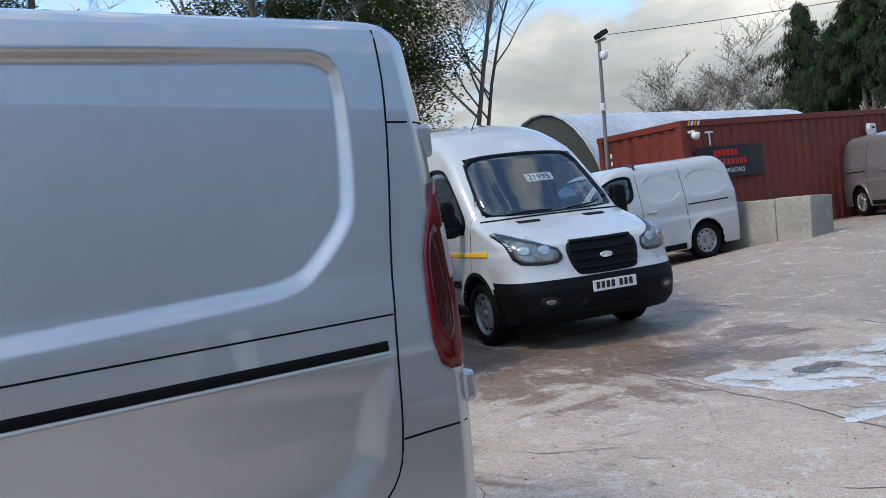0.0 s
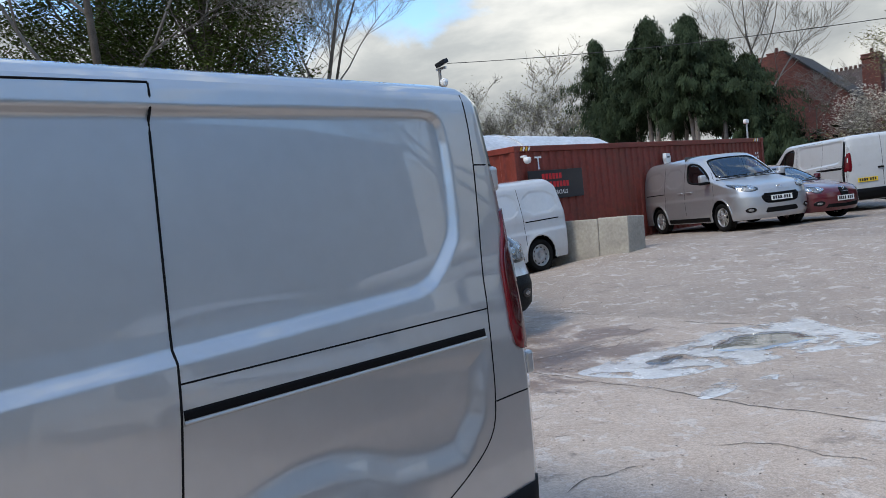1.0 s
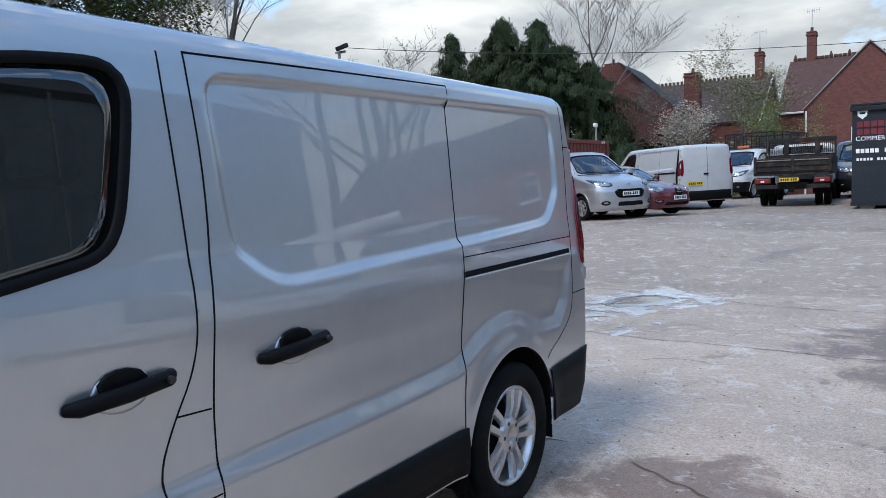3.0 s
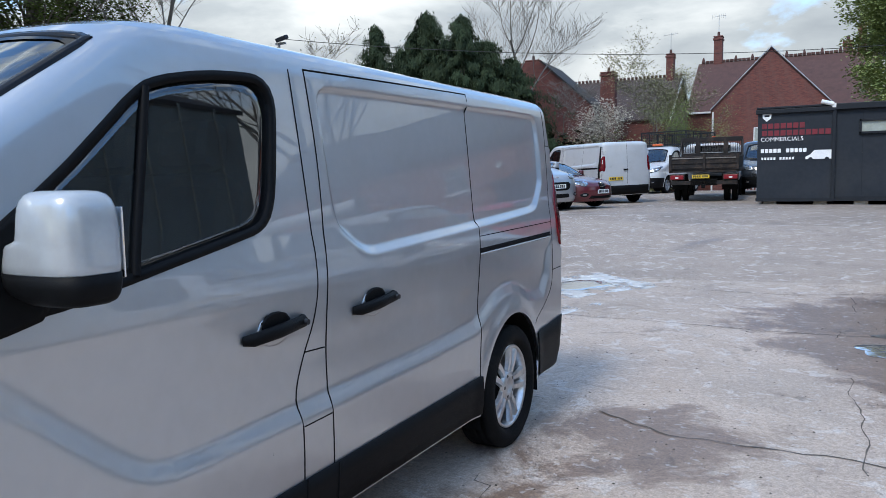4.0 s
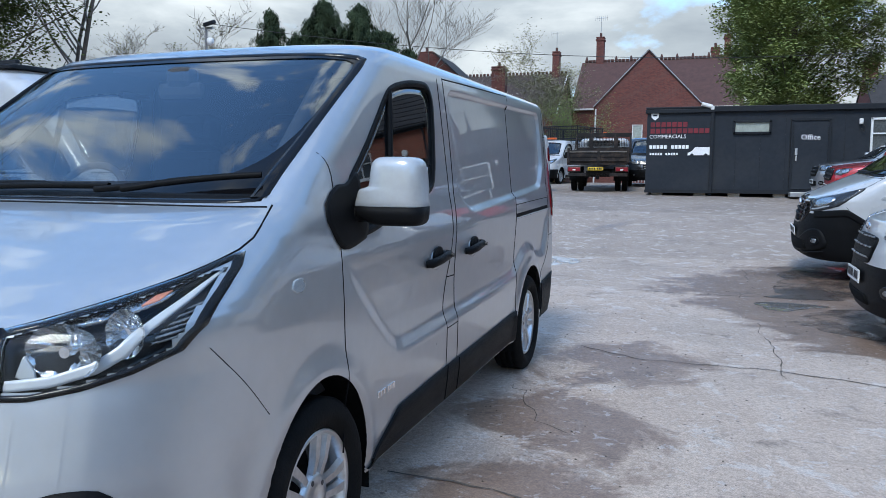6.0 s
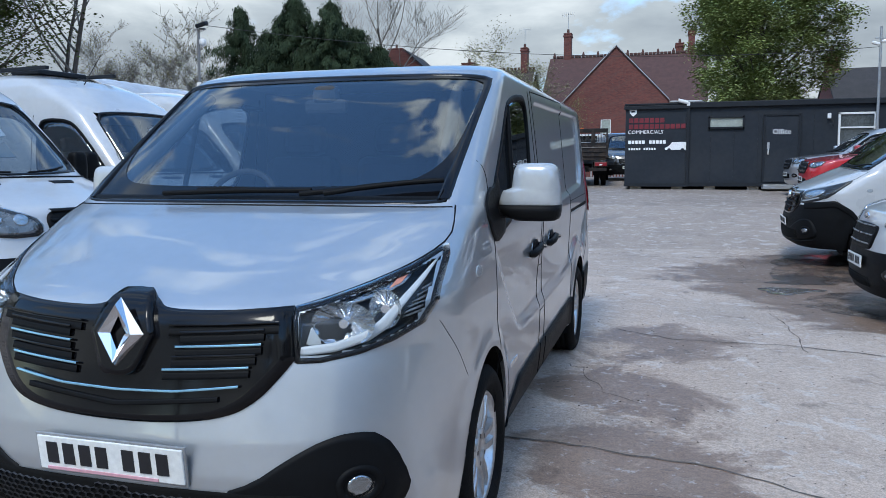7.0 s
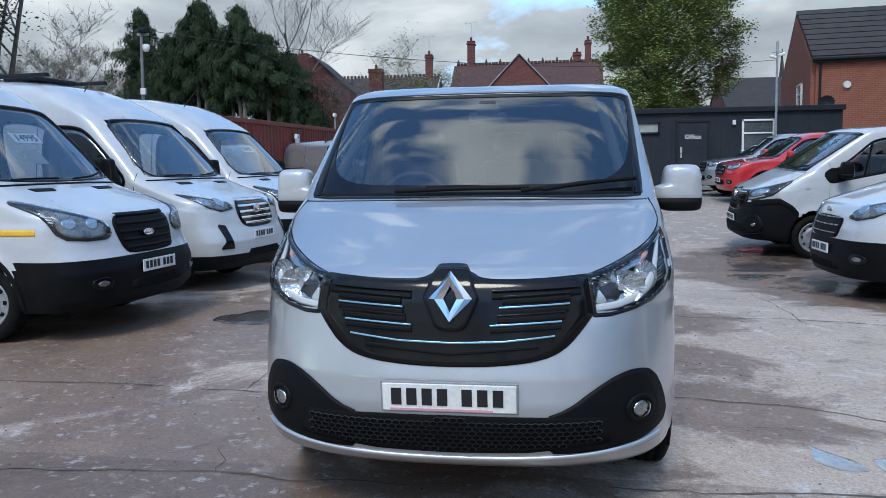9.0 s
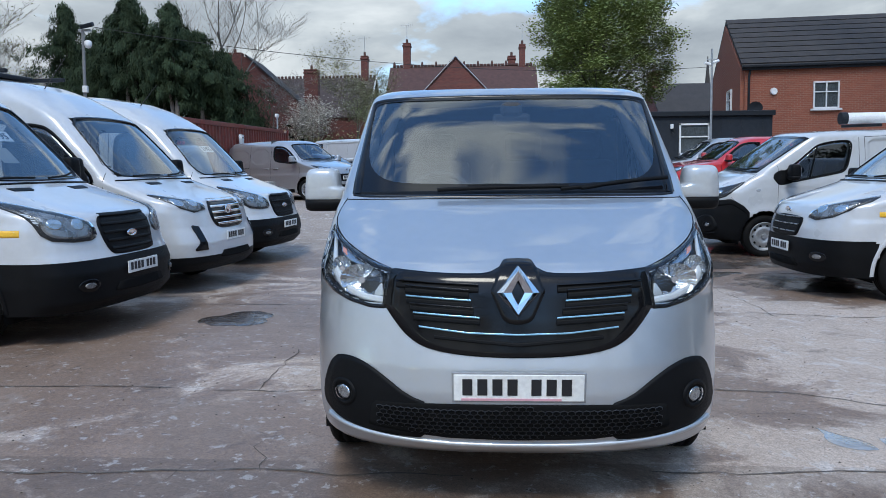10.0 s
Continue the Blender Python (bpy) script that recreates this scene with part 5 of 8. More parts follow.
# ---- ground ----
GX = np.array([-40, -12, -7.3, -5.7, -3, 0, 3, 8, 40.0])
GY = np.array([-30, 0, 7, 9, 10.5, 13.8, 16, 19.5, 25, 30, 40, 80.0])
GZ = np.array([
    [-1.26, 0, 0.293, 0.38, 0.45, 0.75, 0.90, 1.20, 1.56, 1.86, 2.2, 2.5],
    [-1.26, 0, 0.293, 0.38, 0.45, 0.75, 0.90, 1.20, 1.56, 1.86, 2.2, 2.5],
    [-1.26, 0, 0.293, 0.38, 0.45, 0.74, 0.93, 1.30, 1.59, 1.91, 2.3, 2.6],
    [-1.26, 0, 0.293, 0.38, 0.45, 0.88, 1.24, 1.36, 1.62, 1.94, 2.4, 2.6],
    [-1.26, 0, 0.293, 0.36, 0.45, 0.80, 1.08, 1.37, 1.63, 1.95, 2.4, 2.6],
    [-1.26, 0, 0.293, 0.34, 0.43, 0.72, 0.98, 1.32, 1.63, 1.95, 2.4, 2.6],
    [-1.26, 0, 0.293, 0.36, 0.48, 0.76, 0.98, 1.28, 1.61, 1.95, 2.4, 2.6],
    [-1.26, 0, 0.293, 0.40, 0.52, 0.76, 0.98, 1.28, 1.58, 1.92, 2.4, 2.6],
    [-1.26, 0, 0.293, 0.40, 0.52, 0.76, 0.98, 1.28, 1.58, 1.92, 2.4, 2.6],
])


def ground_table(x, y):
    x, y = np.clip(x, -39.9, 39.9), np.clip(y, -29.9, 79.9)
    i, j = np.clip(np.searchsorted(GX, x) - 1, 0, 7), np.clip(np.searchsorted(GY, y) - 1, 0, 10)
    a, b = (x - GX[i]) / (GX[i + 1] - GX[i]), (y - GY[j]) / (GY[j + 1] - GY[j])
    return (1 - a) * ((1 - b) * GZ[i, j] + b * GZ[i, j + 1]) + a * ((1 - b) * GZ[i + 1, j] + b * GZ[i + 1, j + 1])


def ground_z(x, y):
    """Height of the yard, eased over half a metre."""
    x, y = np.asarray(x, float), np.asarray(y, float)
    s = 0
    for dx, dy in ((0, 0), (0.7, 0), (-0.7, 0), (0, 0.7), (0, -0.7)):
        s = s + ground_table(x + dx, y + dy)
    return s / 5


gx = np.r_[-2500, -600, -150, -60, np.arange(-30, 20.1, 0.35), 40, 60, 150, 600, 2500]
gy = np.r_[-2500, -600, -150, -50, np.arange(-14, 30.1, 0.35), 36, 45, 60, 80, 150, 600, 2500]
XX, YY = np.meshgrid(gx, gy, indexing="ij")
ZZ = ground_z(XX, YY)
near = (np.abs(XX) < 25) & (YY > -13) & (YY < 29)
rough = np.array([[noise.noise(Vector((a * 0.6, b * 0.6, 0))) for b in gy] for a in gx])
ZZ = ZZ + np.where(near, 0.014 * rough, 0)
idx = np.arange(XX.size).reshape(XX.shape)
gf = np.stack([idx[:-1, :-1], idx[1:, :-1], idx[1:, 1:], idx[:-1, 1:]], -1).reshape(-1, 4)
ground = mk("ground", np.stack([XX, YY, ZZ], -1).reshape(-1, 3), gf, M["yard"])
tagged(ground, "worn cracked concrete yard, damp and gritty in patches", "ground", kind="structure")
gtree = BVHTree.FromPolygons([tuple(p) for p in np.stack([XX, YY, ZZ], -1).reshape(-1, 3)], [tuple(map(int, q)) for q in gf])


def on_ground(x, y):
    p, *_ = gtree.ray_cast(Vector((x, y, 60)), Vector((0, 0, -1)))
    return p.z if p else 0.0


def joint(pts, w=0.012, name="slab_joint", wob=0.03, seed=0):
    """A dark open joint or crack lying in the slab."""
    rnd = random.Random(seed)
    q = resample(pts, 0.10, False)
    t = np.gradient(q, axis=0)
    t /= np.maximum(np.linalg.norm(t, axis=1, keepdims=True), 1e-6)
    nn = np.stack([-t[:, 1], t[:, 0]], 1)
    off = np.cumsum([rnd.uniform(-1, 1) * wob * 0.35 for _ in q])
    off -= np.linspace(0, off[-1], len(q))
    vs, fs = [], []
    for k, (p, m2, o) in enumerate(zip(q, nn, off)):
        ww = w * rnd.uniform(0.35, 1.5) * (1 if 0 < k < len(q) - 1 else 0.2)
        for s in (-1, 1):
            a, b = p + m2 * (o + s * ww)
            vs.append((a, b, on_ground(a, b) + 0.004))
    gap = [noise.noise(Vector((p[0] * 0.9, p[1] * 0.9, seed * 3.1))) > 0.16 for p in q]
    fs = [(2 * k, 2 * k + 2, 2 * k + 3, 2 * k + 1) for k in range(len(q) - 1) if not gap[k]]
    if not fs:
        return None
    return mk(name, vs, fs, M["crack"], ground, smooth=False)


M["crack"] = mat("crack_dirt", (0.13, 0.110, 0.094), 0.95, var=0.4, scale=6)
JOINTS = [
    [(-9, 1.85), (-3.26, 1.76), (-1.09, 1.70), (0.89, 1.67), (1.9, 1.58), (2.46, 1.32), (6, 1.2)],
    [(-8, 0.35), (-2.48, 0.40), (-1.25, 0.51), (3.2, 0.45)],
    [(-9, 4.75), (-3, 4.7), (0.97, 4.60), (1.62, 4.25), (2.65, 4.31), (3.3, 4.13), (9, 4.1)],
    [(-9, 8.3), (-3.71, 8.18), (-1.14, 8.03), (0.48, 7.85), (1.9, 7.63), (2.93, 7.75), (3.6, 7.4), (9, 7.3)],
    [(-9, 11.3), (-4.68, 11.18), (-2.2, 11.0), (-0.66, 10.87), (0.47, 10.52), (0.98, 10.32), (2.07, 10.32), (3.5, 10.72), (9, 10.8)],
    [(2.62, 10.2), (2.58, 9.2), (2.53, 8.31), (2.5, 7.7)], [(-2.42, 8.2), (-2.04, 9.93), (-1.95, 11.0)], [(-1.3, 6.3), (-0.95, 6.49), (-0.72, 6.86)],
    [(-1.55, 4.7), (-1.6, 1.75)], [(2.6, 7.6), (2.7, 4.3)],
]
for k, j in enumerate(JOINTS):
    joint(j, 0.006 if k < 5 else 0.004, "slab_joint", 0.08, k)
rc = random.Random(7)
for k in range(90):
    x, y = (rc.uniform(-4.5, 4.5), rc.uniform(-1.5, 11.5)) if k < 46 else (rc.uniform(-4.5, 0.5), rc.uniform(7.5, 13.0))
    a = rc.uniform(0, 2 * math.pi)
    pts = [(x, y)]
    lead = a
    for _ in range(rc.randint(4, 14)):
        a = lead + rc.uniform(-0.95, 0.95)
        lead += rc.uniform(-0.15, 0.15)
        ln = rc.uniform(0.05, 0.17)
        x, y = x + ln * math.cos(a), y + ln * math.sin(a)
        pts.append((x, y))
    joint(pts, rc.uniform(0.0012, 0.0032), "crack", 0.03, 100 + k)


# pale base colour stands in for bright sky mirrored on wet concrete
M["puddle_sheen"] = mat("painted_sky_sheen", (0.62, 0.60, 0.58), 0.26, var=0.18, scale=5, bump=0.2, bscale=30, coat=0.6)
M["puddle_sheen"].node_tree.nodes["Principled BSDF"].inputs["Coat Roughness"].default_value = 0.18


def ragged(m, scale, lo, hi):
    """Lets bare ground show through a thin layer in ragged patches."""
    n, l = m.node_tree.nodes, m.node_tree.links
    t, k, r = n.new("ShaderNodeTexCoord"), n.new("ShaderNodeTexNoise"), n.new("ShaderNodeMapRange")
    k.inputs["Scale"].default_value, k.inputs["Detail"].default_value, k.inputs["Roughness"].default_value = scale, 9, 0.66
    r.inputs["From Min"].default_value, r.inputs["From Max"].default_value = lo, hi
    l.new(t.outputs["Object"], k.inputs["Vector"])
    l.new(k.outputs["Fac"], r.inputs["Value"])
    l.new(r.outputs[0], n["Principled BSDF"].inputs["Alpha"])
    return m


ragged(M["puddle_sheen"], 2.6, 0.42, 0.50)
ragged(M["mud"], 2.2, 0.38, 0.50)


def puddle(outline, label, wob=0.06, seed=1, lift=0.010, material="water", name="puddle"):
    """A thin sheet with a ragged edge, laid along the sloping ground."""
    rnd = random.Random(seed)
    q = resample(smooth_poly(outline, 2), 0.07)
    ph = [(rnd.uniform(0, 6.28), k, wob * 1.5 / k) for k in (3, 5, 8, 13, 21)]
    u = np.linspace(0, 2 * math.pi, len(q), endpoint=False)
    rad = 1 + sum(a * 2.0 * np.sin(k * u + p) for p, k, a in ph)[:, None]
    q = q.mean(0) + (q - q.mean(0)) * rad
    c = q.mean(0)
    rings = (1.0, 0.8, 0.55, 0.25)
    vs, fs, n = [], [], len(q)
    for s in rings:
        for a, b in c + s * (q - c):
            vs.append((a, b, on_ground(a, b) + lift * (0.35 if s == 1.0 else 1)))
    for r in range(3):
        fs += [(r * n + i, r * n + (i + 1) % n, (r + 1) * n + (i + 1) % n, (r + 1) * n + i) for i in range(n)]
    fs.append(tuple(3 * n + i for i in range(n)))
    ob = mk(name, vs, fs, M[material])
    return tagged(ob, label, "puddle", "puddles on the yard", "structure")


puddle([(-1.47, 8.46), (-1.60, 9.2), (-1.28, 9.75), (-1.34, 10.55), (-1.0, 10.82), (-0.73, 11.08), (-0.42, 11.22), (0.02, 10.92), (0.46, 10.56), (0.28, 10.2), (-0.05, 9.87), (-0.28, 9.44), (-0.52, 8.95), (-0.59, 8.55), (-0.96, 8.40)], "painted pale sky sheen round a rain puddle on cracked concrete", 0.07, 3, 0.007, "puddle_sheen")
puddle([(-1.05, 9.75), (-0.95, 10.45), (-0.55, 10.75), (-0.20, 10.5), (-0.28, 10.05), (-0.62, 9.62)], "shallow rain puddle mirroring the sky", 0.07, 6, 0.014)
puddle([(-1.25, 8.95), (-1.18, 9.35), (-0.98, 9.4), (-1.02, 8.9)], "small muddy rain puddle", 0.10, 7, 0.013, "mud")
puddle([(-0.16, 7.9), (-0.33, 8.51), (-0.20, 8.82), (-0.04, 8.34)], "small wet patch with painted sky sheen on worn concrete", 0.08, 4, 0.007, "puddle_sheen")
puddle([(-0.10, 8.80), (0.02, 9.06), (0.10, 8.74)], "small wet patch with painted sky sheen on worn concrete", 0.08, 5, 0.007, "puddle_sheen")
puddle([(-2.94, 4.03), (-2.68, 4.6), (-2.2, 4.45), (-2.19, 3.95), (-2.58, 3.75)], "shallow muddy puddle beside parked vans", 0.10, 9, material="mud")
M["silt"] = ragged(mat("dark_silt", (0.105, 0.088, 0.078), 0.34, var=0.45, scale=3.5, bump=0.4, bscale=30, coat=0.5), 1.3, 0.40, 0.56)
for patch_line, sd, wb in (([(2.62, 7.95), (3.1, 8.1), (3.0, 9.2), (2.9, 10.2), (3.6, 10.4), (5.3, 10.3), (6.0, 9.2), (5.4, 8.2), (4.2, 7.9)], 21, 0.09),
                           ([(2.9, 6.05), (3.1, 6.9), (3.5, 7.35), (4.4, 7.6), (5.4, 7.2), (5.3, 6.1), (4.2, 5.85), (3.4, 5.8)], 22, 0.09)):
    puddle(patch_line, "patch of dark wet silt washed over the concrete", wb, sd, lift=0.009, material="silt", name="silt_patch")
puddle([(2.62, 7.3), (2.75, 7.62), (3.25, 7.6), (3.4, 7.42), (3.1, 7.2), (2.9, 6.98)], "shallow rain puddle beside dark wet silt", 0.09, 31)
puddle([(1.72, 1.15), (1.80, 1.07), (1.95, 0.92), (1.87, 0.76), (1.72, 0.86)], "small rain puddle on worn concrete", 0.12, 32, 0.006)
puddle([(2.00, 1.0), (2.2, 1.05), (2.16, 0.78), (1.98, 0.79)], "small rain puddle on worn concrete", 0.12, 33, 0.006)
rg = random.Random(11)
vs, fs = [], []
for k in range(1500):
    x, y = rg.uniform(-4.5, 4.2), rg.uniform(-2.5, 12)
    z, s = on_ground(x, y), rg.uniform(0.003, 0.010)
    n0 = len(vs)
    r = rg.uniform(0, 6.3)
    for a in range(3):
        vs.append((x + s * math.cos(r + 2.1 * a), y + s * math.sin(r + 2.1 * a), z + 0.001))
    vs.append((x, y, z + s * 0.8))
    fs += [(n0, n0 + 1, n0 + 3), (n0 + 1, n0 + 2, n0 + 3), (n0 + 2, n0, n0 + 3)]
tagged(mk("grit", vs, fs, M["grit"], smooth=False), "loose grit scattered over the concrete yard", "grit", kind="stuff")

def P(*pairs):
    return lerp([a for a, _ in pairs], [b for _, b in pairs])


def mirrored(half):
    """A closed outline from its x >= 0 half, listed from the top middle round to the bottom middle."""
    return list(half) + [(-a, b) for a, b in half[::-1] if a > 1e-6]


def vehicle(root, s, col, wheels="steel"):
    """A parked vehicle from a table of outlines."""
    top = s["top"]
    zs = np.r_[np.arange(s["z0"], top - 0.12, s.get("dz", 0.022)), np.linspace(top - 0.12, top, 9)]
    AX, HZ, ry, rz = s["axles"], s["hub"], s["arch"][0], s["arch"][1]
    panels = [smooth_poly(p, 1) for p in s.get("panels", [])]

    def disp(y, z):
        d = 0 * y
        for p in panels:
            d = d - 0.010 * smoothstep(0.0, 0.03, -sdf(p, y, z))
        if "waist" in s:
            d = d - 0.015 * smoothstep(s["waist"] - 0.05, s["waist"] + 0.03, z) * smoothstep(s["waist"] + 0.35, s["waist"] + 0.1, z)
        for cy in AX:
            r = np.hypot((y - cy) / ry, np.maximum(z - HZ, 0) / rz)
            d = d + 0.016 * np.exp(-(((r - 1.05) / 0.15) ** 2))
        return d

    sh = Shell(zs, s["half"], s["front"], s["depth"], s["power"], s["rear"], s["rdepth"], nf=44, ns=s.get("ns", 120), nr=14, crown=s.get("crown", 0.03), disp=disp, ymid=s.get("ymid"))
    sh.tree()
    for cy in AX:
        sh.snap(cy, HZ, ry, rz)
    for g in s["side_glass"]:
        for sg in (1, -1):
            sh.cut(g, "side", sg)
    screen = mirrored(s["screen"])
    sh.cut(screen, "front")
    c = sh.c
    is_plastic = (c[:, 2] < np.interp(c[:, 1], *s["bumper_line"])) & (c[:, 1] < s["bumper_end"]) if "bumper_line" in s else np.zeros(len(c), bool)
    yd = s.get("doors", ())
    is_bonnet = (c[:, 2] > s["bonnet"][0]) & (c[:, 2] < s["bonnet"][1] + 0.03) & (c[:, 1] < s["bonnet"][2]) & (np.abs(c[:, 0]) < s["bonnet"][3]) & ~is_plastic
    is_roof = (c[:, 2] > top - 0.10) & ~is_bonnet
    is_rear = (sh.fn[:, 1] > 0.7) & ~is_roof
    rest = ~(is_plastic | is_bonnet | is_roof | is_rear)
    sh.build("roof", is_roof, col, root)
    sh.build("bonnet", is_bonnet, col, root)
    sh.build("front_bumper", is_plastic, M["plastic"] if s.get("plastic", True) else col, root)
    sh.build("tailgate", is_rear, col, root)
    bounds = [-9, *[d for d in yd], 99]
    names = s.get("names", ["front_wing", "front_door", "side_panel", "side_panel", "side_panel"])
    doors = {1: root, -1: root}
    for k in range(len(bounds) - 1):
        for sg in (1, -1):
            ob = sh.build(names[k], rest & (c[:, 1] >= bounds[k]) & (c[:, 1] < bounds[k + 1]) & (np.sign(c[:, 0]) == sg), col, root)
            if names[k] == "front_door" and ob:
                doors[sg] = ob
    for sg in (1, -1):
        for d in yd:
            sh.line("door_gap", [(d, HZ + 0.10), (d, s["gap_top"])], "side", M["seam"], root, 0.005, -0.001, sg, 0.08, soft=0)
    L = float(s["rear"](HZ + 0.2))
    box("underbody", (0, L / 2, HZ + 0.02), (1.3, L - 0.5, 0.22), M["liner"], root)
    hw = float(s["half"](HZ + 0.2))
    arch_liners(root, AX, hw, ry, rz, HZ)
    sh.patch("windscreen", screen, "front", M["glass"], root, -0.004, step=0.09, rings=7, rim=0.004, soft=1)
    sh.rim_band("windscreen_band", screen, "front", M["gloss_black"], root, 0.014, 0.009, 0.004, step=0.06, soft=1)
    for g in s["side_glass"]:
        for sg in (1, -1):
            sh.patch("door_glass", g, "side", M["dark_glass"] if s.get("tint") else M["glass"], doors[sg], -0.003, sg, 0.08, 5, 0.003, soft=1)
            sh.rim_band("window_rubber", g, "side", M["plastic"], doors[sg], 0.018, 0.022, 0.004, sg, 0.06, soft=1)
    for sg in (1, -1):
        hl = sh.patch("headlamp", [(sg * a, b) for a, b in s["head"]], "front", M["lamp_dark"], root, 0.004, step=0.025, rings=5, soft=0)
        hc = np.mean(s["head"], 0)
        fill = [(sg * (hc[0] + 0.86 * (a - hc[0])), hc[1] - 0.012 + 0.72 * (b - hc[1])) for a, b in s["head"]]
        sh.patch("lamp_reflector", fill, "front", M["lamp_grey"], hl, 0.006, step=0.03, rings=5, soft=1)
        for dx, rr in ((-0.09, 0.062), (0.10, 0.058)):
            bowl = [(sg * (hc[0] + dx + rr * math.cos(t)), hc[1] + 0.012 * (dx > 0) + rr * 0.8 * math.sin(t)) for t in np.linspace(0, 2 * math.pi, 17)[:-1]]
            sh.patch("lamp_bowl", bowl, "front", M["reflector"], hl, 0.008, rings=4)
        sh.patch("lamp_cover", [(sg * a, b) for a, b in s["head"]], "front", M["lamp_glass"], hl, 0.015, step=0.025, rings=4, rim=0.014, soft=0)
        if "fog" in s:
            fx, fz = s["fog"]
            sh.patch("fog_surround", [(sg * (fx + 0.10 * math.cos(t)), fz + 0.055 * math.sin(t)) for t in np.linspace(0, 2 * math.pi, 17)[:-1]], "front", M["gloss_black"], root, 0.008)
            sh.patch("fog_lamp", [(sg * (fx + 0.055 * math.cos(t)), fz + 0.025 * math.sin(t)) for t in np.linspace(0, 2 * math.pi, 13)[:-1]], "front", M["lamp_grey"], root, 0.014)
        for q, mm in s.get("extra", []):
            sh.patch("bumper_trim", [(sg * a, b) for a, b in q], "front", M[mm], root, 0.012, step=0.04, soft=0)
        if s.get("sill"):
            z1, y0, y1 = s["sill"]
            sh.band("sill_cladding", [(y0, s["z0"] + 0.02), (y1, s["z0"] + 0.02)], [(y0, z1), (y1, z1)], "side", M["plastic"], root, 0.010, sg, 0.08)
        for cy in AX:
            arch_lip(sh, root, cy, HZ, ry, rz, sg, M["plastic"] if s.get("arch_black") else col, 0.04, 0.007, s["z0"] + 0.02)
        if s.get("stripe") and sg in s.get("stripe_sides", (1, -1)):
            za, zb, y0, y1 = s["stripe"]
            sh.band("reflective_stripe", [(y0, za), (y1, za)], [(y0, zb), (y1, zb)], "side", M["stripe"], root, 0.003, sg, 0.10)
        if s.get("rub"):
            z1, z2, segs = s["rub"]
            for y0, y1 in segs:
                sh.band("rubbing_strip", [(y0, z1), (y1, z1)], [(y0, z2), (y1, z2)], "side", M["plastic"], root, 0.012, sg, 0.10)
        if s.get("track"):
            ya, yb, z = s["track"]
            sh.band("sliding_track", [(ya, z), (yb, z)], [(ya, z + 0.022), (yb, z + 0.022)], "side", M["seam"], root, 0.001, sg, 0.1)
        mx, my, mz = s["mirror"]
        wing_mirror(root, (mx * sg, my, mz), sg, M["plastic"] if s.get("mirror_black", True) else col, s.get("mirror_size", (0.18, 0.14, 0.30)))
        for hy, hz2 in s.get("handles", []):
            p, nm = sh.hit(hy, hz2, "side", sg)
            box("door_handle", (p.x + sg * 0.018, hy, hz2), (0.04, 0.20, 0.045), M["plastic"] if s.get("handle_black", True) else col, doors[sg], 0.015)
        p, nm = sh.hit(L - 0.02, s["tail_z"], "side", sg)
        hwz = float(s["half"](s["tail_z"]))
        ta, tb = s["tail_z"] - s["tail_h"] / 2, s["tail_z"] + s["tail_h"] / 2
        sh.patch("tail_lamp", [(sg * (hwz - 0.19), ta), (sg * (hwz - 0.19), tb), (sg * (hwz - 0.055), tb), (sg * (hwz - 0.055), ta)], "rear", M["tail"], root, 0.012, step=0.05, rings=4, soft=1)
        for cy in AX:
            wheel(root, (sg * (hw - 0.11), cy, s["wheel_r"] + 0.0), s["wheel_r"], 0.215, wheels, sg, s.get("steer", 0) if cy < 2 else 0)
    if "grille" in s:
        gr = sh.patch("grille", mirrored(s["grille"]), "front", M["gloss_black"] if s.get("grille_gloss") else M["plastic"], root, 0.010, step=0.035, rings=7, soft=1)
        g = np.array(s["grille"])
        z1, z0 = g[:, 1].max(), g[:, 1].min()
        nb = s.get("bars", 5)
        for k in range(nb):
            z = z0 + (z1 - z0) * (k + 0.6) / nb
            w = float(np.interp(z, *zip(*sorted((b, a) for a, b in s["grille"] if a > 0)))) * 0.93
            b0 = [(-w, z + 0.004), (0, z), (w, z + 0.004)]
            sh.band("grille_bar", b0, [(a, b + s.get("bar_h", 0.022)) for a, b in b0], "front", M[s.get("bar_mat", "plastic")], gr, 0.026, step=0.05)
        if s.get("badge", True):
            bz = s.get("badge_z", (z0 + z1) / 2)
            p, nm = sh.hit(0, bz, "front")
            v, f = lathe([(0.0, 0.014), (0.8, 0.012), (0.92, 0.018), (1.0, 0.004)], 28)
            bw, bh = s.get("badge_size", (0.075, 0.032))
            mk("badge", [(y * bw, p.y - 0.030 - x, bz + z * bh) for x, y, z in v], f, M["chrome"], gr, "chrome oval badge")
    if "lower" in s:
        sh.patch("lower_intake", mirrored(s["lower"]), "front", M["liner"], root, 0.008, step=0.05, rings=4, soft=0)
    pz = s["plate_z"]
    plate_on(root, (0, float(s["front"](pz)) - 0.022, pz), (s.get("plate_tilt", 0), 0, 0))
    plate_on(root, (0, L + 0.02, s.get("rear_plate", pz + 0.3)), (0, 0, 180), True)
    sh.line("bonnet_gap", [(-s["bonnet"][3], s["bonnet"][1]), (0, s["bonnet"][1] + 0.012), (s["bonnet"][3], s["bonnet"][1])], "front", M["plastic"], root, 0.014, -0.002, step=0.06)
    cz = s["bonnet"][1]
    wiper(root, sh, [(-0.05, cz + 0.035), (-0.35, cz + 0.04), (-0.62, cz + 0.03)])
    wiper(root, sh, [(0.62, cz + 0.085), (0.45, cz + 0.05), (0.15, cz + 0.03)])
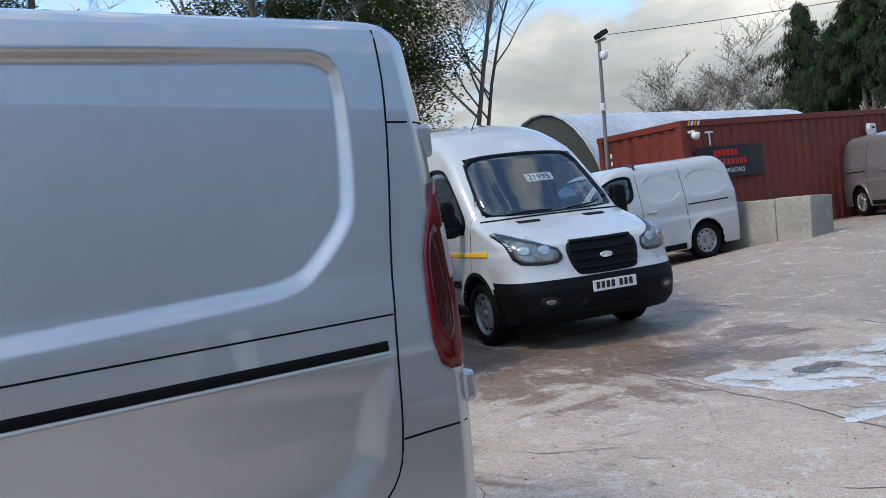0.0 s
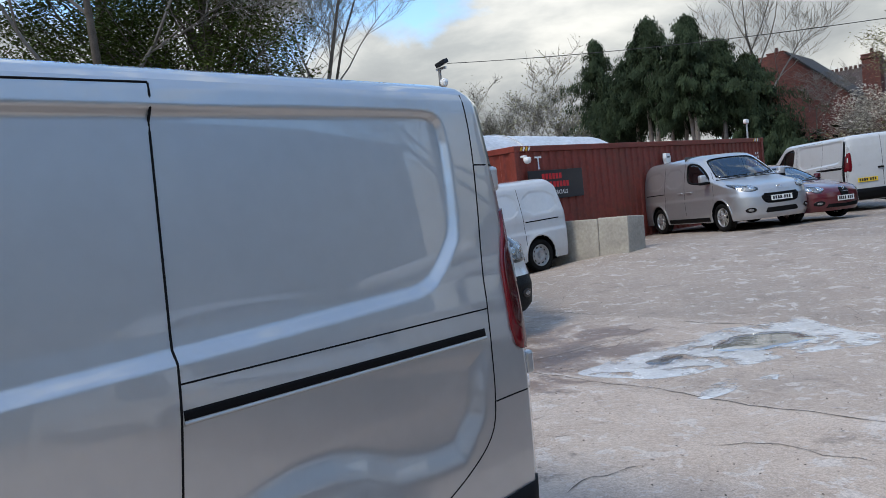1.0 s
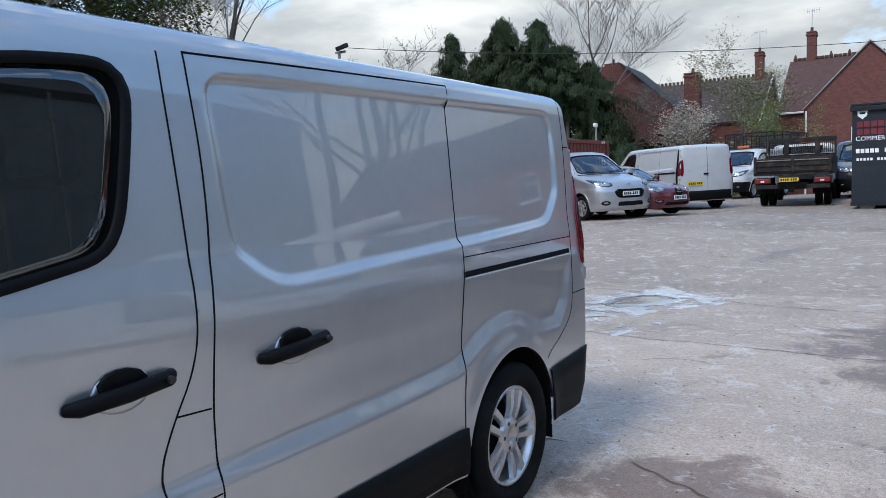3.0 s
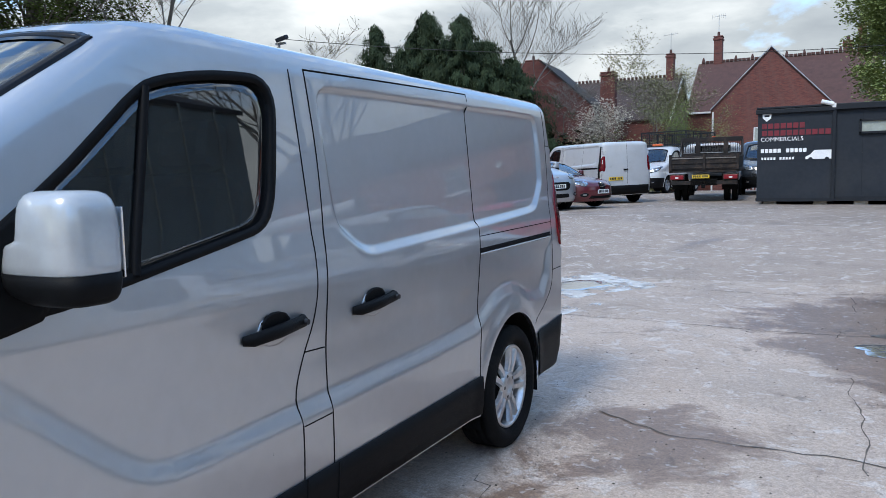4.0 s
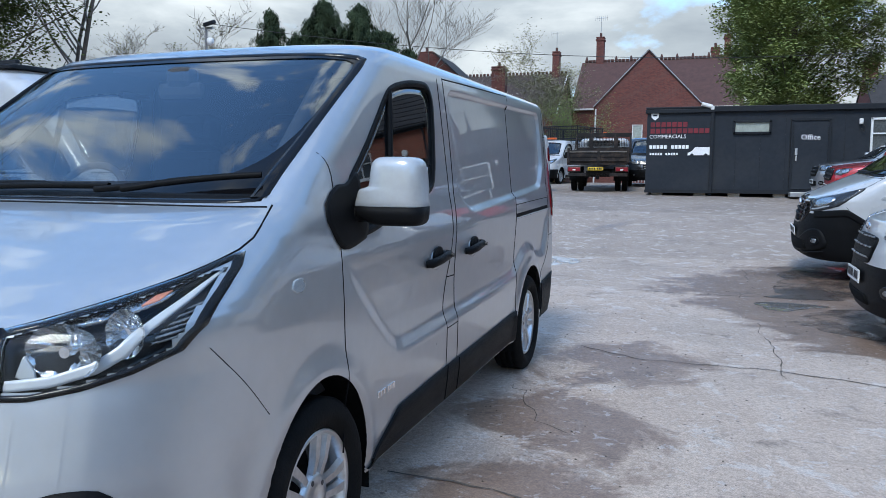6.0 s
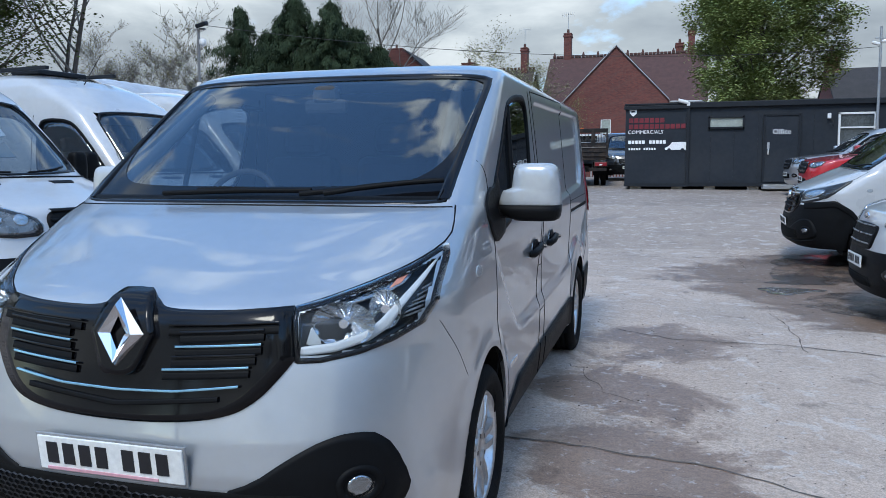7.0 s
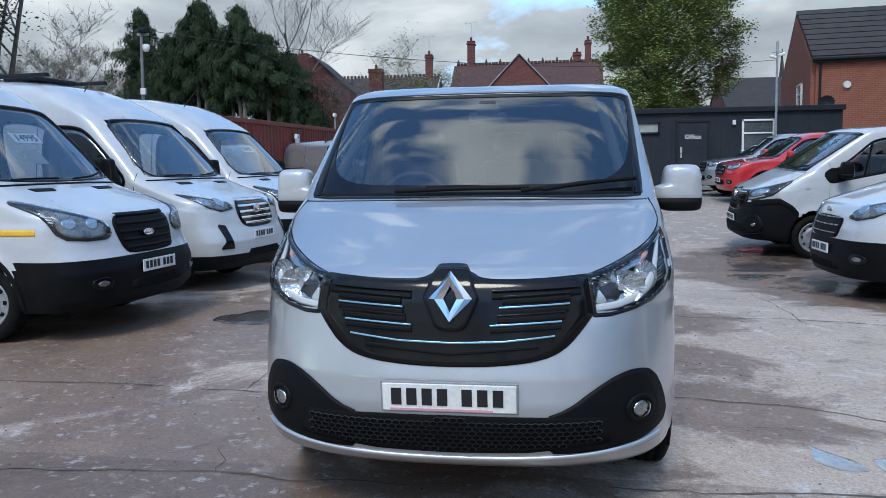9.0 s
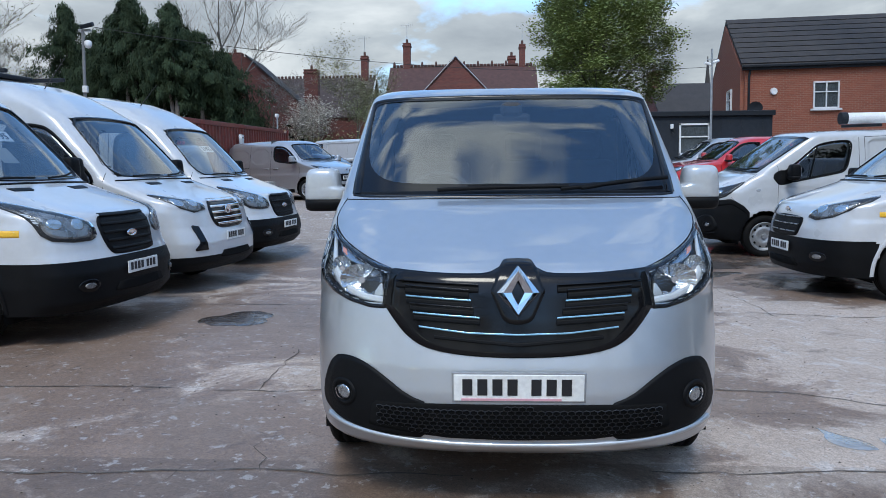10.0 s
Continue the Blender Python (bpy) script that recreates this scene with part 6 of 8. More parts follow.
    for k in s.get("vents", []):
        sh.patch("bonnet_vent", [(k - 0.13, cz - 0.055), (k + 0.13, cz - 0.055), (k + 0.15, cz - 0.030), (k - 0.15, cz - 0.030)], "front", M["plastic"], root, 0.004, soft=0)
    y0, y1, zf, dz = s["cab"]
    cab_inside(root, hw - 0.10, y0, y1, zf, dz, s.get("bulkhead", True))
    return sh


LARGE = dict(
    z0=0.27, top=2.50, crown=0.03, ymid=3.9,
    half=P((0.2, 0.95), (0.27, 0.955), (0.5, 1.0), (0.85, 1.015), (1.10, 1.01), (1.35, 0.98), (1.7, 0.935), (2.0, 0.885), (2.2, 0.85), (2.32, 0.81), (2.42, 0.74), (2.47, 0.66), (2.50, 0.52)),
    front=P((0.2, 0.06), (0.27, 0.03), (0.36, -0.06), (0.6, -0.06), (0.70, -0.02), (0.78, 0.02), (0.95, 0.07), (1.05, 0.11), (1.10, 0.18), (1.17, 0.38), (1.26, 0.66), (1.33, 0.86), (1.37, 0.93), (1.7, 1.28), (2.0, 1.60), (2.07, 1.69), (2.2, 1.92), (2.32, 2.16), (2.42, 2.45), (2.50, 2.95)),
    depth=P((0.27, 0.52), (0.9, 0.55), (1.1, 0.50), (1.35, 0.42), (1.7, 0.36), (2.1, 0.40), (2.5, 0.6)),
    power=P((0.27, 2.8), (1.0, 3.0), (1.4, 3.8), (2.0, 3.8), (2.5, 2.6)),
    rear=P((0.27, 5.50), (2.0, 5.50), (2.4, 5.42), (2.5, 5.30)), rdepth=P((0, 0.10), (3, 0.10)),
    axles=(1.02, 4.32), hub=0.345, wheel_r=0.345, arch=(0.40, 0.43),
    side_glass=[[(1.22, 1.33), (1.45, 1.58), (1.75, 1.84), (1.92, 1.93), (2.30, 1.95), (2.40, 1.90), (2.40, 1.42), (2.30, 1.34), (1.85, 1.29), (1.30, 1.26)]],
    screen=[(0.0, 2.045), (0.45, 2.035), (0.735, 2.005), (0.80, 1.72), (0.855, 1.405), (0.50, 1.385), (0.0, 1.38)],
    bonnet=(1.075, 1.345, 1.0, 0.90), doors=(1.12, 2.50, 3.85), gap_top=2.0,
    names=["front_wing", "front_door", "sliding_door", "side_panel"],
    head=[(0.475, 0.95), (0.50, 1.015), (0.62, 1.065), (0.79, 1.145), (0.925, 1.225), (0.962, 1.20), (0.955, 1.06), (0.935, 0.94), (0.88, 0.885), (0.72, 0.865), (0.54, 0.868), (0.485, 0.90)],
    grille=[(0.0, 1.075), (0.36, 1.068), (0.425, 1.02), (0.42, 0.90), (0.37, 0.755), (0.32, 0.725), (0.0, 0.715)], bars=5,
    bumper_line=([-1, 9], [0.70, 0.70]), bumper_end=0.635, fog=(0.70, 0.50),
    lower=[(0.0, 0.49), (0.36, 0.49), (0.42, 0.41), (0.0, 0.40)],
    plate_z=0.60, vents=(-0.42, 0.42), arch_black=True, sill=(0.42, 1.45, 3.90), rub=(0.62, 0.70, ((1.45, 3.90), (4.75, 5.35))),
    mirror=(0.95, 1.33, 1.40), mirror_size=(0.20, 0.15, 0.36), handles=((2.30, 1.12), (2.72, 1.12)), tail_z=1.2, tail_h=0.6, cab=(0.95, 2.55, 0.75, 1.35),
    panels=[[(2.62, 1.30), (2.62, 1.95), (3.75, 1.95), (3.75, 1.30)], [(3.95, 1.30), (3.95, 1.95), (5.30, 1.95), (5.30, 1.30)]], waist=1.02,
)


def up(z):
    return z if z < 1.4 else 1.4 + (z - 1.4) * 1.13


def raised(f):
    return lambda z: f(1.4 + (z - 1.4) / 1.13 if z > 1.4 else z)


for k in ("half", "front", "depth", "power", "rear"):
    LARGE[k] = raised(LARGE[k])
LARGE.update(top=up(2.50), gap_top=up(2.0), screen=[(a, up(b)) for a, b in LARGE["screen"]], side_glass=[[(a, up(b)) for a, b in g] for g in LARGE["side_glass"]], panels=[[(a, up(b)) for a, b in g] for g in LARGE["panels"]])
MAXUS = dict(LARGE,
    head=[(0.50, 0.985), (0.50, 1.06), (0.66, 1.10), (0.82, 1.15), (0.945, 1.185), (0.93, 1.10), (0.86, 1.02), (0.70, 0.96)],
    grille=[(0.0, 1.09), (0.36, 1.085), (0.43, 1.03), (0.43, 0.86), (0.34, 0.755), (0.0, 0.745)], bars=5, bar_mat="chrome", bar_h=0.026, grille_gloss=True, badge_z=0.975, badge_size=(0.07, 0.06),
    bumper_line=([-1, 9], [0.44, 0.44]), extra=[([(0.66, 0.52), (0.70, 0.80), (0.80, 0.82), (0.76, 0.62), (0.84, 0.52)], "gloss_black")],
    plate_z=0.66, arch_black=False, mirror_black=True, rub=None, sill=(0.40, 1.45, 3.9))
MAXUS.pop("fog")
CUSTOM = dict(
    z0=0.25, top=1.965, crown=0.03, ymid=3.3,
    half=P((0.2, 0.93), (0.25, 0.935), (0.5, 0.975), (0.85, 0.985), (1.1, 0.975), (1.3, 0.94), (1.6, 0.885), (1.8, 0.84), (1.88, 0.80), (1.93, 0.73), (1.965, 0.58)),
    front=P((0.2, 0.06), (0.25, 0.03), (0.36, -0.01), (0.55, -0.01), (0.75, 0.02), (0.90, 0.07), (1.0, 0.13), (1.03, 0.20), (1.10, 0.42), (1.18, 0.68), (1.25, 0.90), (1.29, 0.97), (1.6, 1.36), (1.85, 1.70), (1.93, 1.86), (1.965, 2.05)),
    depth=P((0.25, 0.55), (0.9, 0.62), (1.1, 0.52), (1.3, 0.40), (1.6, 0.36), (1.96, 0.36)),
    power=P((0.25, 2.7), (1.0, 2.8), (1.3, 3.6), (1.96, 3.6)),
    rear=P((0.25, 4.95), (1.4, 4.95), (1.8, 4.90), (1.965, 4.74)), rdepth=P((0, 0.10), (3, 0.10)),
    axles=(0.98, 3.91), hub=0.335, wheel_r=0.335, arch=(0.385, 0.42),
    side_glass=[[(1.22, 1.245), (1.45, 1.47), (1.72, 1.68), (1.95, 1.76), (2.28, 1.775), (2.36, 1.72), (2.33, 1.36), (2.22, 1.28), (1.75, 1.22), (1.35, 1.185)]],
    screen=[(0.0, 1.855), (0.42, 1.845), (0.665, 1.80), (0.73, 1.58), (0.805, 1.315), (0.45, 1.30), (0.0, 1.295)],
    bonnet=(1.01, 1.258, 1.05, 0.86), doors=(1.14, 2.46, 3.62), gap_top=1.84, names=["front_wing", "front_door", "sliding_door", "side_panel"],
    head=[(0.50, 0.87), (0.49, 0.93), (0.60, 0.99), (0.74, 1.05), (0.90, 1.12), (0.925, 1.06), (0.90, 0.97), (0.80, 0.89), (0.62, 0.85)],
    grille=[(0.0, 0.885), (0.36, 0.875), (0.42, 0.84), (0.38, 0.68), (0.32, 0.65), (0.0, 0.645)], bars=3, bar_mat="lamp_grey", bar_h=0.012, badge_z=0.945,
    bumper_line=([-1, 9], [0.64, 0.64]), bumper_end=0.61, fog=(0.72, 0.46), lower=[(0.0, 0.40), (0.36, 0.40), (0.42, 0.32), (0.0, 0.31)],
    plate_z=0.53, arch_black=False, sill=(0.40, 1.42, 3.50), mirror=(0.89, 1.30, 1.27), mirror_size=(0.19, 0.14, 0.24), handles=((2.24, 1.02), (2.66, 1.02)),
    tail_z=1.15, tail_h=0.55, cab=(0.92, 2.48, 0.65, 1.25), stripe=(0.90, 0.955, 0.62, 4.80),
    panels=[[(2.56, 1.20), (2.56, 1.74), (3.54, 1.74), (3.54, 1.20)], [(3.72, 1.20), (3.72, 1.74), (4.75, 1.74), (4.75, 1.20)]], waist=0.86, track=(3.66, 4.70, 1.08),
)
CONNECT = dict(
    z0=0.22, top=1.80, crown=0.03, ymid=2.9, dz=0.025, ns=90,
    half=P((0.2, 0.86), (0.4, 0.90), (0.75, 0.915), (1.0, 0.905), (1.15, 0.88), (1.45, 0.82), (1.65, 0.775), (1.73, 0.73), (1.77, 0.67), (1.80, 0.54)),
    front=P((0.2, 0.06), (0.3, 0.0), (0.5, -0.01), (0.7, 0.01), (0.85, 0.06), (0.93, 0.12), (0.96, 0.20), (1.03, 0.46), (1.10, 0.76), (1.15, 0.95), (1.18, 1.02), (1.45, 1.36), (1.68, 1.68), (1.76, 1.84), (1.80, 2.0)),
    depth=P((0.2, 0.55), (0.9, 0.60), (1.05, 0.50), (1.2, 0.38), (1.8, 0.34)), power=P((0.2, 2.6), (1.0, 2.8), (1.2, 3.6), (1.8, 3.6)),
    rear=P((0.2, 4.36), (1.1, 4.38), (1.6, 4.30), (1.8, 4.12)), rdepth=P((0, 0.12), (3, 0.12)),
    axles=(0.88, 3.54), hub=0.315, wheel_r=0.315, arch=(0.365, 0.39),
    side_glass=[[(1.24, 1.17), (1.45, 1.37), (1.68, 1.54), (1.88, 1.61), (2.14, 1.62), (2.20, 1.57), (2.18, 1.26), (2.08, 1.18), (1.7, 1.13), (1.34, 1.105)]],
    screen=[(0.0, 1.70), (0.40, 1.69), (0.615, 1.65), (0.68, 1.45), (0.755, 1.21), (0.42, 1.195), (0.0, 1.19)],
    bonnet=(0.945, 1.158, 1.1, 0.80), doors=(1.12, 2.30, 3.20), gap_top=1.66, names=["front_wing", "front_door", "sliding_door", "side_panel"],
    head=[(0.48, 0.84), (0.47, 0.90), (0.58, 0.93), (0.72, 0.98), (0.85, 1.03), (0.865, 0.98), (0.84, 0.90), (0.74, 0.84), (0.60, 0.815)],
    grille=[(0.0, 0.74), (0.40, 0.735), (0.47, 0.69), (0.40, 0.56), (0.30, 0.53), (0.0, 0.525)], bars=4, badge_z=0.875, badge_size=(0.06, 0.027),
    fog=(0.68, 0.42), lower=[(0.0, 0.44), (0.36, 0.44), (0.40, 0.34), (0.0, 0.33)], plate_z=0.635, sill=(0.34, 1.35, 3.1),
    mirror=(0.84, 1.26, 1.20), mirror_size=(0.18, 0.13, 0.20), mirror_black=False, handles=((2.08, 0.96), (2.48, 0.96)), handle_black=False, tail_z=1.1, tail_h=0.5, cab=(0.95, 2.35, 0.55, 1.12),
    panels=[[(2.40, 1.10), (2.40, 1.58), (3.14, 1.58), (3.14, 1.10)], [(3.28, 1.10), (3.28, 1.58), (4.10, 1.55), (4.16, 1.12)]], waist=0.80, track=(3.24, 4.1, 0.98),
)
HATCH = dict(
    z0=0.20, top=1.40, crown=0.03, ymid=2.6, dz=0.022, ns=90,
    half=P((0.2, 0.80), (0.4, 0.85), (0.65, 0.86), (0.85, 0.83), (0.92, 0.80), (1.1, 0.72), (1.28, 0.64), (1.34, 0.60), (1.40, 0.46)),
    front=P((0.2, 0.06), (0.3, 0.01), (0.5, 0.0), (0.62, 0.02), (0.70, 0.08), (0.76, 0.22), (0.84, 0.58), (0.90, 0.92), (0.93, 1.08), (1.1, 1.34), (1.28, 1.66), (1.35, 1.86), (1.40, 2.1)),
    depth=P((0.2, 0.60), (0.7, 0.70), (0.85, 0.50), (0.95, 0.36), (1.4, 0.32)), power=P((0.2, 2.4), (0.8, 2.5), (0.95, 3.4), (1.4, 3.4)),
    rear=P((0.2, 3.98), (0.6, 4.05), (0.9, 3.98), (1.0, 3.84), (1.25, 3.52), (1.40, 3.15)), rdepth=P((0, 0.25), (3, 0.25)),
    axles=(0.82, 3.33), hub=0.31, wheel_r=0.31, arch=(0.35, 0.37),
    side_glass=[[(1.35, 0.98), (1.62, 1.17), (1.88, 1.27), (2.40, 1.29), (2.95, 1.23), (3.20, 1.10), (2.9, 1.02), (2.2, 0.97)]],
    screen=[(0.0, 1.30), (0.36, 1.29), (0.52, 1.26), (0.60, 1.10), (0.69, 0.955), (0.40, 0.945), (0.0, 0.94)],
    bonnet=(0.745, 0.915, 1.1, 0.70), doors=(1.22, 2.55), gap_top=0.95, names=["front_wing", "front_door", "side_panel"],
    head=[(0.52, 0.66), (0.53, 0.74), (0.62, 0.79), (0.71, 0.77), (0.735, 0.69), (0.68, 0.62), (0.58, 0.61)],
    grille=[(0.0, 0.72), (0.10, 0.70), (0.15, 0.62), (0.06, 0.42), (0.0, 0.36)], bars=4, bar_mat="chrome", bar_h=0.008, badge_z=0.69, badge_size=(0.04, 0.04),
    lower=[(0.0, 0.34), (0.45, 0.36), (0.50, 0.28), (0.0, 0.27)], fog=(0.62, 0.38), plate_z=0.46, mirror=(0.76, 1.42, 1.0), mirror_size=(0.16, 0.10, 0.13), mirror_black=False,
    tail_z=0.85, tail_h=0.2, cab=(0.95, 2.6, 0.32, 0.92), bulkhead=False, tint=True,
)
PICKUP = dict(
    z0=0.34, top=1.80, crown=0.02, ymid=2.5, dz=0.026, ns=110,
    half=P((0.3, 0.88), (0.5, 0.92), (0.9, 0.93), (1.1, 0.91), (1.2, 0.86), (1.5, 0.76), (1.68, 0.70), (1.75, 0.64), (1.80, 0.50)),
    front=P((0.3, 0.06), (0.45, 0.0), (0.8, 0.0), (0.98, 0.06), (1.04, 0.16), (1.10, 0.55), (1.15, 1.0), (1.18, 1.12), (1.45, 1.52), (1.68, 1.88), (1.75, 2.02), (1.80, 2.2)),
    depth=P((0.3, 0.50), (1.0, 0.55), (1.15, 0.40), (1.8, 0.34)), power=P((0.3, 2.8), (1.1, 3.2), (1.8, 3.6)),
    rear=P((0.3, 5.2), (1.12, 5.2), (1.16, 3.55), (1.5, 3.45), (1.8, 3.2)), rdepth=P((0, 0.12), (3, 0.12)),
    axles=(0.95, 4.05), hub=0.38, wheel_r=0.38, arch=(0.44, 0.46),
    side_glass=[[(1.42, 1.20), (1.70, 1.45), (1.98, 1.64), (2.40, 1.66), (2.40, 1.21)], [(2.50, 1.21), (2.50, 1.66), (3.15, 1.63), (3.35, 1.24)]],
    screen=[(0.0, 1.695), (0.40, 1.69), (0.60, 1.65), (0.68, 1.40), (0.76, 1.21), (0.42, 1.195), (0.0, 1.19)],
    bonnet=(1.03, 1.155, 1.15, 0.80), doors=(1.34, 2.45, 3.45), gap_top=1.14, names=["front_wing", "front_door", "rear_door", "load_bed"],
    head=[(0.52, 0.90), (0.52, 0.98), (0.70, 1.03), (0.86, 1.04), (0.87, 0.95), (0.76, 0.88)],
    grille=[(0.0, 1.0), (0.46, 0.99), (0.46, 0.80), (0.36, 0.74), (0.0, 0.73)], bars=3, bar_mat="chrome", bar_h=0.035, badge=False,
    fog=(0.70, 0.58), lower=[(0.0, 0.62), (0.44, 0.62), (0.46, 0.50), (0.0, 0.48)], plate_z=0.60, mirror=(0.85, 1.48, 1.26), mirror_size=(0.20, 0.14, 0.18), mirror_black=False,
    tail_z=1.0, tail_h=0.25, cab=(1.05, 3.4, 0.65, 1.14), bulkhead=False, tint=True, arch_black=True,
)


def ground_pose(x, y, heading, z=None):
    """Stands a vehicle's front middle at (x, y), facing the heading (degrees from +x), square on the ground."""
    h = radians(heading)
    fx, fy = math.cos(h), math.sin(h)
    c = Vector((x - 2.4 * fx, y - 2.4 * fy))
    def g(dx, dy):
        return ground_z(c.x + dx, c.y + dy)
    n = Vector((-(g(1, 0) - g(-1, 0)) / 2, -(g(0, 1) - g(0, -1)) / 2, 1)).normalized()
    f = Vector((fx, fy, 0))
    f = (f - n * f.dot(n)).normalized()
    b = -f
    r = b.cross(n)
    m = Matrix((r, b, n)).transposed().to_4x4()
    zc = g(0, 0) if z is None else z
    p = Vector((c.x, c.y, zc)) + f * 2.4
    return Matrix.Translation(p) @ m

# ---- buildings and fixed structures ----
def corrugated(name, w, h, material, parent, m, pitch=0.28, depth=0.036):
    """A sheet wall in its own plane (x along, z up), ribs proud to -y."""
    n = int(w / pitch)
    p = w / n
    xs, ys = [], []
    for k in range(n):
        xs += [k * p, k * p + 0.30 * p, k * p + 0.42 * p, k * p + 0.88 * p]
        ys += [0, 0, depth, depth]
    xs.append(w), ys.append(0)
    vs = [tuple(m @ Vector((x, y, z))) for z in (0, h) for x, y in zip(xs, ys)]
    k = len(xs)
    return mk(name, vs, [(i, i + 1, k + i + 1, k + i) for i in range(k - 1)], material, parent, smooth=False)


def container():
    L, W, H = 12.6, 2.44, 2.60
    root = thing("shipping_container", pose(-8.22, 15.72, 0.93, 0, 0, 90) @ pose(0, 0, 0, 0, -3.2, 0), "rust-red corrugated steel shipping container on sloping concrete", "container")
    mt = M["container"]
    # local: x along the yard side (away), y into the container
    corrugated("side_wall", L - 0.3, H - 0.30, mt, root, pose(0.15, 0.03, 0.16))
    corrugated("side_wall", L - 0.3, H - 0.30, mt, root, pose(L - 0.15, W - 0.03, 0.16, 0, 0, 180))
    corrugated("end_wall", W - 0.3, H - 0.30, mt, root, pose(0.03, W - 0.15, 0.16, 0, 0, -90))
    corrugated("end_wall", W - 0.3, H - 0.30, mt, root, pose(L - 0.03, 0.15, 0.16, 0, 0, 90))
    for x in (0.07, L - 0.07):
        for y in (0.07, W - 0.07):
            box("corner_post", (x, y, H / 2), (0.15, 0.15, H - 0.26), mt, root, 0.01)
            for z in (0.07, H - 0.07):
                box("corner_casting", (x, y, z), (0.18, 0.18, 0.13), mt, root, 0.015)
    for z in (0.09, H - 0.07):
        for y in (0.05, W - 0.05):
            box("rail", (L / 2, y, z), (L - 0.3, 0.09, 0.13), mt, root, 0.01)
        for x in (0.05, L - 0.05):
            box("rail", (x, W / 2, z), (0.09, W - 0.3, 0.13), mt, root, 0.01)
    box("roof_panel", (L / 2, W / 2, H - 0.04), (L - 0.2, W - 0.2, 0.03), mt, root)
    for x0 in (0.25, 11.95):
        for k in range(4):
            box("hazard_mark", (x0 + 0.09 * k, 0.004, H - 0.07), (0.045, 0.006, 0.10), M["sign_white" if k % 2 else "stripe"], root, rot=Euler((0, radians(35), 0)).to_matrix())
    for k in range(9):
        box("marking_bar", (0.035 + 0.0, W - 0.35, 2.15 - 0.17 * k), (0.012, 0.05, 0.10), M["sign_white"], root)
    for x, z in ((12.20, 1.9), (12.05, 1.9)):
        for k in range(5):
            box("marking_bar", (x, 0.026, z + 0.2 - 0.12 * k), (0.05, 0.008, 0.07), M["sign_white"], root)
    return root


cont = container()


def text_mesh(name, words, size, material, parent, m, extrude=0.002):
    cu = bpy.data.curves.new(name, "FONT")
    cu.body, cu.size, cu.extrude, cu.resolution_u = words, size, extrude, 2
    tmp = bpy.data.objects.new(name, cu)
    scene.collection.objects.link(tmp)
    dg = bpy.context.evaluated_depsgraph_get()
    me = bpy.data.meshes.new_from_object(tmp.evaluated_get(dg))
    bpy.data.objects.remove(tmp)
    me.materials.clear()
    me.materials.append(material)
    me.transform(m)
    ob = new(name, me)
    ob.parent = parent
    return ob


for letter, z in (("T", 2.06), ("T", 0.98), ("O", 0.62)):
    text_mesh("marking_letter", letter, 0.42, M["sign_white"], cont, pose(0.66, -0.006, z, 90, 0, 0))
CM = cont.matrix_basis
sg = thing("business_sign", CM @ pose(0.36, -0.02, 1.34), "black rectangular sign board with red and white lettering on container", "sign")
box("board", (1.0, 0, 0.36), (2.0, 0.02, 0.66), M["sign_black"], sg, 0.004)
for z, w, x in ((0.545, 0.78, 0.88), (0.36, 1.02, 1.0)):
    for k in range(int(w / 0.125)):
        box("red_lettering", (0.46 + 0.055 + 0.125 * k, -0.013, z), (0.09, 0.006, 0.13), M["sign_red"], sg)
text_mesh("lettering", "COMMERCIALS", 0.135, M["sign_white"], sg, pose(0.46, -0.013, 0.13, 90, 0, 0))

ab = thing("alarm_box", CM @ pose(6.25, -0.03, 2.10), "white wedge-shaped alarm box on container wall", "alarm")
v = [(-0.12, 0, 0.16), (0.12, 0, 0.16), (0.15, 0, 0.02), (0.09, 0, -0.17), (-0.09, 0, -0.17), (-0.15, 0, 0.02)]
vv = v + [(a * 0.86, -0.09, b * 0.88) for a, _, b in v]
mk("case", vv, [(i, (i + 1) % 6, 6 + (i + 1) % 6, 6 + i) for i in range(6)] + [(6, 7, 8, 9, 10, 11)], M["white_upvc"], ab, smooth=False)
box("lettering_bar", (0, -0.093, 0.05), (0.13, 0.004, 0.04), M["plate_k"], ab)
fl = thing("dome_camera", CM @ pose(0.20, -0.02, 2.30), "white dome security camera on container corner", "camera")
box("bracket", (0, -0.06, 0.05), (0.07, 0.14, 0.05), M["white_upvc"], fl, 0.01)
v, f = lathe([(0.0, -0.10), (0.06, -0.08), (0.085, -0.03), (0.085, 0.03), (0.05, 0.05), (0, 0.055)], 18)
mk("dome", [(y, z - 0.16, x - 0.02) for x, y, z in v], f, M["white_upvc"], fl)

for k, (x0, x1) in enumerate(((-7.75, -6.11), (-6.10, -5.43))):
    b = box("concrete_block", ((x0 + x1) / 2, 15.76, 1.36 + 0.012 * k), (x1 - x0, 0.6, 0.90), M["concrete_block"], None, 0.02)
    tagged(b, "weathered grey concrete retaining block beside container", "block", "concrete retaining blocks")

# polytunnel behind the container
pt = thing("polytunnel", pose(-17.8, 19.5, 1.05, 2.0, 0, 0), "arched polytunnel with milky sheet and dark end behind container", "polytunnel")
R, Lt, TH = 3.3, 12.0, 1.30
vs, fs = [], []
na, nl = 20, 40
for j in range(nl + 1):
    r = R + 0.05 * math.sin(j * math.pi / 1.0) - 0.06 * (j % 2)
    for i in range(na + 1):
        a = math.pi * i / na
        vs.append((r * math.cos(a), Lt * j / nl, TH * r * math.sin(a)))
for j in range(nl):
    for i in range(na):
        k = j * (na + 1) + i
        fs.append((k, k + 1, k + na + 2, k + na + 1))
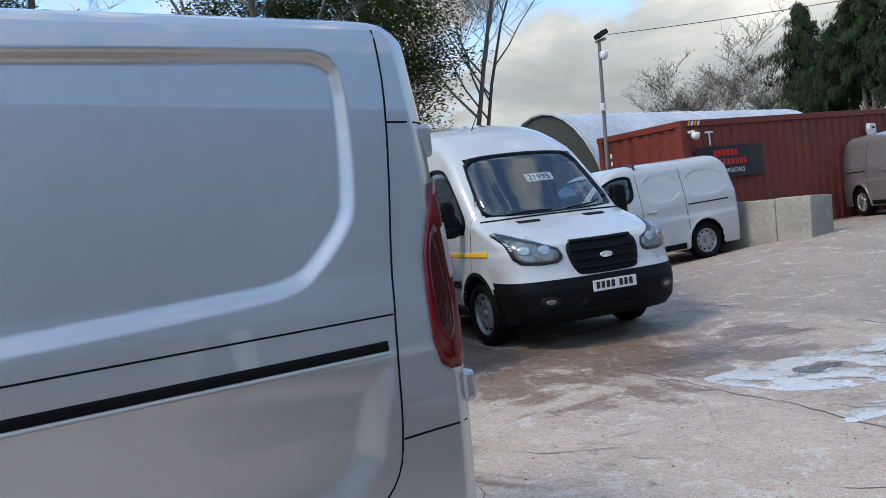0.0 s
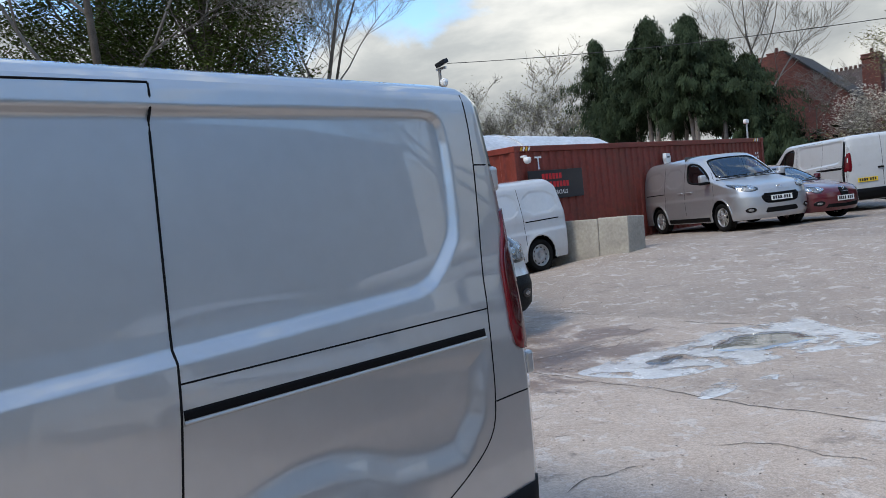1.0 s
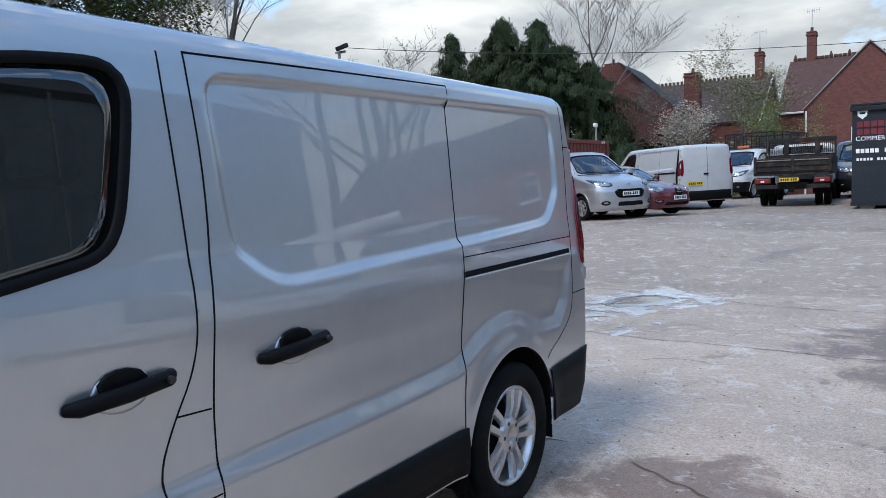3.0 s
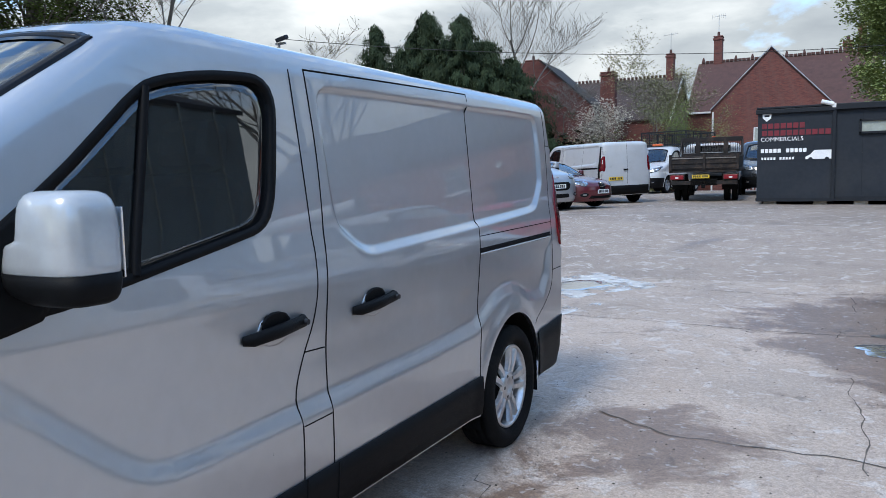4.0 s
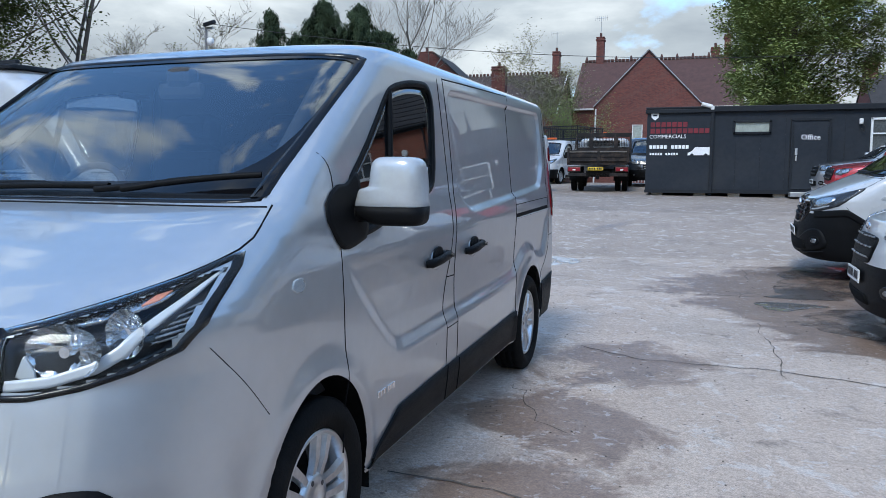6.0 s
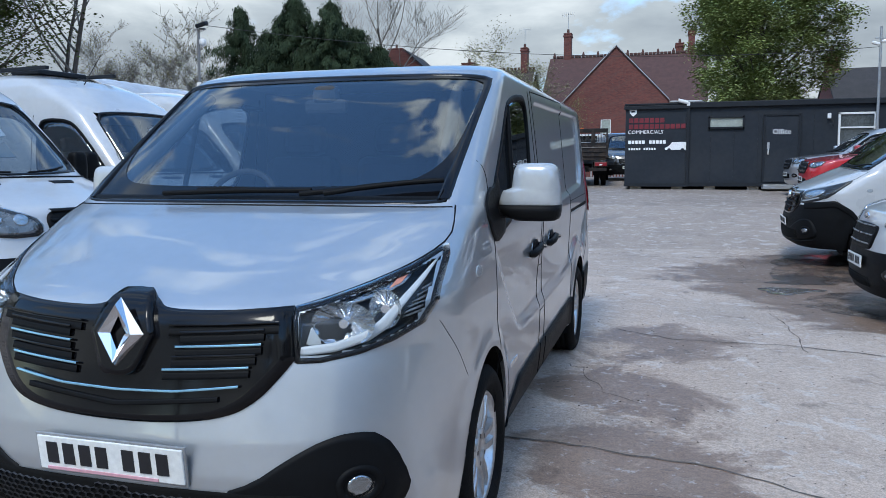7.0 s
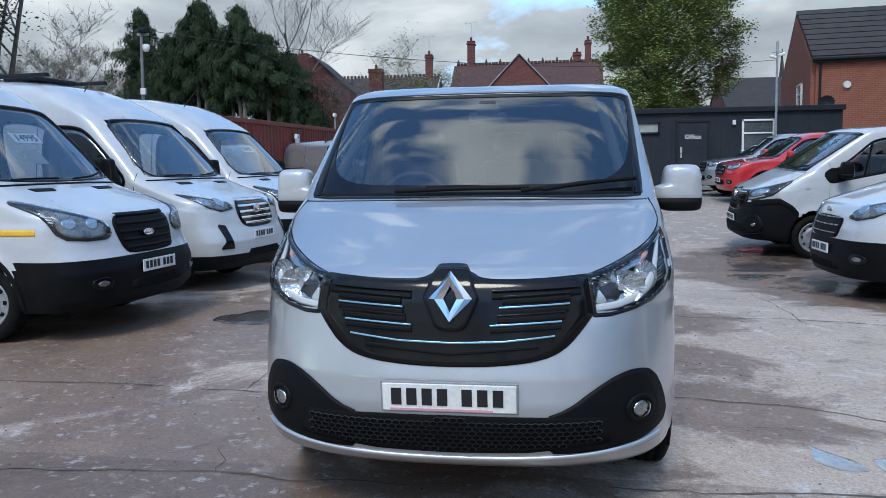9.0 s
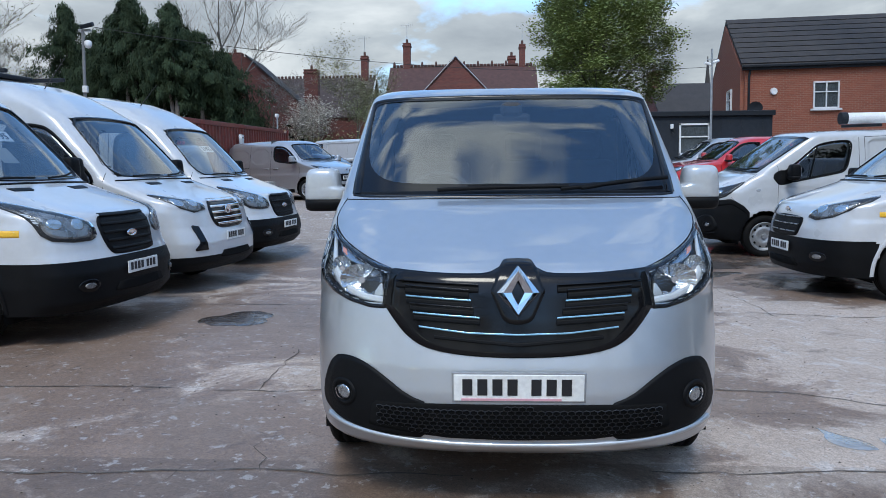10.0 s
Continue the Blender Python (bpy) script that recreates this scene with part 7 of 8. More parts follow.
mk("sheet", vs, fs, M["tunnel"], pt)
arch = [(R * 0.985 * math.cos(math.pi * i / 24), 0.08, TH * R * 0.985 * math.sin(math.pi * i / 24)) for i in range(25)]
mk("end_panel", arch, [tuple(range(25))], M["tunnel_dark"], pt, smooth=False)
for j in range(2):
    tube("hoop", [(R * math.cos(t), 0.02 + 6 * j, TH * R * math.sin(t)) for t in np.linspace(0, math.pi, 20)], 0.04, M["galv"], pt, 6)

# office cabin
cab = thing("office_cabin", pose(0, 24.0, 1.66, 0, 0, 0), "flat-roofed anthracite site cabin used as an office", "cabin")
CH = 2.60
box("end_unit", (1.20, 1.3, CH / 2 - 0.01), (1.92, 2.6, CH - 0.10), M["cabin"], cab, 0.01)
box("main_unit", (5.98, 1.34, CH / 2 + 0.02), (7.50, 2.6, CH - 0.10), M["cabin"], cab, 0.01)
box("unit_joint", (2.20, 0.02, CH / 2), (0.10, 0.16, CH + 0.02), M["cabin_trim"], cab, 0.01)
box("roof_edge", (5.98, -0.02, CH - 0.02), (7.62, 0.12, 0.16), M["cabin_trim"], cab, 0.01)
box("roof_edge", (1.20, -0.03, CH - 0.06), (2.02, 0.12, 0.12), M["cabin_trim"], cab, 0.01)
box("roof_deck", (5.0, 1.3, CH + 0.05), (9.6, 2.6, 0.06), M["cabin_trim"], cab, 0.01)
box("base_rail", (5.98, 0.02, 0.06), (7.5, 0.10, 0.12), M["cabin_trim"], cab)
box("base_rail", (1.20, -0.02, 0.04), (1.95, 0.10, 0.10), M["cabin_trim"], cab)
for x in (0.6, 1.9, 2.9, 4.2, 6.4, 8.6):
    box("packing_block", (x, 0.25, -0.08), (0.35, 0.35, 0.20), M["concrete_block"], cab, 0.01)
for x in (2.9, 3.6, 4.3, 5.9, 6.6, 7.3, 8.0, 8.7, 9.4):
    box("panel_joint", (x, 0.036, CH / 2), (0.012, 0.006, CH - 0.3), M["cabin_trim"], cab)


def window_unit(parent, x, z, w, h, material, pane, y=0.0, bar=True):
    o = new("window")
    o.parent = parent
    o.matrix_basis = pose(x, y, z)
    t = 0.06
    for dx, dz, sx, sz in ((0, h / 2, w + t, t), (0, -h / 2, w + t, t), (-w / 2, 0, t, h + t), (w / 2, 0, t, h + t)):
        box("window_frame", (dx, -0.02, dz), (sx, 0.08, sz), material, o, 0.006)
    if bar:
        box("glazing_bar", (0, -0.02, h * 0.12), (w, 0.06, 0.045), material, o, 0.004)
    box("pane", (0, 0.005, 0), (w, 0.012, h), pane, o)
    return o


M["pane"] = mat("room_pane", (0.07, 0.08, 0.085), 0.06, coat=0.6, var=0.5, scale=2)
M["frosted"] = mat("frosted_pane", (0.33, 0.36, 0.32), 0.35, var=0.25, scale=6)
window_unit(cab, 3.35, 2.02, 1.02, 0.34, M["cabin_trim"], M["frosted"], 0.02, False)
window_unit(cab, 7.08, 1.66, 0.98, 1.12, M["white_upvc"], M["pane"], 0.02)
dr = new("office_door")
dr.parent = cab
dr.matrix_basis = pose(4.98, 0.0, 1.17)
for dx, dz, sx, sz in ((0, 1.06, 1.08, 0.08), (-0.51, 0, 0.07, 2.10), (0.51, 0, 0.07, 2.10)):
    box("door_frame", (dx, 0.0, dz), (sx, 0.10, sz), M["cabin_trim"], dr, 0.006)
box("door_leaf", (0, 0.01, 0), (0.96, 0.06, 2.05), M["cabin"], dr, 0.008)
box("door_handle", (-0.38, -0.04, -0.10), (0.05, 0.05, 0.16), M["chrome"], dr, 0.01)
box("lock_plate", (-0.38, -0.03, 0.10), (0.07, 0.02, 0.20), M["galv"], dr, 0.005)
text_mesh("door_lettering", "Office", 0.22, M["sign_white"], dr, pose(-0.27, -0.035, 0.46, 90, 0, 0))
box("door_step", (4.98, -0.35, -0.02), (1.1, 0.6, 0.14), M["galv"], cab, 0.01)
box("wall_lamp", (6.30, -0.04, 2.15), (0.10, 0.10, 0.16), M["white_upvc"], cab, 0.02)
tube("lamp_cable", [(6.32, -0.05, 2.08), (6.42, -0.05, 1.98), (6.40, -0.05, 1.86), (6.30, -0.05, 1.95)], 0.012, M["cable"], cab, 6)

sg2 = thing("painted_sign", pose(0.30, 23.985, 1.66), "red and white painted lettering and van picture on cabin wall", "sign")
for row, (z, n) in enumerate(((2.13, 7), (1.93, 11))):
    for k in range(n):
        box("red_lettering", (0.12 + 0.163 * k, 0, z), (0.13, 0.008, 0.15), M["dull_red"], sg2)
text_mesh("lettering", "COMMERCIALS", 0.165, M["sign_white"], sg2, pose(0.02, -0.004, 1.70, 90, 0, 0))
for z, n, w in ((1.43, 11, 0.085), (1.21, 11, 0.055)):
    for k in range(n):
        if k != 5:
            box("number_bar", (0.08 + (w + 0.025) * k, 0, z), (w, 0.008, 0.11 if z > 1.3 else 0.07), M["sign_white"], sg2)
vanp = [(1.20, 1.17), (1.20, 1.24), (1.32, 1.30), (1.42, 1.42), (1.86, 1.42), (1.88, 1.40), (1.88, 1.17)]
mk("van_picture", [(a, -0.004, b) for a, b in vanp], [tuple(range(7))[::-1]], M["sign_white"], sg2, smooth=False)
for x in (1.33, 1.74):
    mk("van_picture_wheel", [(x + 0.055 * math.cos(t), -0.007, 1.17 + 0.055 * math.sin(t)) for t in np.linspace(0, 2 * math.pi, 15)[:-1]], [tuple(range(14))], M["cabin"], sg2, smooth=False)
sh1 = [(0.06, 2.50), (0.30, 2.50), (0.29, 2.36), (0.18, 2.26), (0.07, 2.36)]
mk("shield", [(a, -0.005, b) for a, b in sh1], [tuple(range(5))[::-1]], M["sign_white"], sg2, smooth=False)
box("shield_bar", (0.18, -0.008, 2.42), (0.13, 0.006, 0.05), M["cabin_trim"], sg2)
cc = thing("security_camera", pose(2.05, 23.93, 4.28), "white bullet security camera on cabin roof edge", "camera")
tube("camera_body", [(-0.18, -0.05, 0.12), (0.12, 0.0, 0.04)], 0.06, M["white_upvc"], cc, 12)
box("camera_bracket", (0.14, 0.02, 0.0), (0.10, 0.10, 0.12), M["white_upvc"], cc, 0.01)


# ---- houses ----
def gable_roof(name, x0, x1, y0, y1, ze, zr, material, parent, over=0.25, along="x", thick=0.14):
    """A pitched roof with thickness; ridge along x or y."""
    x0, x1, y0, y1 = x0 - over, x1 + over, y0 - over, y1 + over
    if along == "x":
        ym = (y0 + y1) / 2
        top = [(x0, y0, ze), (x1, y0, ze), (x1, ym, zr), (x0, ym, zr), (x1, y1, ze), (x0, y1, ze)]
    else:
        xm = (x0 + x1) / 2
        top = [(x0, y1, ze), (x0, y0, ze), (xm, y0, zr), (xm, y1, zr), (x1, y0, ze), (x1, y1, ze)]
    vs = top + [(a, b, c - thick) for a, b, c in top]
    fs = [(0, 1, 2, 3), (3, 2, 4, 5), (7, 6, 9, 8), (8, 9, 11, 10), (0, 6, 7, 1), (5, 4, 10, 11), (1, 7, 8, 2), (2, 8, 10, 4), (0, 3, 9, 6), (3, 5, 11, 9)]
    return mk(name, vs, fs, material, parent, smooth=False)


def gable_walls(x0, x1, y0, y1, z0, ze, zr, material, parent, along="x"):
    if along == "x":
        ym = (y0 + y1) / 2
        for y in (y0, y1):
            box("wall", ((x0 + x1) / 2, y, (z0 + ze) / 2), (x1 - x0, 0.3, ze - z0), material, parent)
        for x in (x0, x1):
            vs = [(x + d, yy, zz) for d in (-0.15, 0.15) for yy, zz in ((y0, z0), (y1, z0), (y1, ze), (ym, zr - 0.1), (y0, ze))]
            mk("gable_wall", vs, [(0, 1, 2, 3, 4), (9, 8, 7, 6, 5)] + [(i, (i + 1) % 5, 5 + (i + 1) % 5, 5 + i) for i in range(5)], material, parent, smooth=False)
    else:
        xm = (x0 + x1) / 2
        for x in (x0, x1):
            box("wall", (x, (y0 + y1) / 2, (z0 + ze) / 2), (0.3, y1 - y0, ze - z0), material, parent)
        for y in (y0, y1):
            vs = [(xx, y + d, zz) for d in (-0.15, 0.15) for xx, zz in ((x0, z0), (x1, z0), (x1, ze), (xm, zr - 0.1), (x0, ze))]
            mk("gable_wall", vs, [(4, 3, 2, 1, 0), (5, 6, 7, 8, 9)] + [(i, (i + 1) % 5, 5 + (i + 1) % 5, 5 + i) for i in range(5)], material, parent, smooth=False)


def chimney(parent, x, y, z0, z1, material, w=0.8, pots=2, aerial=True, d=0.8):
    ch = box("chimney", (x, y, (z0 + z1) / 2), (w, d, z1 - z0), material, parent, 0.02)
    box("chimney_cap", (x, y, z1 - 0.25), (w + 0.14, d + 0.14, 0.16), material, ch, 0.02)
    box("chimney_cap", (x, y, z1 - 0.02), (w + 0.08, d + 0.08, 0.10), material, ch, 0.02)
    for k in range(pots):
        cyl("chimney_pot", (x + (k - (pots - 1) / 2) * 0.34, y, z1), (x + (k - (pots - 1) / 2) * 0.34, y, z1 + 0.42), 0.13, 0.11, M["roof_red"], ch, 12)
    if aerial:
        a = tube("aerial", [(x, y, z1), (x, y, z1 + 1.9)], 0.025, M["galv"], ch, 5)
        tube("aerial_boom", [(x - 0.6, y, z1 + 1.75), (x + 0.6, y, z1 + 1.8)], 0.015, M["galv"], a, 4)
        for k in range(7):
            xx = x - 0.55 + 0.18 * k
            tube("aerial_element", [(xx, y, z1 + 1.55), (xx, y, z1 + 2.0)], 0.010, M["galv"], a, 4)
    return ch


hs = thing("brick_house", pose(0, 0, 0), "old red-brick house with front gable, tiled roof and chimneys", "house", "houses behind the yard")
gable_walls(-9.0, 4.3, 65.5, 76.5, 2.0, 9.2, 14.0, M["brick_old"], hs, "x")
gable_roof("roof", -9.0, 4.3, 65.5, 76.5, 9.2, 14.05, M["roof_red"], hs, 0.3, "x")
gable_walls(-6.8, 1.4, 62.6, 68.0, 2.0, 9.0, 13.3, M["brick_old"], hs, "y")
gable_roof("roof", -6.8, 1.4, 62.55, 71.0, 9.0, 13.38, M["roof_red"], hs, 0.12, "y")
for s in (-1, 1):
    tube("barge_board", [(-2.7, 62.3, 13.42), (-2.7 + s * 4.25, 62.3, 8.95)], 0.045, M["galv"], hs, 4)
for k in range(40):
    x = -8.9 + 13.0 * k / 39
    box("ridge_tile", (x, 71.0, 14.16), (0.30, 0.22, 0.20), M["roof_red"], hs, 0.03)
    if k % 4 == 0:
        cyl("ridge_crest", (x, 71.0, 14.2), (x, 71.0, 14.55), 0.16, 0.06, M["roof_red"], hs, 6)
chimney(hs, -7.7, 71.2, 11.5, 16.3, M["brick_old"], 0.68, 1)
chimney(hs, 3.3, 71.2, 12.5, 16.0, M["brick_old"], 0.55, 1)
chimney(hs, 2.3, 71.6, 13.0, 15.0, M["brick_old"], 0.7, 1, False)
window_unit(hs, -3.4, 6.9, 0.75, 1.1, M["white_upvc"], M["frosted"], 62.40, False)
tube("downpipe", [(-6.75, 62.35, 8.8), (-6.75, 62.35, 2.5)], 0.07, M["white_upvc"], hs, 6)
box("gutter", (-7.9, 65.15, 9.1), (2.2, 0.15, 0.14), M["white_upvc"], hs, 0.02)
box("gutter", (2.9, 65.15, 9.1), (2.8, 0.15, 0.14), M["galv"], hs, 0.02)
gable_walls(4.6, 7.6, 66.0, 71.0, 2.0, 8.2, 10.4, M["brick_old"], hs, "y")
gable_roof("roof", 4.6, 7.6, 66.0, 73.0, 8.2, 10.5, M["roof_red"], hs, 0.2, "y")
window_unit(hs, 5.6, 8.3, 1.1, 0.5, M["white_upvc"], M["pane"], 65.8, True)

h2 = thing("brick_house", pose(0, 0, 0), "old red-brick house with tall chimneys and dark tiled roof", "house", "houses behind the yard")
gable_walls(-23.0, -11.2, 67.0, 77.0, 2.0, 9.0, 13.2, M["brick_old"], h2, "x")
gable_roof("roof", -23.0, -11.2, 67.0, 77.0, 9.0, 13.3, M["roof_brown"], h2, 0.35, "x")
for k in range(34):
    box("ridge_tile", (-23 + 12 * k / 33, 72.0, 13.42), (0.22, 0.2, 0.24), M["roof_red"], h2, 0.03)
for s in (-1, 1):
    tube("barge_board", [(-10.8, 72.0, 13.35), (-10.8, 72.0 + s * 5.35, 8.9)], 0.07, M["white_upvc"], h2, 4)
chimney(h2, -11.9, 71.9, 11.0, 15.3, M["brick_old"], 0.65, 1, True)
chimney(h2, -15.3, 63.8, 5.0, 12.7, M["brick_old"], 1.2, 1, False)
chimney(h2, -22.3, 64.6, 9.0, 14.4, M["brick_old"], 1.3, 1, False)
mk("side_wing", [(-24.5, 61.8, 2), (-15.9, 61.8, 2), (-15.9, 61.8, 9.6), (-20.4, 61.8, 13.6), (-24.5, 61.8, 13.9), (-24.5, 66.8, 2), (-15.9, 66.8, 2), (-15.9, 66.8, 9.6), (-20.4, 66.8, 13.6), (-24.5, 66.8, 13.9)], [(0, 1, 2, 3, 4), (9, 8, 7, 6, 5), (1, 6, 7, 2), (0, 4, 9, 5), (3, 8, 9, 4)], M["brick_old"], h2, smooth=False)
mk("wing_roof", [(-15.6, 61.6, 9.5), (-20.5, 61.6, 13.8), (-20.5, 66.9, 13.8), (-15.6, 66.9, 9.5), (-15.6, 61.6, 9.35), (-20.5, 61.6, 13.65), (-20.5, 66.9, 13.65), (-15.6, 66.9, 9.35)], [(0, 3, 2, 1), (4, 5, 6, 7), (0, 1, 5, 4), (0, 4, 7, 3)], M["roof_dark"], h2, smooth=False)

nh = thing("brick_house", pose(10.55, 30.0, 0, 0, 0, -6), "modern orange-brick house with dark tiled roof and white windows", "house", "houses behind the yard")
gable_walls(0.15, 13, 0.15, 7.0, 1.2, 6.75, 9.35, M["brick_new"], nh, "x")
gable_roof("roof", 0.15, 13, 0.0, 7.15, 6.85, 9.5, M["roof_dark"], nh, 0.12, "x")
for r in range(9):
    for s in (0,):
        y, z = -0.1 + 3.6 * r / 9, 6.95 + 2.62 * r / 9
        box("tile_course", (6.6, y + 0.2, z + 0.10), (13.2, 0.42, 0.035), M["roof_dark"], nh, rot=Euler((radians(36), 0, 0)).to_matrix())
box("fascia", (6.6, -0.16, 6.72), (13.2, 0.06, 0.18), M["cabin_trim"], nh)
box("gutter", (6.6, -0.24, 6.78), (13.2, 0.12, 0.10), M["cabin_trim"], nh, 0.02)
tube("downpipe", [(0.35, -0.12, 6.7), (0.30, -0.10, 6.4), (0.30, -0.10, 2)], 0.05, M["cabin_trim"], nh, 6)
window_unit(nh, 3.35, 5.55, 0.95, 1.05, M["white_upvc"], M["pane"], -0.02)
box("glazing_bar", (3.35, -0.06, 5.55), (0.05, 0.05, 1.05), M["white_upvc"], nh)
box("window_sill", (3.35, -0.08, 4.95), (1.2, 0.14, 0.08), M["white_upvc"], nh)
wg = window_unit(nh, 0, 0, 0.9, 1.1, M["white_upvc"], M["pane"])
wg.matrix_basis = pose(-0.02, 2.2, 5.55, 0, 0, -90)
cyl("house_alarm", (1.30, -0.02, 5.75), (1.30, -0.10, 5.75), 0.16, 0.14, M["white_upvc"], nh, 8)
v, f = lathe([(0.0, 0.0), (0.15, 0.015), (0.29, 0.07)], 20)
mk("satellite_dish", [(0.50 + y, -0.35 - x, 5.05 + z * 0.9) for x, y, z in v], f, M["cabin_trim"], nh)
tube("dish_arm", [(0.50, -0.02, 4.95), (0.50, -0.30, 5.0)], 0.02, M["galv"], nh, 5)

lh = thing("outbuilding", pose(9.6, 40.0, 0, 0, 0, 0), "low brick outbuilding with dark slate roof and chimney", "building")
gable_walls(0, 3.6, 0, 6.0, 1.5, 5.8, 7.95, M["brick_old"], lh, "x")
gable_roof("roof", 0, 3.6, 0, 6.0, 5.8, 8.05, M["roof_dark"], lh, 0.2, "x")
chimney(lh, 0.1, 3.0, 7.0, 8.7, M["brick_old"], 0.6, 1, False)
ls = thing("long_outbuilding", pose(5.2, 66.0, 0, 0, 0, 0), "dark slate roofed outbuilding beyond the office", "building")
gable_walls(0, 12, 0, 6.0, 1.5, 6.6, 9.4, M["brick_old"], ls, "x")
gable_roof("roof", 0, 12, 0, 6.0, 6.6, 9.5, M["roof_dark"], ls, 0.2, "x")
chimney(ls, 2.0, 3.0, 8.0, 10.6, M["brick_old"], 0.8, 2, False)
sp = thing("church_spire", pose(18.1, 62.0, 0), "slender grey church spire in the distance", "spire")
cyl("spire", (0, 0, 8.0), (0, 0, 13.0), 0.45, 0.03, M["roof_dark"], sp, 8)
box("tower", (0, 0, 5.0), (1.0, 1.0, 6.0), M["concrete_block"], sp)

# palisade fence behind the tipper
fe = thing("palisade_fence", pose(-2.2, 38.2, 2.3), "galvanised steel palisade fence behind parked trucks", "fence")
for k in range(34):
    bm = bmesh.new()
    bm_box(bm, (k * 0.15, 0, 1.0), (0.07, 0.03, 2.0), 0.0)
    for vv in bm.verts:
        if vv.co.z > 1.9:
            vv.co.x = k * 0.15 + (vv.co.x - k * 0.15) * 0.35
            vv.co.z += 0.06
    part("pale", bm, M["galv"], fe)
for z in (0.35, 1.65):
    box("fence_rail", (2.5, 0.03, z), (5.1, 0.04, 0.05), M["galv"], fe)

# poles and wire
pole = thing("camera_pole", pose(-9.75, 15.00, 0.85), "tall galvanised pole with floodlight and security camera", "pole")
tube("shaft", [(0, 0, -0.2), (0, 0, 4.62)], [0.045, 0.035], M["pole_grey"], pole, 10)
box("floodlight", (0.14, -0.06, 4.70), (0.30, 0.16, 0.10), M["cabin_trim"], pole, 0.02, rot=Euler((radians(20), radians(-12), 0)).to_matrix())
box("arm", (0.05, 0, 4.60), (0.30, 0.05, 0.05), M["galv"], pole)
v, f = lathe([(0.0, -0.13), (0.06, -0.11), (0.085, -0.05), (0.085, 0.03), (0.05, 0.06), (0, 0.07)], 16)
mk("dome_camera", [(0.12 + y, z, 4.30 + x) for x, y, z in v], f, M["white_upvc"], pole)
box("junction_box", (0.04, -0.05, 3.2), (0.12, 0.08, 0.16), M["white_upvc"], pole, 0.01)
lp = thing("camera_pole", pose(7.58, 23.8, 1.45), "slim galvanised pole with paired cameras before the cabin", "camera pole")
tube("post", [(0, 0, -0.05), (0, 0, 4.95)], [0.05, 0.035], M["steel"], lp, 8)
box("camera_head", (0.13, -0.03, 4.52), (0.22, 0.10, 0.09), M["white_upvc"], lp, 0.03, rot=Euler((0, radians(-20), 0)).to_matrix())
box("camera_head", (-0.14, -0.03, 4.45), (0.22, 0.10, 0.09), M["white_upvc"], lp, 0.03, rot=Euler((0, radians(20), 0)).to_matrix())
box("arm", (0, 0, 4.6), (0.34, 0.03, 0.03), M["galv"], lp)
wa, wb = Vector((-9.8, 15.3, 5.62)), Vector((7.58, 23.8, 5.80))
wr = tube("overhead_wire", [wa.lerp(wb, t) - Vector((0, 0, 0.5 * 4 * t * (1 - t))) for t in np.linspace(0, 1, 30)], 0.008, M["cable"], None, 5)
tagged(wr, "thin black overhead wire strung between two poles", "wire")
tp = thing("signal_post", pose(-8.6, 27.9, 1.5), "short post with white camera beside container end", "post")
tube("shaft", [(0, 0, 0), (0, 0, 3.25)], 0.03, M["galv"], tp, 6)
box("camera_head", (0, -0.05, 3.3), (0.12, 0.22, 0.14), M["white_upvc"], tp, 0.03)


# ---- vehicles ----
VAN = pose(0.04, 0, 0.0, 2.4, 0, 0)
van = thing("panel_van", VAN, "silver mid-size panel van with black trim and alloy wheels", "van")
mid_van(van, M["silver"])


def parked(name, x, y, heading, spec, col, label, wheels="steel", category="van", group="parked vans", z=None):
    r = thing(name, ground_pose(x, y, heading, z), label, category, group)
    sh = vehicle(r, spec, col, wheels)
    return r, sh


v1, s1 = parked("panel_van", -3.36, 3.80, -4, dict(LARGE, stripe=(0.93, 0.985, 0.42, 5.35), steer=8), M["white"], "white high-roof panel van with black bumper and yellow stripe")
v2, _ = parked("panel_van", -3.32, 6.42, -6, dict(MAXUS, stripe=(0.98, 1.02, 0.66, 1.10)), M["white"], "white high-roof panel van with chrome barred grille")
v3, s3 = parked("panel_van", -3.36, 9.20, -7, dict(LARGE, stripe=(0.97, 1.03, 0.70, 5.35), bars=4), M["white"], "white high-roof panel van with price card in windscreen")
for vv, sh, words in ((v1, s1, "14995"), (v3, s3, "21995")):
    p, nm = sh.hit(0.10, 1.82, "front")
    card = new("price_card")
    card.parent = vv
    card.matrix_basis = Matrix.Translation((0.12, p.y + 0.045, 1.80)) @ pose(0, 0, 0, -43, 0, 0)
    box("card", (0, 0, 0), (0.36, 0.006, 0.13), M["sign_white"], card)
    text_mesh("price_lettering", words, 0.12, M["plate_k"], card, pose(-0.155, -0.005, -0.042, 90, 0, 0))
box("paper_notice", (0.35, 1.50, 1.62), (0.22, 0.006, 0.20), M["headlining"], v1, rot=Euler((radians(-43), 0, 0)).to_matrix())
for vv in (v2,):
    for s in (-0.5, 0.5):
        box("roof_bar", (s * 1.1, 3.9, 2.70), (0.06, 2.6, 0.05), M["cabin_trim"], vv, 0.01)
    box("roof_vent", (0, 3.2, 2.69), (0.8, 0.5, 0.06), M["cabin_trim"], vv, 0.02)
    tube("aerial", [(-0.25, 2.35, 2.46), (-0.20, 2.05, 2.87)], [0.008, 0.003], M["cable"], vv, 5)
tube("aerial", [(-0.25, 2.35, 2.48), (-0.20, 2.05, 2.84)], [0.008, 0.003], M["cable"], v3, 5)

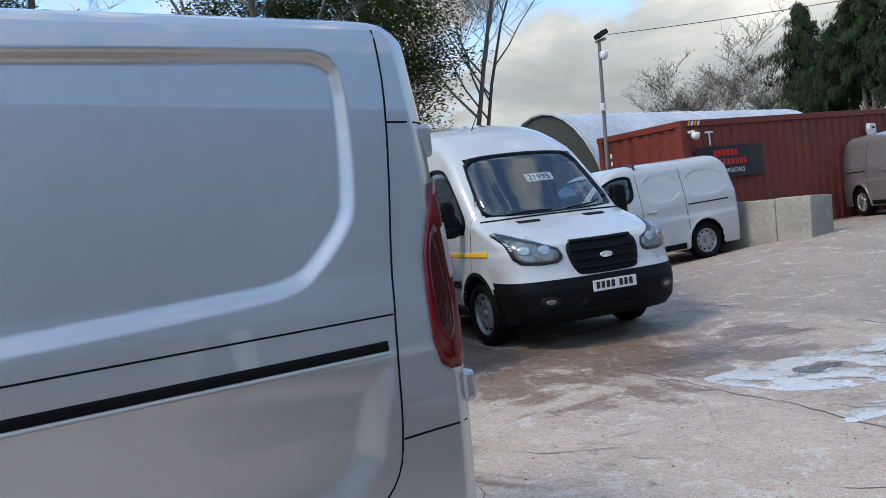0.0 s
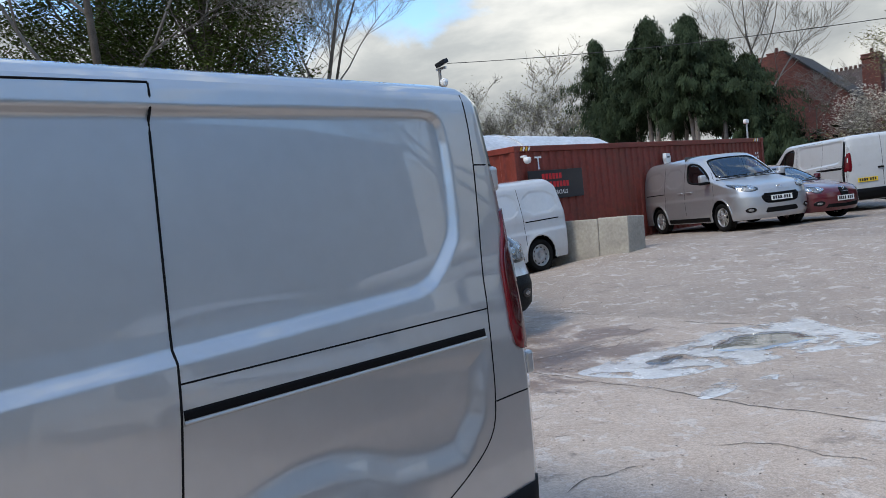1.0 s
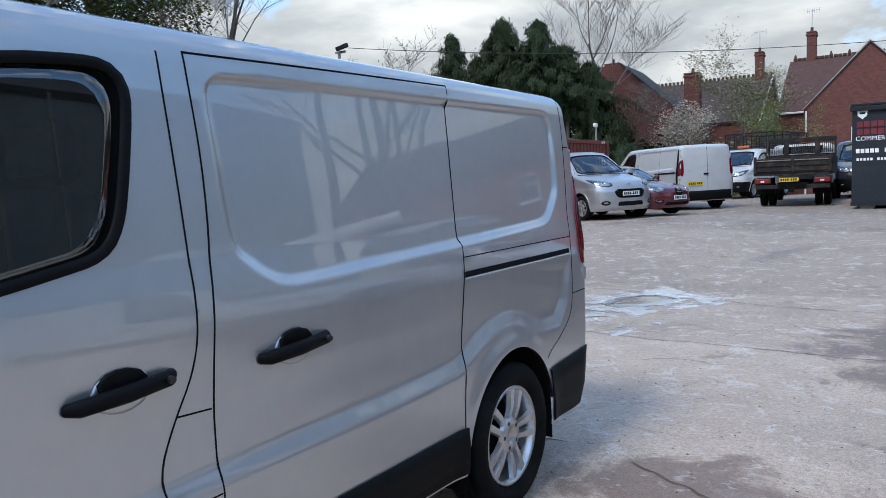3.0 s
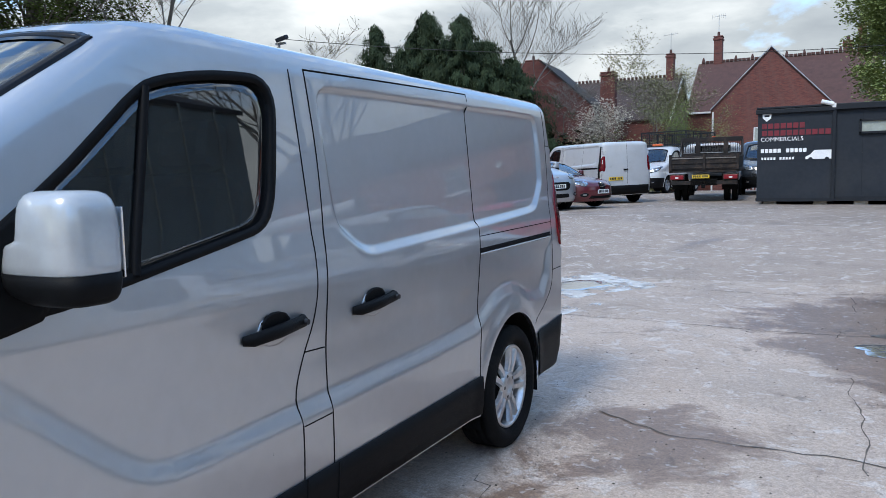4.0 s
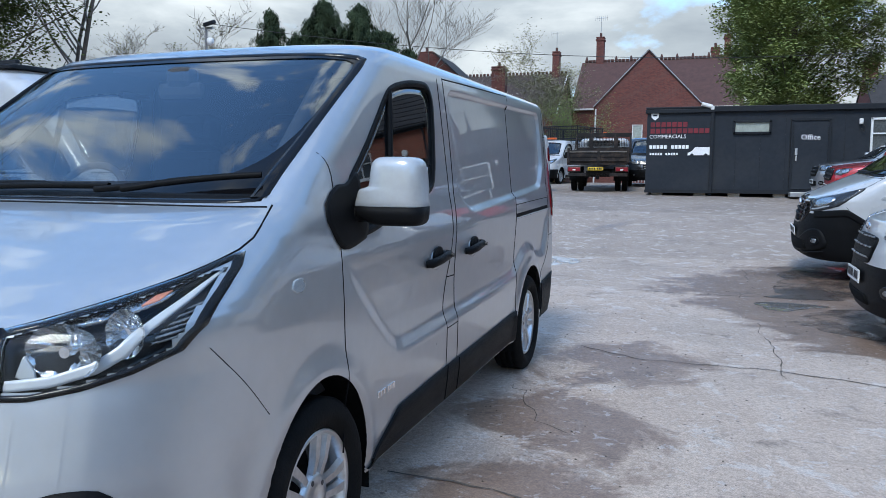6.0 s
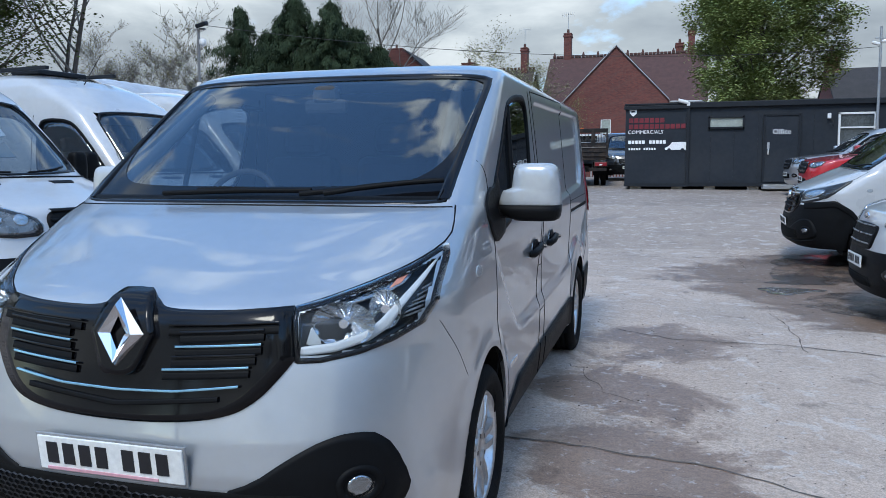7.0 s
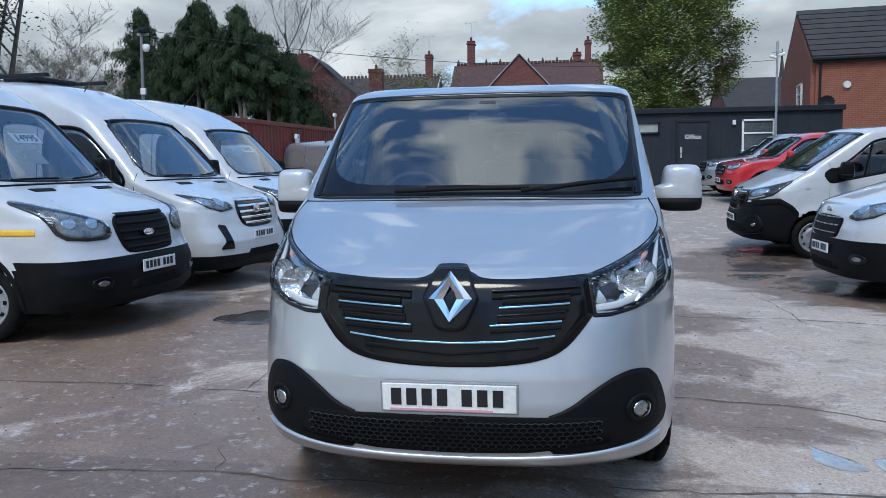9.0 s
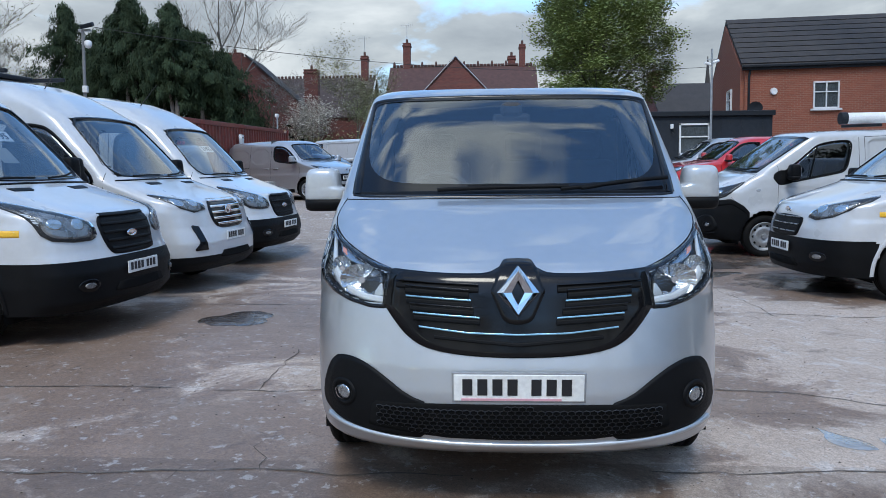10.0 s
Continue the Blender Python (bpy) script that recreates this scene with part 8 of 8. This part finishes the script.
v4 = thing("panel_van", ground_pose(3.38, 10.15, 180), "white mid-size panel van with black bumper and steel wheels", "van", "parked vans")
mid_van(v4, M["white"], False, "bars", M["plastic"], "steel")
rt = thing("pipe_tube", ground_pose(3.38, 10.15, 180) @ pose(0.15, 2.2, 2.10), "white plastic pipe carrier on van roof", "pipe carrier")
cyl("pipe", (0, 0.2, 0.06), (0, 2.7, 0.06), 0.09, 0.09, M["white_upvc"], rt, 16)
cyl("end_cap", (0, 0.12, 0.06), (0, 0.22, 0.06), 0.10, 0.10, M["cabin_trim"], rt, 16)
for y in (0.5, 2.3):
    box("roof_bar", (-0.1, y, -0.06), (1.3, 0.06, 0.05), M["cabin_trim"], rt, 0.01)
parked("panel_van", 3.40, 6.12, 180, CUSTOM, M["white"], "white mid-size panel van with yellow side stripe")
parked("small_van", -8.3, 11.25, 260, CONNECT, M["white"], "small white panel van parked against the container", z=0.76)
parked("small_van", -4.18, 19.57, -30, dict(CONNECT), M["grey"], "small silver-grey panel van parked beside container", "alloy")
c1, _ = parked("hatchback", -3.42, 21.08, -19, HATCH, M["red"], "dark red three-door hatchback car with round headlamps", "alloy", "car", "parked cars")
v8 = thing("panel_van", ground_pose(-7.31, 27.88, 138), "white panel van seen from its closed rear doors", "van", "parked vans")
mid_van(v8, M["white"], False, "bars", None, "steel", black_corners=True)
parked("pickup_truck", 4.75, 18.6, 182, PICKUP, M["bright_red"], "bright red double-cab pickup truck", "alloy", "pickup", "parked pickups")
parked("pickup_truck", 4.75, 21.2, 182, PICKUP, M["grey"], "silver-grey double-cab pickup with chrome grille", "alloy", "pickup", "parked pickups")
parked("panel_van", 0.12, 29.6, -82, CUSTOM | dict(stripe=None), M["black_paint"], "black mid-size panel van behind the tipper truck")
v10, _ = parked("cage_truck", -5.22, 32.1, -103, CUSTOM | dict(stripe=None), M["white"], "white truck cab with black mesh cage body", "steel", "truck", "parked trucks")
box("beacon", (0.1, 1.9, 2.04), (0.45, 0.16, 0.09), M["amber_o"], v10, 0.03)
box("bed", (0, 4.25, 1.02), (2.10, 3.3, 0.12), M["tipper"], v10, 0.01)
for x in (-1.03, 1.03):
    box("drop_side", (x, 4.25, 1.28), (0.04, 3.3, 0.40), M["tipper"], v10, 0.01)
    for z in (1.50, 2.05, 2.62):
        box("cage_rail", (x, 4.25, z), (0.05, 3.3, 0.05), M["cabin_trim"], v10)
    for k in range(5):
        box("cage_post", (x, 2.65 + 0.80 * k, 1.86), (0.05, 0.05, 1.52), M["cabin_trim"], v10)
    for k in range(32):
        box("cage_bar", (x, 2.70 + 0.10 * k, 2.06), (0.010, 0.014, 1.10), M["cabin_trim"], v10)
    for k in range(10):
        box("cage_bar", (x, 4.25, 1.58 + 0.10 * k), (0.010, 3.2, 0.010), M["cabin_trim"], v10)
for y in (2.62, 5.86):
    for z in (1.50, 2.05, 2.62):
        box("cage_rail", (0, y, z), (2.06, 0.05, 0.05), M["cabin_trim"], v10)
    for k in range(19):
        box("cage_bar", (-0.95 + 0.105 * k, y, 2.06), (0.014, 0.010, 1.10), M["cabin_trim"], v10)
    for k in range(10):
        box("cage_bar", (0, y, 1.58 + 0.10 * k), (2.0, 0.010, 0.010), M["cabin_trim"], v10)


def tipper_truck():
    r = thing("tipper_truck", ground_pose(-1.82, 30.75, 94), "black drop-side tipper truck with mesh headboard", "truck", "parked trucks")
    t = M["tipper"]
    # local: faces -y, tail at y = 5.4
    box("chassis", (0, 3.4, 0.62), (0.8, 4.0, 0.20), M["liner"], r, 0.01)
    box("bed_floor", (0, 3.85, 0.98), (2.10, 3.1, 0.10), t, r, 0.01)
    for x in (-1.01, 1.01):
        box("drop_side", (x, 3.85, 1.22), (0.05, 3.1, 0.42), t, r, 0.01)
    box("tailboard", (0, 5.40, 1.22), (2.04, 0.05, 0.42), t, r, 0.01)
    for k in range(3):
        box("board_rib", (0, 5.44, 1.07 + 0.15 * k), (2.00, 0.03, 0.03), M["pale_edge"] if k == 2 else t, r, 0.005)
    for x in (-1.0, -0.02, 1.0):
        box("corner_pillar", (x, 5.43, 1.25), (0.08, 0.08, 0.50), t, r, 0.01)
    # headboard: a plate with one wide and two narrow slatted windows
    box("headboard_top", (0, 2.30, 2.00), (2.04, 0.05, 0.16), t, r, 0.01)
    box("headboard_sheet", (0, 2.30, 1.275), (2.04, 0.05, 0.55), t, r, 0.01)
    for x, w in ((-0.985, 0.07), (-0.46, 0.16), (0.46, 0.16), (0.985, 0.07)):
        box("headboard_post", (x, 2.302, 1.735), (w, 0.055, 0.37), t, r, 0.005)
    for a, b in ((-0.95, -0.54), (-0.38, 0.38), (0.54, 0.95)):
        n = round((b - a) / 0.055)
        for k in range(1, n):
            box("slat", (a + (b - a) * k / n, 2.30, 1.735), (0.016, 0.02, 0.37), t, r)
        box("window_edge", ((a + b) / 2, 2.335, 1.548), (b - a, 0.03, 0.02), M["galv"], r)
    for x in (-1, 1):
        tube("headboard_stay", [(x * 1.0, 2.34, 1.98), (x * 1.03, 2.85, 1.42)], 0.025, t, r, 6)
    cabp = box("cab", (0, 1.20, 1.20), (1.86, 1.7, 1.35), M["white"], r, 0.18)
    box("cab_window", (0, 2.06, 1.60), (1.2, 0.02, 0.4), M["dark_glass"], cabp)
    cyl("beacon", (0.0, 1.6, 1.92), (0.0, 1.6, 2.12), 0.10, 0.07, M["amber_o"], r, 14)
    box("beacon_bar", (0, 1.6, 2.02), (0.55, 0.2, 0.14), M["amber_o"], r, 0.03)
    box("rear_bar", (0, 5.35, 0.60), (2.0, 0.10, 0.12), t, r, 0.01)
    for x in (-0.80, 0.80):
        lens = box("tail_lamp", (x, 5.42, 0.78), (0.40, 0.05, 0.13), M["lamp_red"], r, 0.01)
        box("reversing_lens", (x * 1.0, 5.448, 0.765), (0.10, 0.006, 0.05), M["white_upvc"], lens)
        box("mudguard", (x * 0.95, 4.90, 0.62), (0.50, 0.03, 0.50), M["liner"], r, 0.005)
        box("lamp_bracket", (x, 5.38, 0.78), (0.46, 0.05, 0.19), t, r, 0.01)
    plate_on(r, (0.08, 5.44, 0.80), (0, 0, 180), True)
    box("tow_hitch", (0, 5.45, 0.50), (0.12, 0.16, 0.12), M["liner"], r, 0.02)
    for x in (-0.88, -0.64, 0.64, 0.88):
        wheel(r, (x, 4.35, 0.345), 0.345, 0.19, "steel", 1 if x > 0 else -1)
    for x in (-0.82, 0.82):
        wheel(r, (x, 0.95, 0.345), 0.345, 0.21, "steel", 1 if x > 0 else -1)
    return r


tipper_truck()

# ---- trees ----
def grow(seed, height, r0, spread=0.5, depth=4, lean=(0, 0), kids=(4, 6), up=0.25, first=0.35, twig=0.012):
    """Limbs of a bare tree: tubes from trunk to twigs. Returns trunk data, limb data and the tip points."""
    rnd = random.Random(seed)
    trunk, limbs, tips = ([], []), ([], []), []

    def add(store, pts, radii, n):
        v, f = tube_data(pts, radii, n)
        k = len(store[0])
        store[0].extend(v)
        store[1].extend(tuple(i + k for i in q) for q in f)

    def branch(p, d, length, r, level):
        pts, rr = [p], [r]
        seg = 5 if level < 2 else 3
        for k in range(seg):
            d = (d + Vector((rnd.uniform(-1, 1), rnd.uniform(-1, 1), rnd.uniform(-0.6, 1) + up)) * 0.16).normalized()
            p = p + d * length / seg
            pts.append(p)
            rr.append(max(twig * 0.6, r * (1 - 0.75 * (k + 1) / seg)))
        add(trunk if level == 0 else limbs, pts, rr, 8 if level == 0 else (5 if level == 1 else 3))
        if level >= depth:
            tips.extend(pts[1:])
            return
        for _ in range(rnd.randint(*kids)):
            t = rnd.uniform(first if level == 0 else 0.25, 1.0)
            i = min(int(t * seg), seg - 1)
            q = pts[i].lerp(pts[i + 1], t * seg - i)
            a = rnd.uniform(0, 2 * math.pi)
            side = Vector((math.cos(a), math.sin(a), rnd.uniform(-0.1, 0.5)))
            nd = (d * (1 - spread) + side * spread * 1.25).normalized()
            branch(q, nd, length * rnd.uniform(0.42, 0.66), max(twig, r * (1 - t * 0.7) * 0.55), level + 1)

    branch(Vector((0, 0, -0.2)), Vector((lean[0], lean[1], 1)).normalized(), height, r0, 0)
    return trunk, limbs, tips


def leaf_cloud(points, rnd, per, spread, size, flat=0.5):
    vs, fs = [], []
    for p in points:
        for _ in range(per):
            q = p + Vector((rnd.gauss(0, spread), rnd.gauss(0, spread), rnd.gauss(0, spread * 0.8)))
            a, b = rnd.uniform(0, 6.28), rnd.uniform(-1, 1) * flat
            u = Vector((math.cos(a), math.sin(a), b)) * size * rnd.uniform(0.6, 1.4)
            w = Vector((-math.sin(a), math.cos(a), rnd.uniform(-1, 1))) * size * 0.5
            k = len(vs)
            vs += [q - u, q + w, q + u, q - w]
            fs.append((k, k + 1, k + 2, k + 3))
    return vs, fs


def bare_tree(x, y, seed, height, r0, label, leaves=None, per=1, size=0.06, fuzz=0.12, z=None, scatter=0.5, leaf_name="foliage", tint="twig", **kw):
    t = thing("tree", pose(x, y, float(ground_z(x, y)) if z is None else z, 0, 0, seed * 37 % 360), label, "tree", "trees round the yard")
    trunk, limbs, tips = grow(seed, height, r0, **kw)
    mk("trunk", *trunk, M["bark"], t)
    ob = mk("crown", *limbs, M[tint], t)
    ob["kind"] = "stuff"
    if leaves:
        rnd = random.Random(seed + 5)
        pts = [p for p in tips if rnd.random() < scatter]
        lv = mk(leaf_name, *leaf_cloud(pts, rnd, per, fuzz, size), M[leaves], t, smooth=False)
        lv["kind"] = "stuff"
    return t


def leafy_tree(x, y, seed, height, rx, rz, zc, label, leaf="leaf", n=190, per=24, size=0.066):
    """A broadleaf in young leaf: limbs reaching to clumps of small leaves, with gaps between the clumps."""
    rnd = random.Random(seed)
    z0 = float(ground_z(x, y))
    t = thing("tree", pose(x, y, z0), label, "tree", "trees round the yard")
    tube("trunk", [(0, 0, -0.2), (0.08, 0, 1.8), (-0.05, 0.1, 4.0), (0.15, 0, 7.0), (0.0, 0, height * 0.9)], [0.30, 0.25, 0.20, 0.12, 0.03], M["bark"], t, 10)
    vs, fs, pts = [], [], []
    clumps = []
    while len(clumps) < n:
        p = Vector((rnd.uniform(-1, 1), rnd.uniform(-1, 1), rnd.uniform(-1, 1)))
        lean = 0.86 + 0.22 * math.sin(3 * math.atan2(p.y, p.x) + 1.3) + 0.10 * math.sin(7 * p.z + 2 * p.x)
        if 0.30 < p.length < lean:
            clumps.append(Vector((p.x * rx * (1.0 - 0.10 * max(0, -p.z)), p.y * rx, zc - z0 + p.z * rz)))
    for q in clumps:
        h0 = max(1.7, q.z - rnd.uniform(0.8, 2.2) - 0.35 * math.hypot(q.x, q.y))
        a = Vector((0.05, 0, h0))
        m1 = a.lerp(q, 0.5) + Vector((rnd.uniform(-0.2, 0.2), rnd.uniform(-0.2, 0.2), rnd.uniform(0, 0.3)))
        tv, tf = tube_data([a, m1, q, q + (q - m1) * 0.35], [0.040, 0.024, 0.012, 0.004], 4)
        k = len(vs)
        vs += tv
        fs += [tuple(i + k for i in g) for g in tf]
        for _ in range(rnd.randint(16, 30)):
            pts.append(q + Vector((rnd.gauss(0, 0.30), rnd.gauss(0, 0.30), rnd.gauss(0, 0.26))))
    cr = mk("crown", vs, fs, M["bark"], t)
    cr["kind"] = "stuff"
    lv = mk("foliage", *leaf_cloud(pts, rnd, per, 0.17, size), M[leaf], t, smooth=False)
    lv["kind"] = "stuff"
    return t


def cypress(x, y, seed, height, width, n=1500, bare=0.28, leaf="conifer", label="tall dark green cypress with bare lower trunk", group="row of conifers", fat=1.0):
    """Old garden cypress: bare leaning stems below, dark drooping sprays above with gaps."""
    rnd = random.Random(seed)
    t = thing("conifer", pose(x, y, float(ground_z(x, y))), label, "tree", group)
    for k in range(rnd.randint(1, 2)):
        dx = rnd.uniform(-0.5, 0.5)
        pts = [(dx * 0.4, 0, -0.2), (dx, rnd.uniform(-0.3, 0.3), height * 0.2), (dx * 0.8 + rnd.uniform(-0.3, 0.3), 0, height * 0.5), (0, 0, height * 0.9)]
        tube("trunk", pts, [0.25, 0.20, 0.13, 0.04], M["pale_bark"], t, 8)
    vs, fs = [], []
    nb = 100
    lob = [rnd.uniform(0, 6.28) for _ in range(3)]
    for k in range(nb):
        h = bare + (1.0 - bare) * ((k + rnd.random()) / nb) ** 0.92
        a = k * 2.4 + rnd.uniform(-0.5, 0.5)
        u = (1 - h) / (1 - bare)
        env = width * (0.05 + 0.95 * min(1, u * 1.9) ** 0.95) * (0.80 + 0.18 * math.sin(2 * a + lob[0]) + 0.22 * math.sin(13 * h + 2 * a + lob[1])) * (0.78 + 0.22 * min(1, (h - bare) * 8))
        length = env * rnd.choice((0.45, 0.7, 0.95, 1.15, 1.4)) * rnd.uniform(0.9, 1.1) + 0.10
        droop = rnd.uniform(0.15, 0.55)
        out = Vector((math.cos(a), math.sin(a), 0))
        tang = Vector((-out.y, out.x, 0))
        for _ in range(n // nb):
            f = rnd.uniform(0.05, 1.0) ** 0.7
            sp = (0.06 + 0.15 * (1 - f)) * (0.6 + 0.25 * width)
            q = out * (length * f) + Vector((rnd.gauss(0, sp), rnd.gauss(0, sp), h * height + 0.25 * length * f - droop * length * f * f + rnd.gauss(-0.05, 0.12) - 0.45 * rnd.random() ** 1.5))
            ln, wd = fat * rnd.uniform(0.12, 0.34), fat * rnd.uniform(0.018, 0.050)
            down = (out * rnd.uniform(0.0, 0.7) - Vector((0, 0, 1)) + tang * rnd.uniform(-0.7, 0.7)).normalized()
            side = (tang + out * rnd.uniform(-0.8, 0.8)).normalized()
            i = len(vs)
            vs += [q, q + down * ln * 0.5 + side * wd, q + down * ln, q + down * ln * 0.55 - side * wd]
            fs.append((i, i + 1, i + 2, i + 3))
    cr = mk("crown", vs, fs, M[leaf], t, smooth=False)
    cr["kind"] = "stuff"
    return t


rt0 = random.Random(4)
# conifer row
for k, (x, y, h, w) in enumerate(((-31.0, 52.5, 13.6, 1.8), (-28.8, 51.5, 9.6, 1.9), (-26.6, 51.0, 12.4, 2.3), (-25.0, 50.0, 13.4, 2.3), (-23.4, 50.5, 11.0, 2.2), (-21.8, 49.3, 12.7, 2.2), (-20.3, 50.5, 11.0, 2.1), (-19.1, 52.0, 9.9, 2.2), (-18.6, 52.0, 8.8, 2.0), (-17.0, 51.5, 5.6, 1.9), (-29.8, 54.5, 12.0, 2.0), (-25.5, 54.0, 12.2, 2.2), (-22.4, 54.0, 11.8, 2.2))):
    cypress(x, y, 20 + k, h, w * 1.30, 26000, 0.10 if k in (8, 9) else (0.52 if k < 7 else 0.48))
# undergrowth behind the container; its dark leaf colour stands in for shade
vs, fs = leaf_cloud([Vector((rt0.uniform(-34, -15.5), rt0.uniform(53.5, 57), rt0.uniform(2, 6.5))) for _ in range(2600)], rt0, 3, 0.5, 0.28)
tagged(mk("hedge", vs, fs, M["conifer_in"], smooth=False), "undergrowth beneath the conifers with shade put into its leaf colour", "hedge", kind="stuff")
vs, fs = leaf_cloud([Vector((rt0.uniform(-18, -9), rt0.uniform(55, 60), 2 + 4.2 * rt0.random() ** 1.5)) for _ in range(3200)], rt0, 3, 0.45, 0.14)
tagged(mk("shrubs", vs, fs, M["bud"], smooth=False), "loose spring shrubs in front of brick houses", "shrub", kind="stuff")
bare_tree(-19.5, 57.5, 3, 12.5, 0.26, "tall bare deciduous tree with fine twigs", depth=4, kids=(6, 8), spread=0.46, twig=0.012, first=0.3, up=0.45)
bare_tree(-10.8, 60.0, 8, 7.2, 0.16, "green budding tree before brick house", "bud", 16, 0.06, 0.35, depth=3, kids=(6, 8), scatter=0.95)
bare_tree(-7.8, 58.0, 9, 5.0, 0.12, "small green budding tree before brick house", "leaf", 22, 0.05, 0.3, depth=3, kids=(5, 7), scatter=0.7)
bare_tree(-13.8, 57.5, 10, 5.0, 0.10, "small blossom tree with pale flowers", "blossom", 9, 0.07, 0.35, depth=3, kids=(6, 8), scatter=0.55)
bare_tree(-16.5, 56.5, 14, 6.5, 0.12, "bare brown shrub tree", depth=4, kids=(4, 6), spread=0.65)
# far trees to the side of the conifers
for k, (x, y, h) in enumerate(((-42, 62, 8.5), (-46, 64, 9.0), (-38.5, 62, 8.0), (-53, 66, 9), (-35.5, 60, 6.5), (-58, 68, 9))):
    bare_tree(x, y, 31 + k, h, 0.25, "far bare tree with ivy and first leaves", "bud", 1, 0.11, 0.35, depth=4, kids=(5, 7), twig=0.02, scatter=0.30)
# broadleaf behind the cabin
leafy_tree(5.1, 34.0, 42, 12.3, 3.45, 4.9, 8.4, "broadleaf tree in fresh green spring leaf")
# trees beyond the left row
bare_tree(-12.3, 13.5, 51, 8.5, 0.085, "slim bare birch-like tree beside the yard", depth=4, kids=(6, 8), first=0.35, spread=0.52, twig=0.005, up=0.4)
bare_tree(-13.2, 13.9, 52, 8.0, 0.075, "slim bare tree beside the yard", depth=4, kids=(6, 8), first=0.4, spread=0.52, twig=0.005, up=0.4)
leafy_tree(-14.2, 11.6, 53, 9.5, 2.5, 4.6, 5.6, "ivy-clad tree with dark evergreen leaves", "ivy", 170, 13, 0.045)
leafy_tree(-16.8, 10.2, 54, 9.5, 2.5, 4.6, 5.6, "ivy-clad tree with dark evergreen leaves", "ivy", 170, 13, 0.045)
bare_tree(-14.5, 9.0, 55, 9.0, 0.16, "bare tree with tangled twigs", "bud", 1, 0.05, 0.2, depth=4, kids=(5, 6), spread=0.5, twig=0.008, scatter=0.1)
bare_tree(-14.8, 5.2, 56, 9.0, 0.16, "bare tree with tangled twigs", "bud", 1, 0.05, 0.2, depth=4, kids=(5, 6), spread=0.5, twig=0.008, scatter=0.1)
leafy_tree(-16.0, 2.5, 57, 9.5, 2.5, 4.6, 5.6, "ivy-clad tree with dark evergreen leaves", "ivy", 170, 13, 0.045)
# trees beyond the right row, mirrored in the van's side
for k, (x, y, h) in enumerate(((13.2, -2.5, 11.0), (12.5, -7.0, 10.0), (12.9, 16.2, 10.5), (12.2, 17.6, 10.0), (13.8, 18.9, 11.0), (15.0, 21.5, 10.5), (16.5, 25.0, 10.0))):
    bare_tree(x, y, 61 + k, h, 0.19, "tall bare tree along the yard's edge", depth=4, kids=(4, 6), spread=0.5, twig=0.010)
for k, (x, y, h) in enumerate(((-7.5, -15, 8.0), (0.5, -17, 9.0), (7.5, -15, 8.5))):
    bare_tree(x, y, 71 + k, h, 0.22, "tree in young leaf at the yard's entrance", "leaf", 3, 0.09, 0.35, depth=3, kids=(5, 7), scatter=0.7)


# ---- far side of the yard, mirrored in the van ----
# unseen hedge, added and heightened to darken what the van's side mirrors
rh = random.Random(77)
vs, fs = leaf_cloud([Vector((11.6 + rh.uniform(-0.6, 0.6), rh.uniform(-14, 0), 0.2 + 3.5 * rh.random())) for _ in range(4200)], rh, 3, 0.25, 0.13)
tagged(mk("hedge", vs, fs, M["conifer_in"], smooth=False), "dark hedge along the yard's edge, unseen, added for the van's reflections", "hedge", kind="stuff")

# unseen block, guessed from a dark mirrored mass; also darkens the van's side
ws = thing("backdrop_building", pose(12.2, 1.2, 0), "long grey-clad building along the yard's edge, unseen but for its reflection", "building")
gable_walls(0.15, 8.0, 0.15, 13.6, -0.4, 6.6, 8.6, M["backdrop_building"], ws, "y")
gable_roof("roof", 0.15, 8.0, 0.15, 13.6, 6.6, 8.7, M["roof_dark"], ws, 0.2, "y")
for k in range(12):
    box("cladding_rib", (-0.03, 0.7 + 1.1 * k, 3.1), (0.06, 0.08, 6.9), M["backdrop_building"], ws, 0.01)
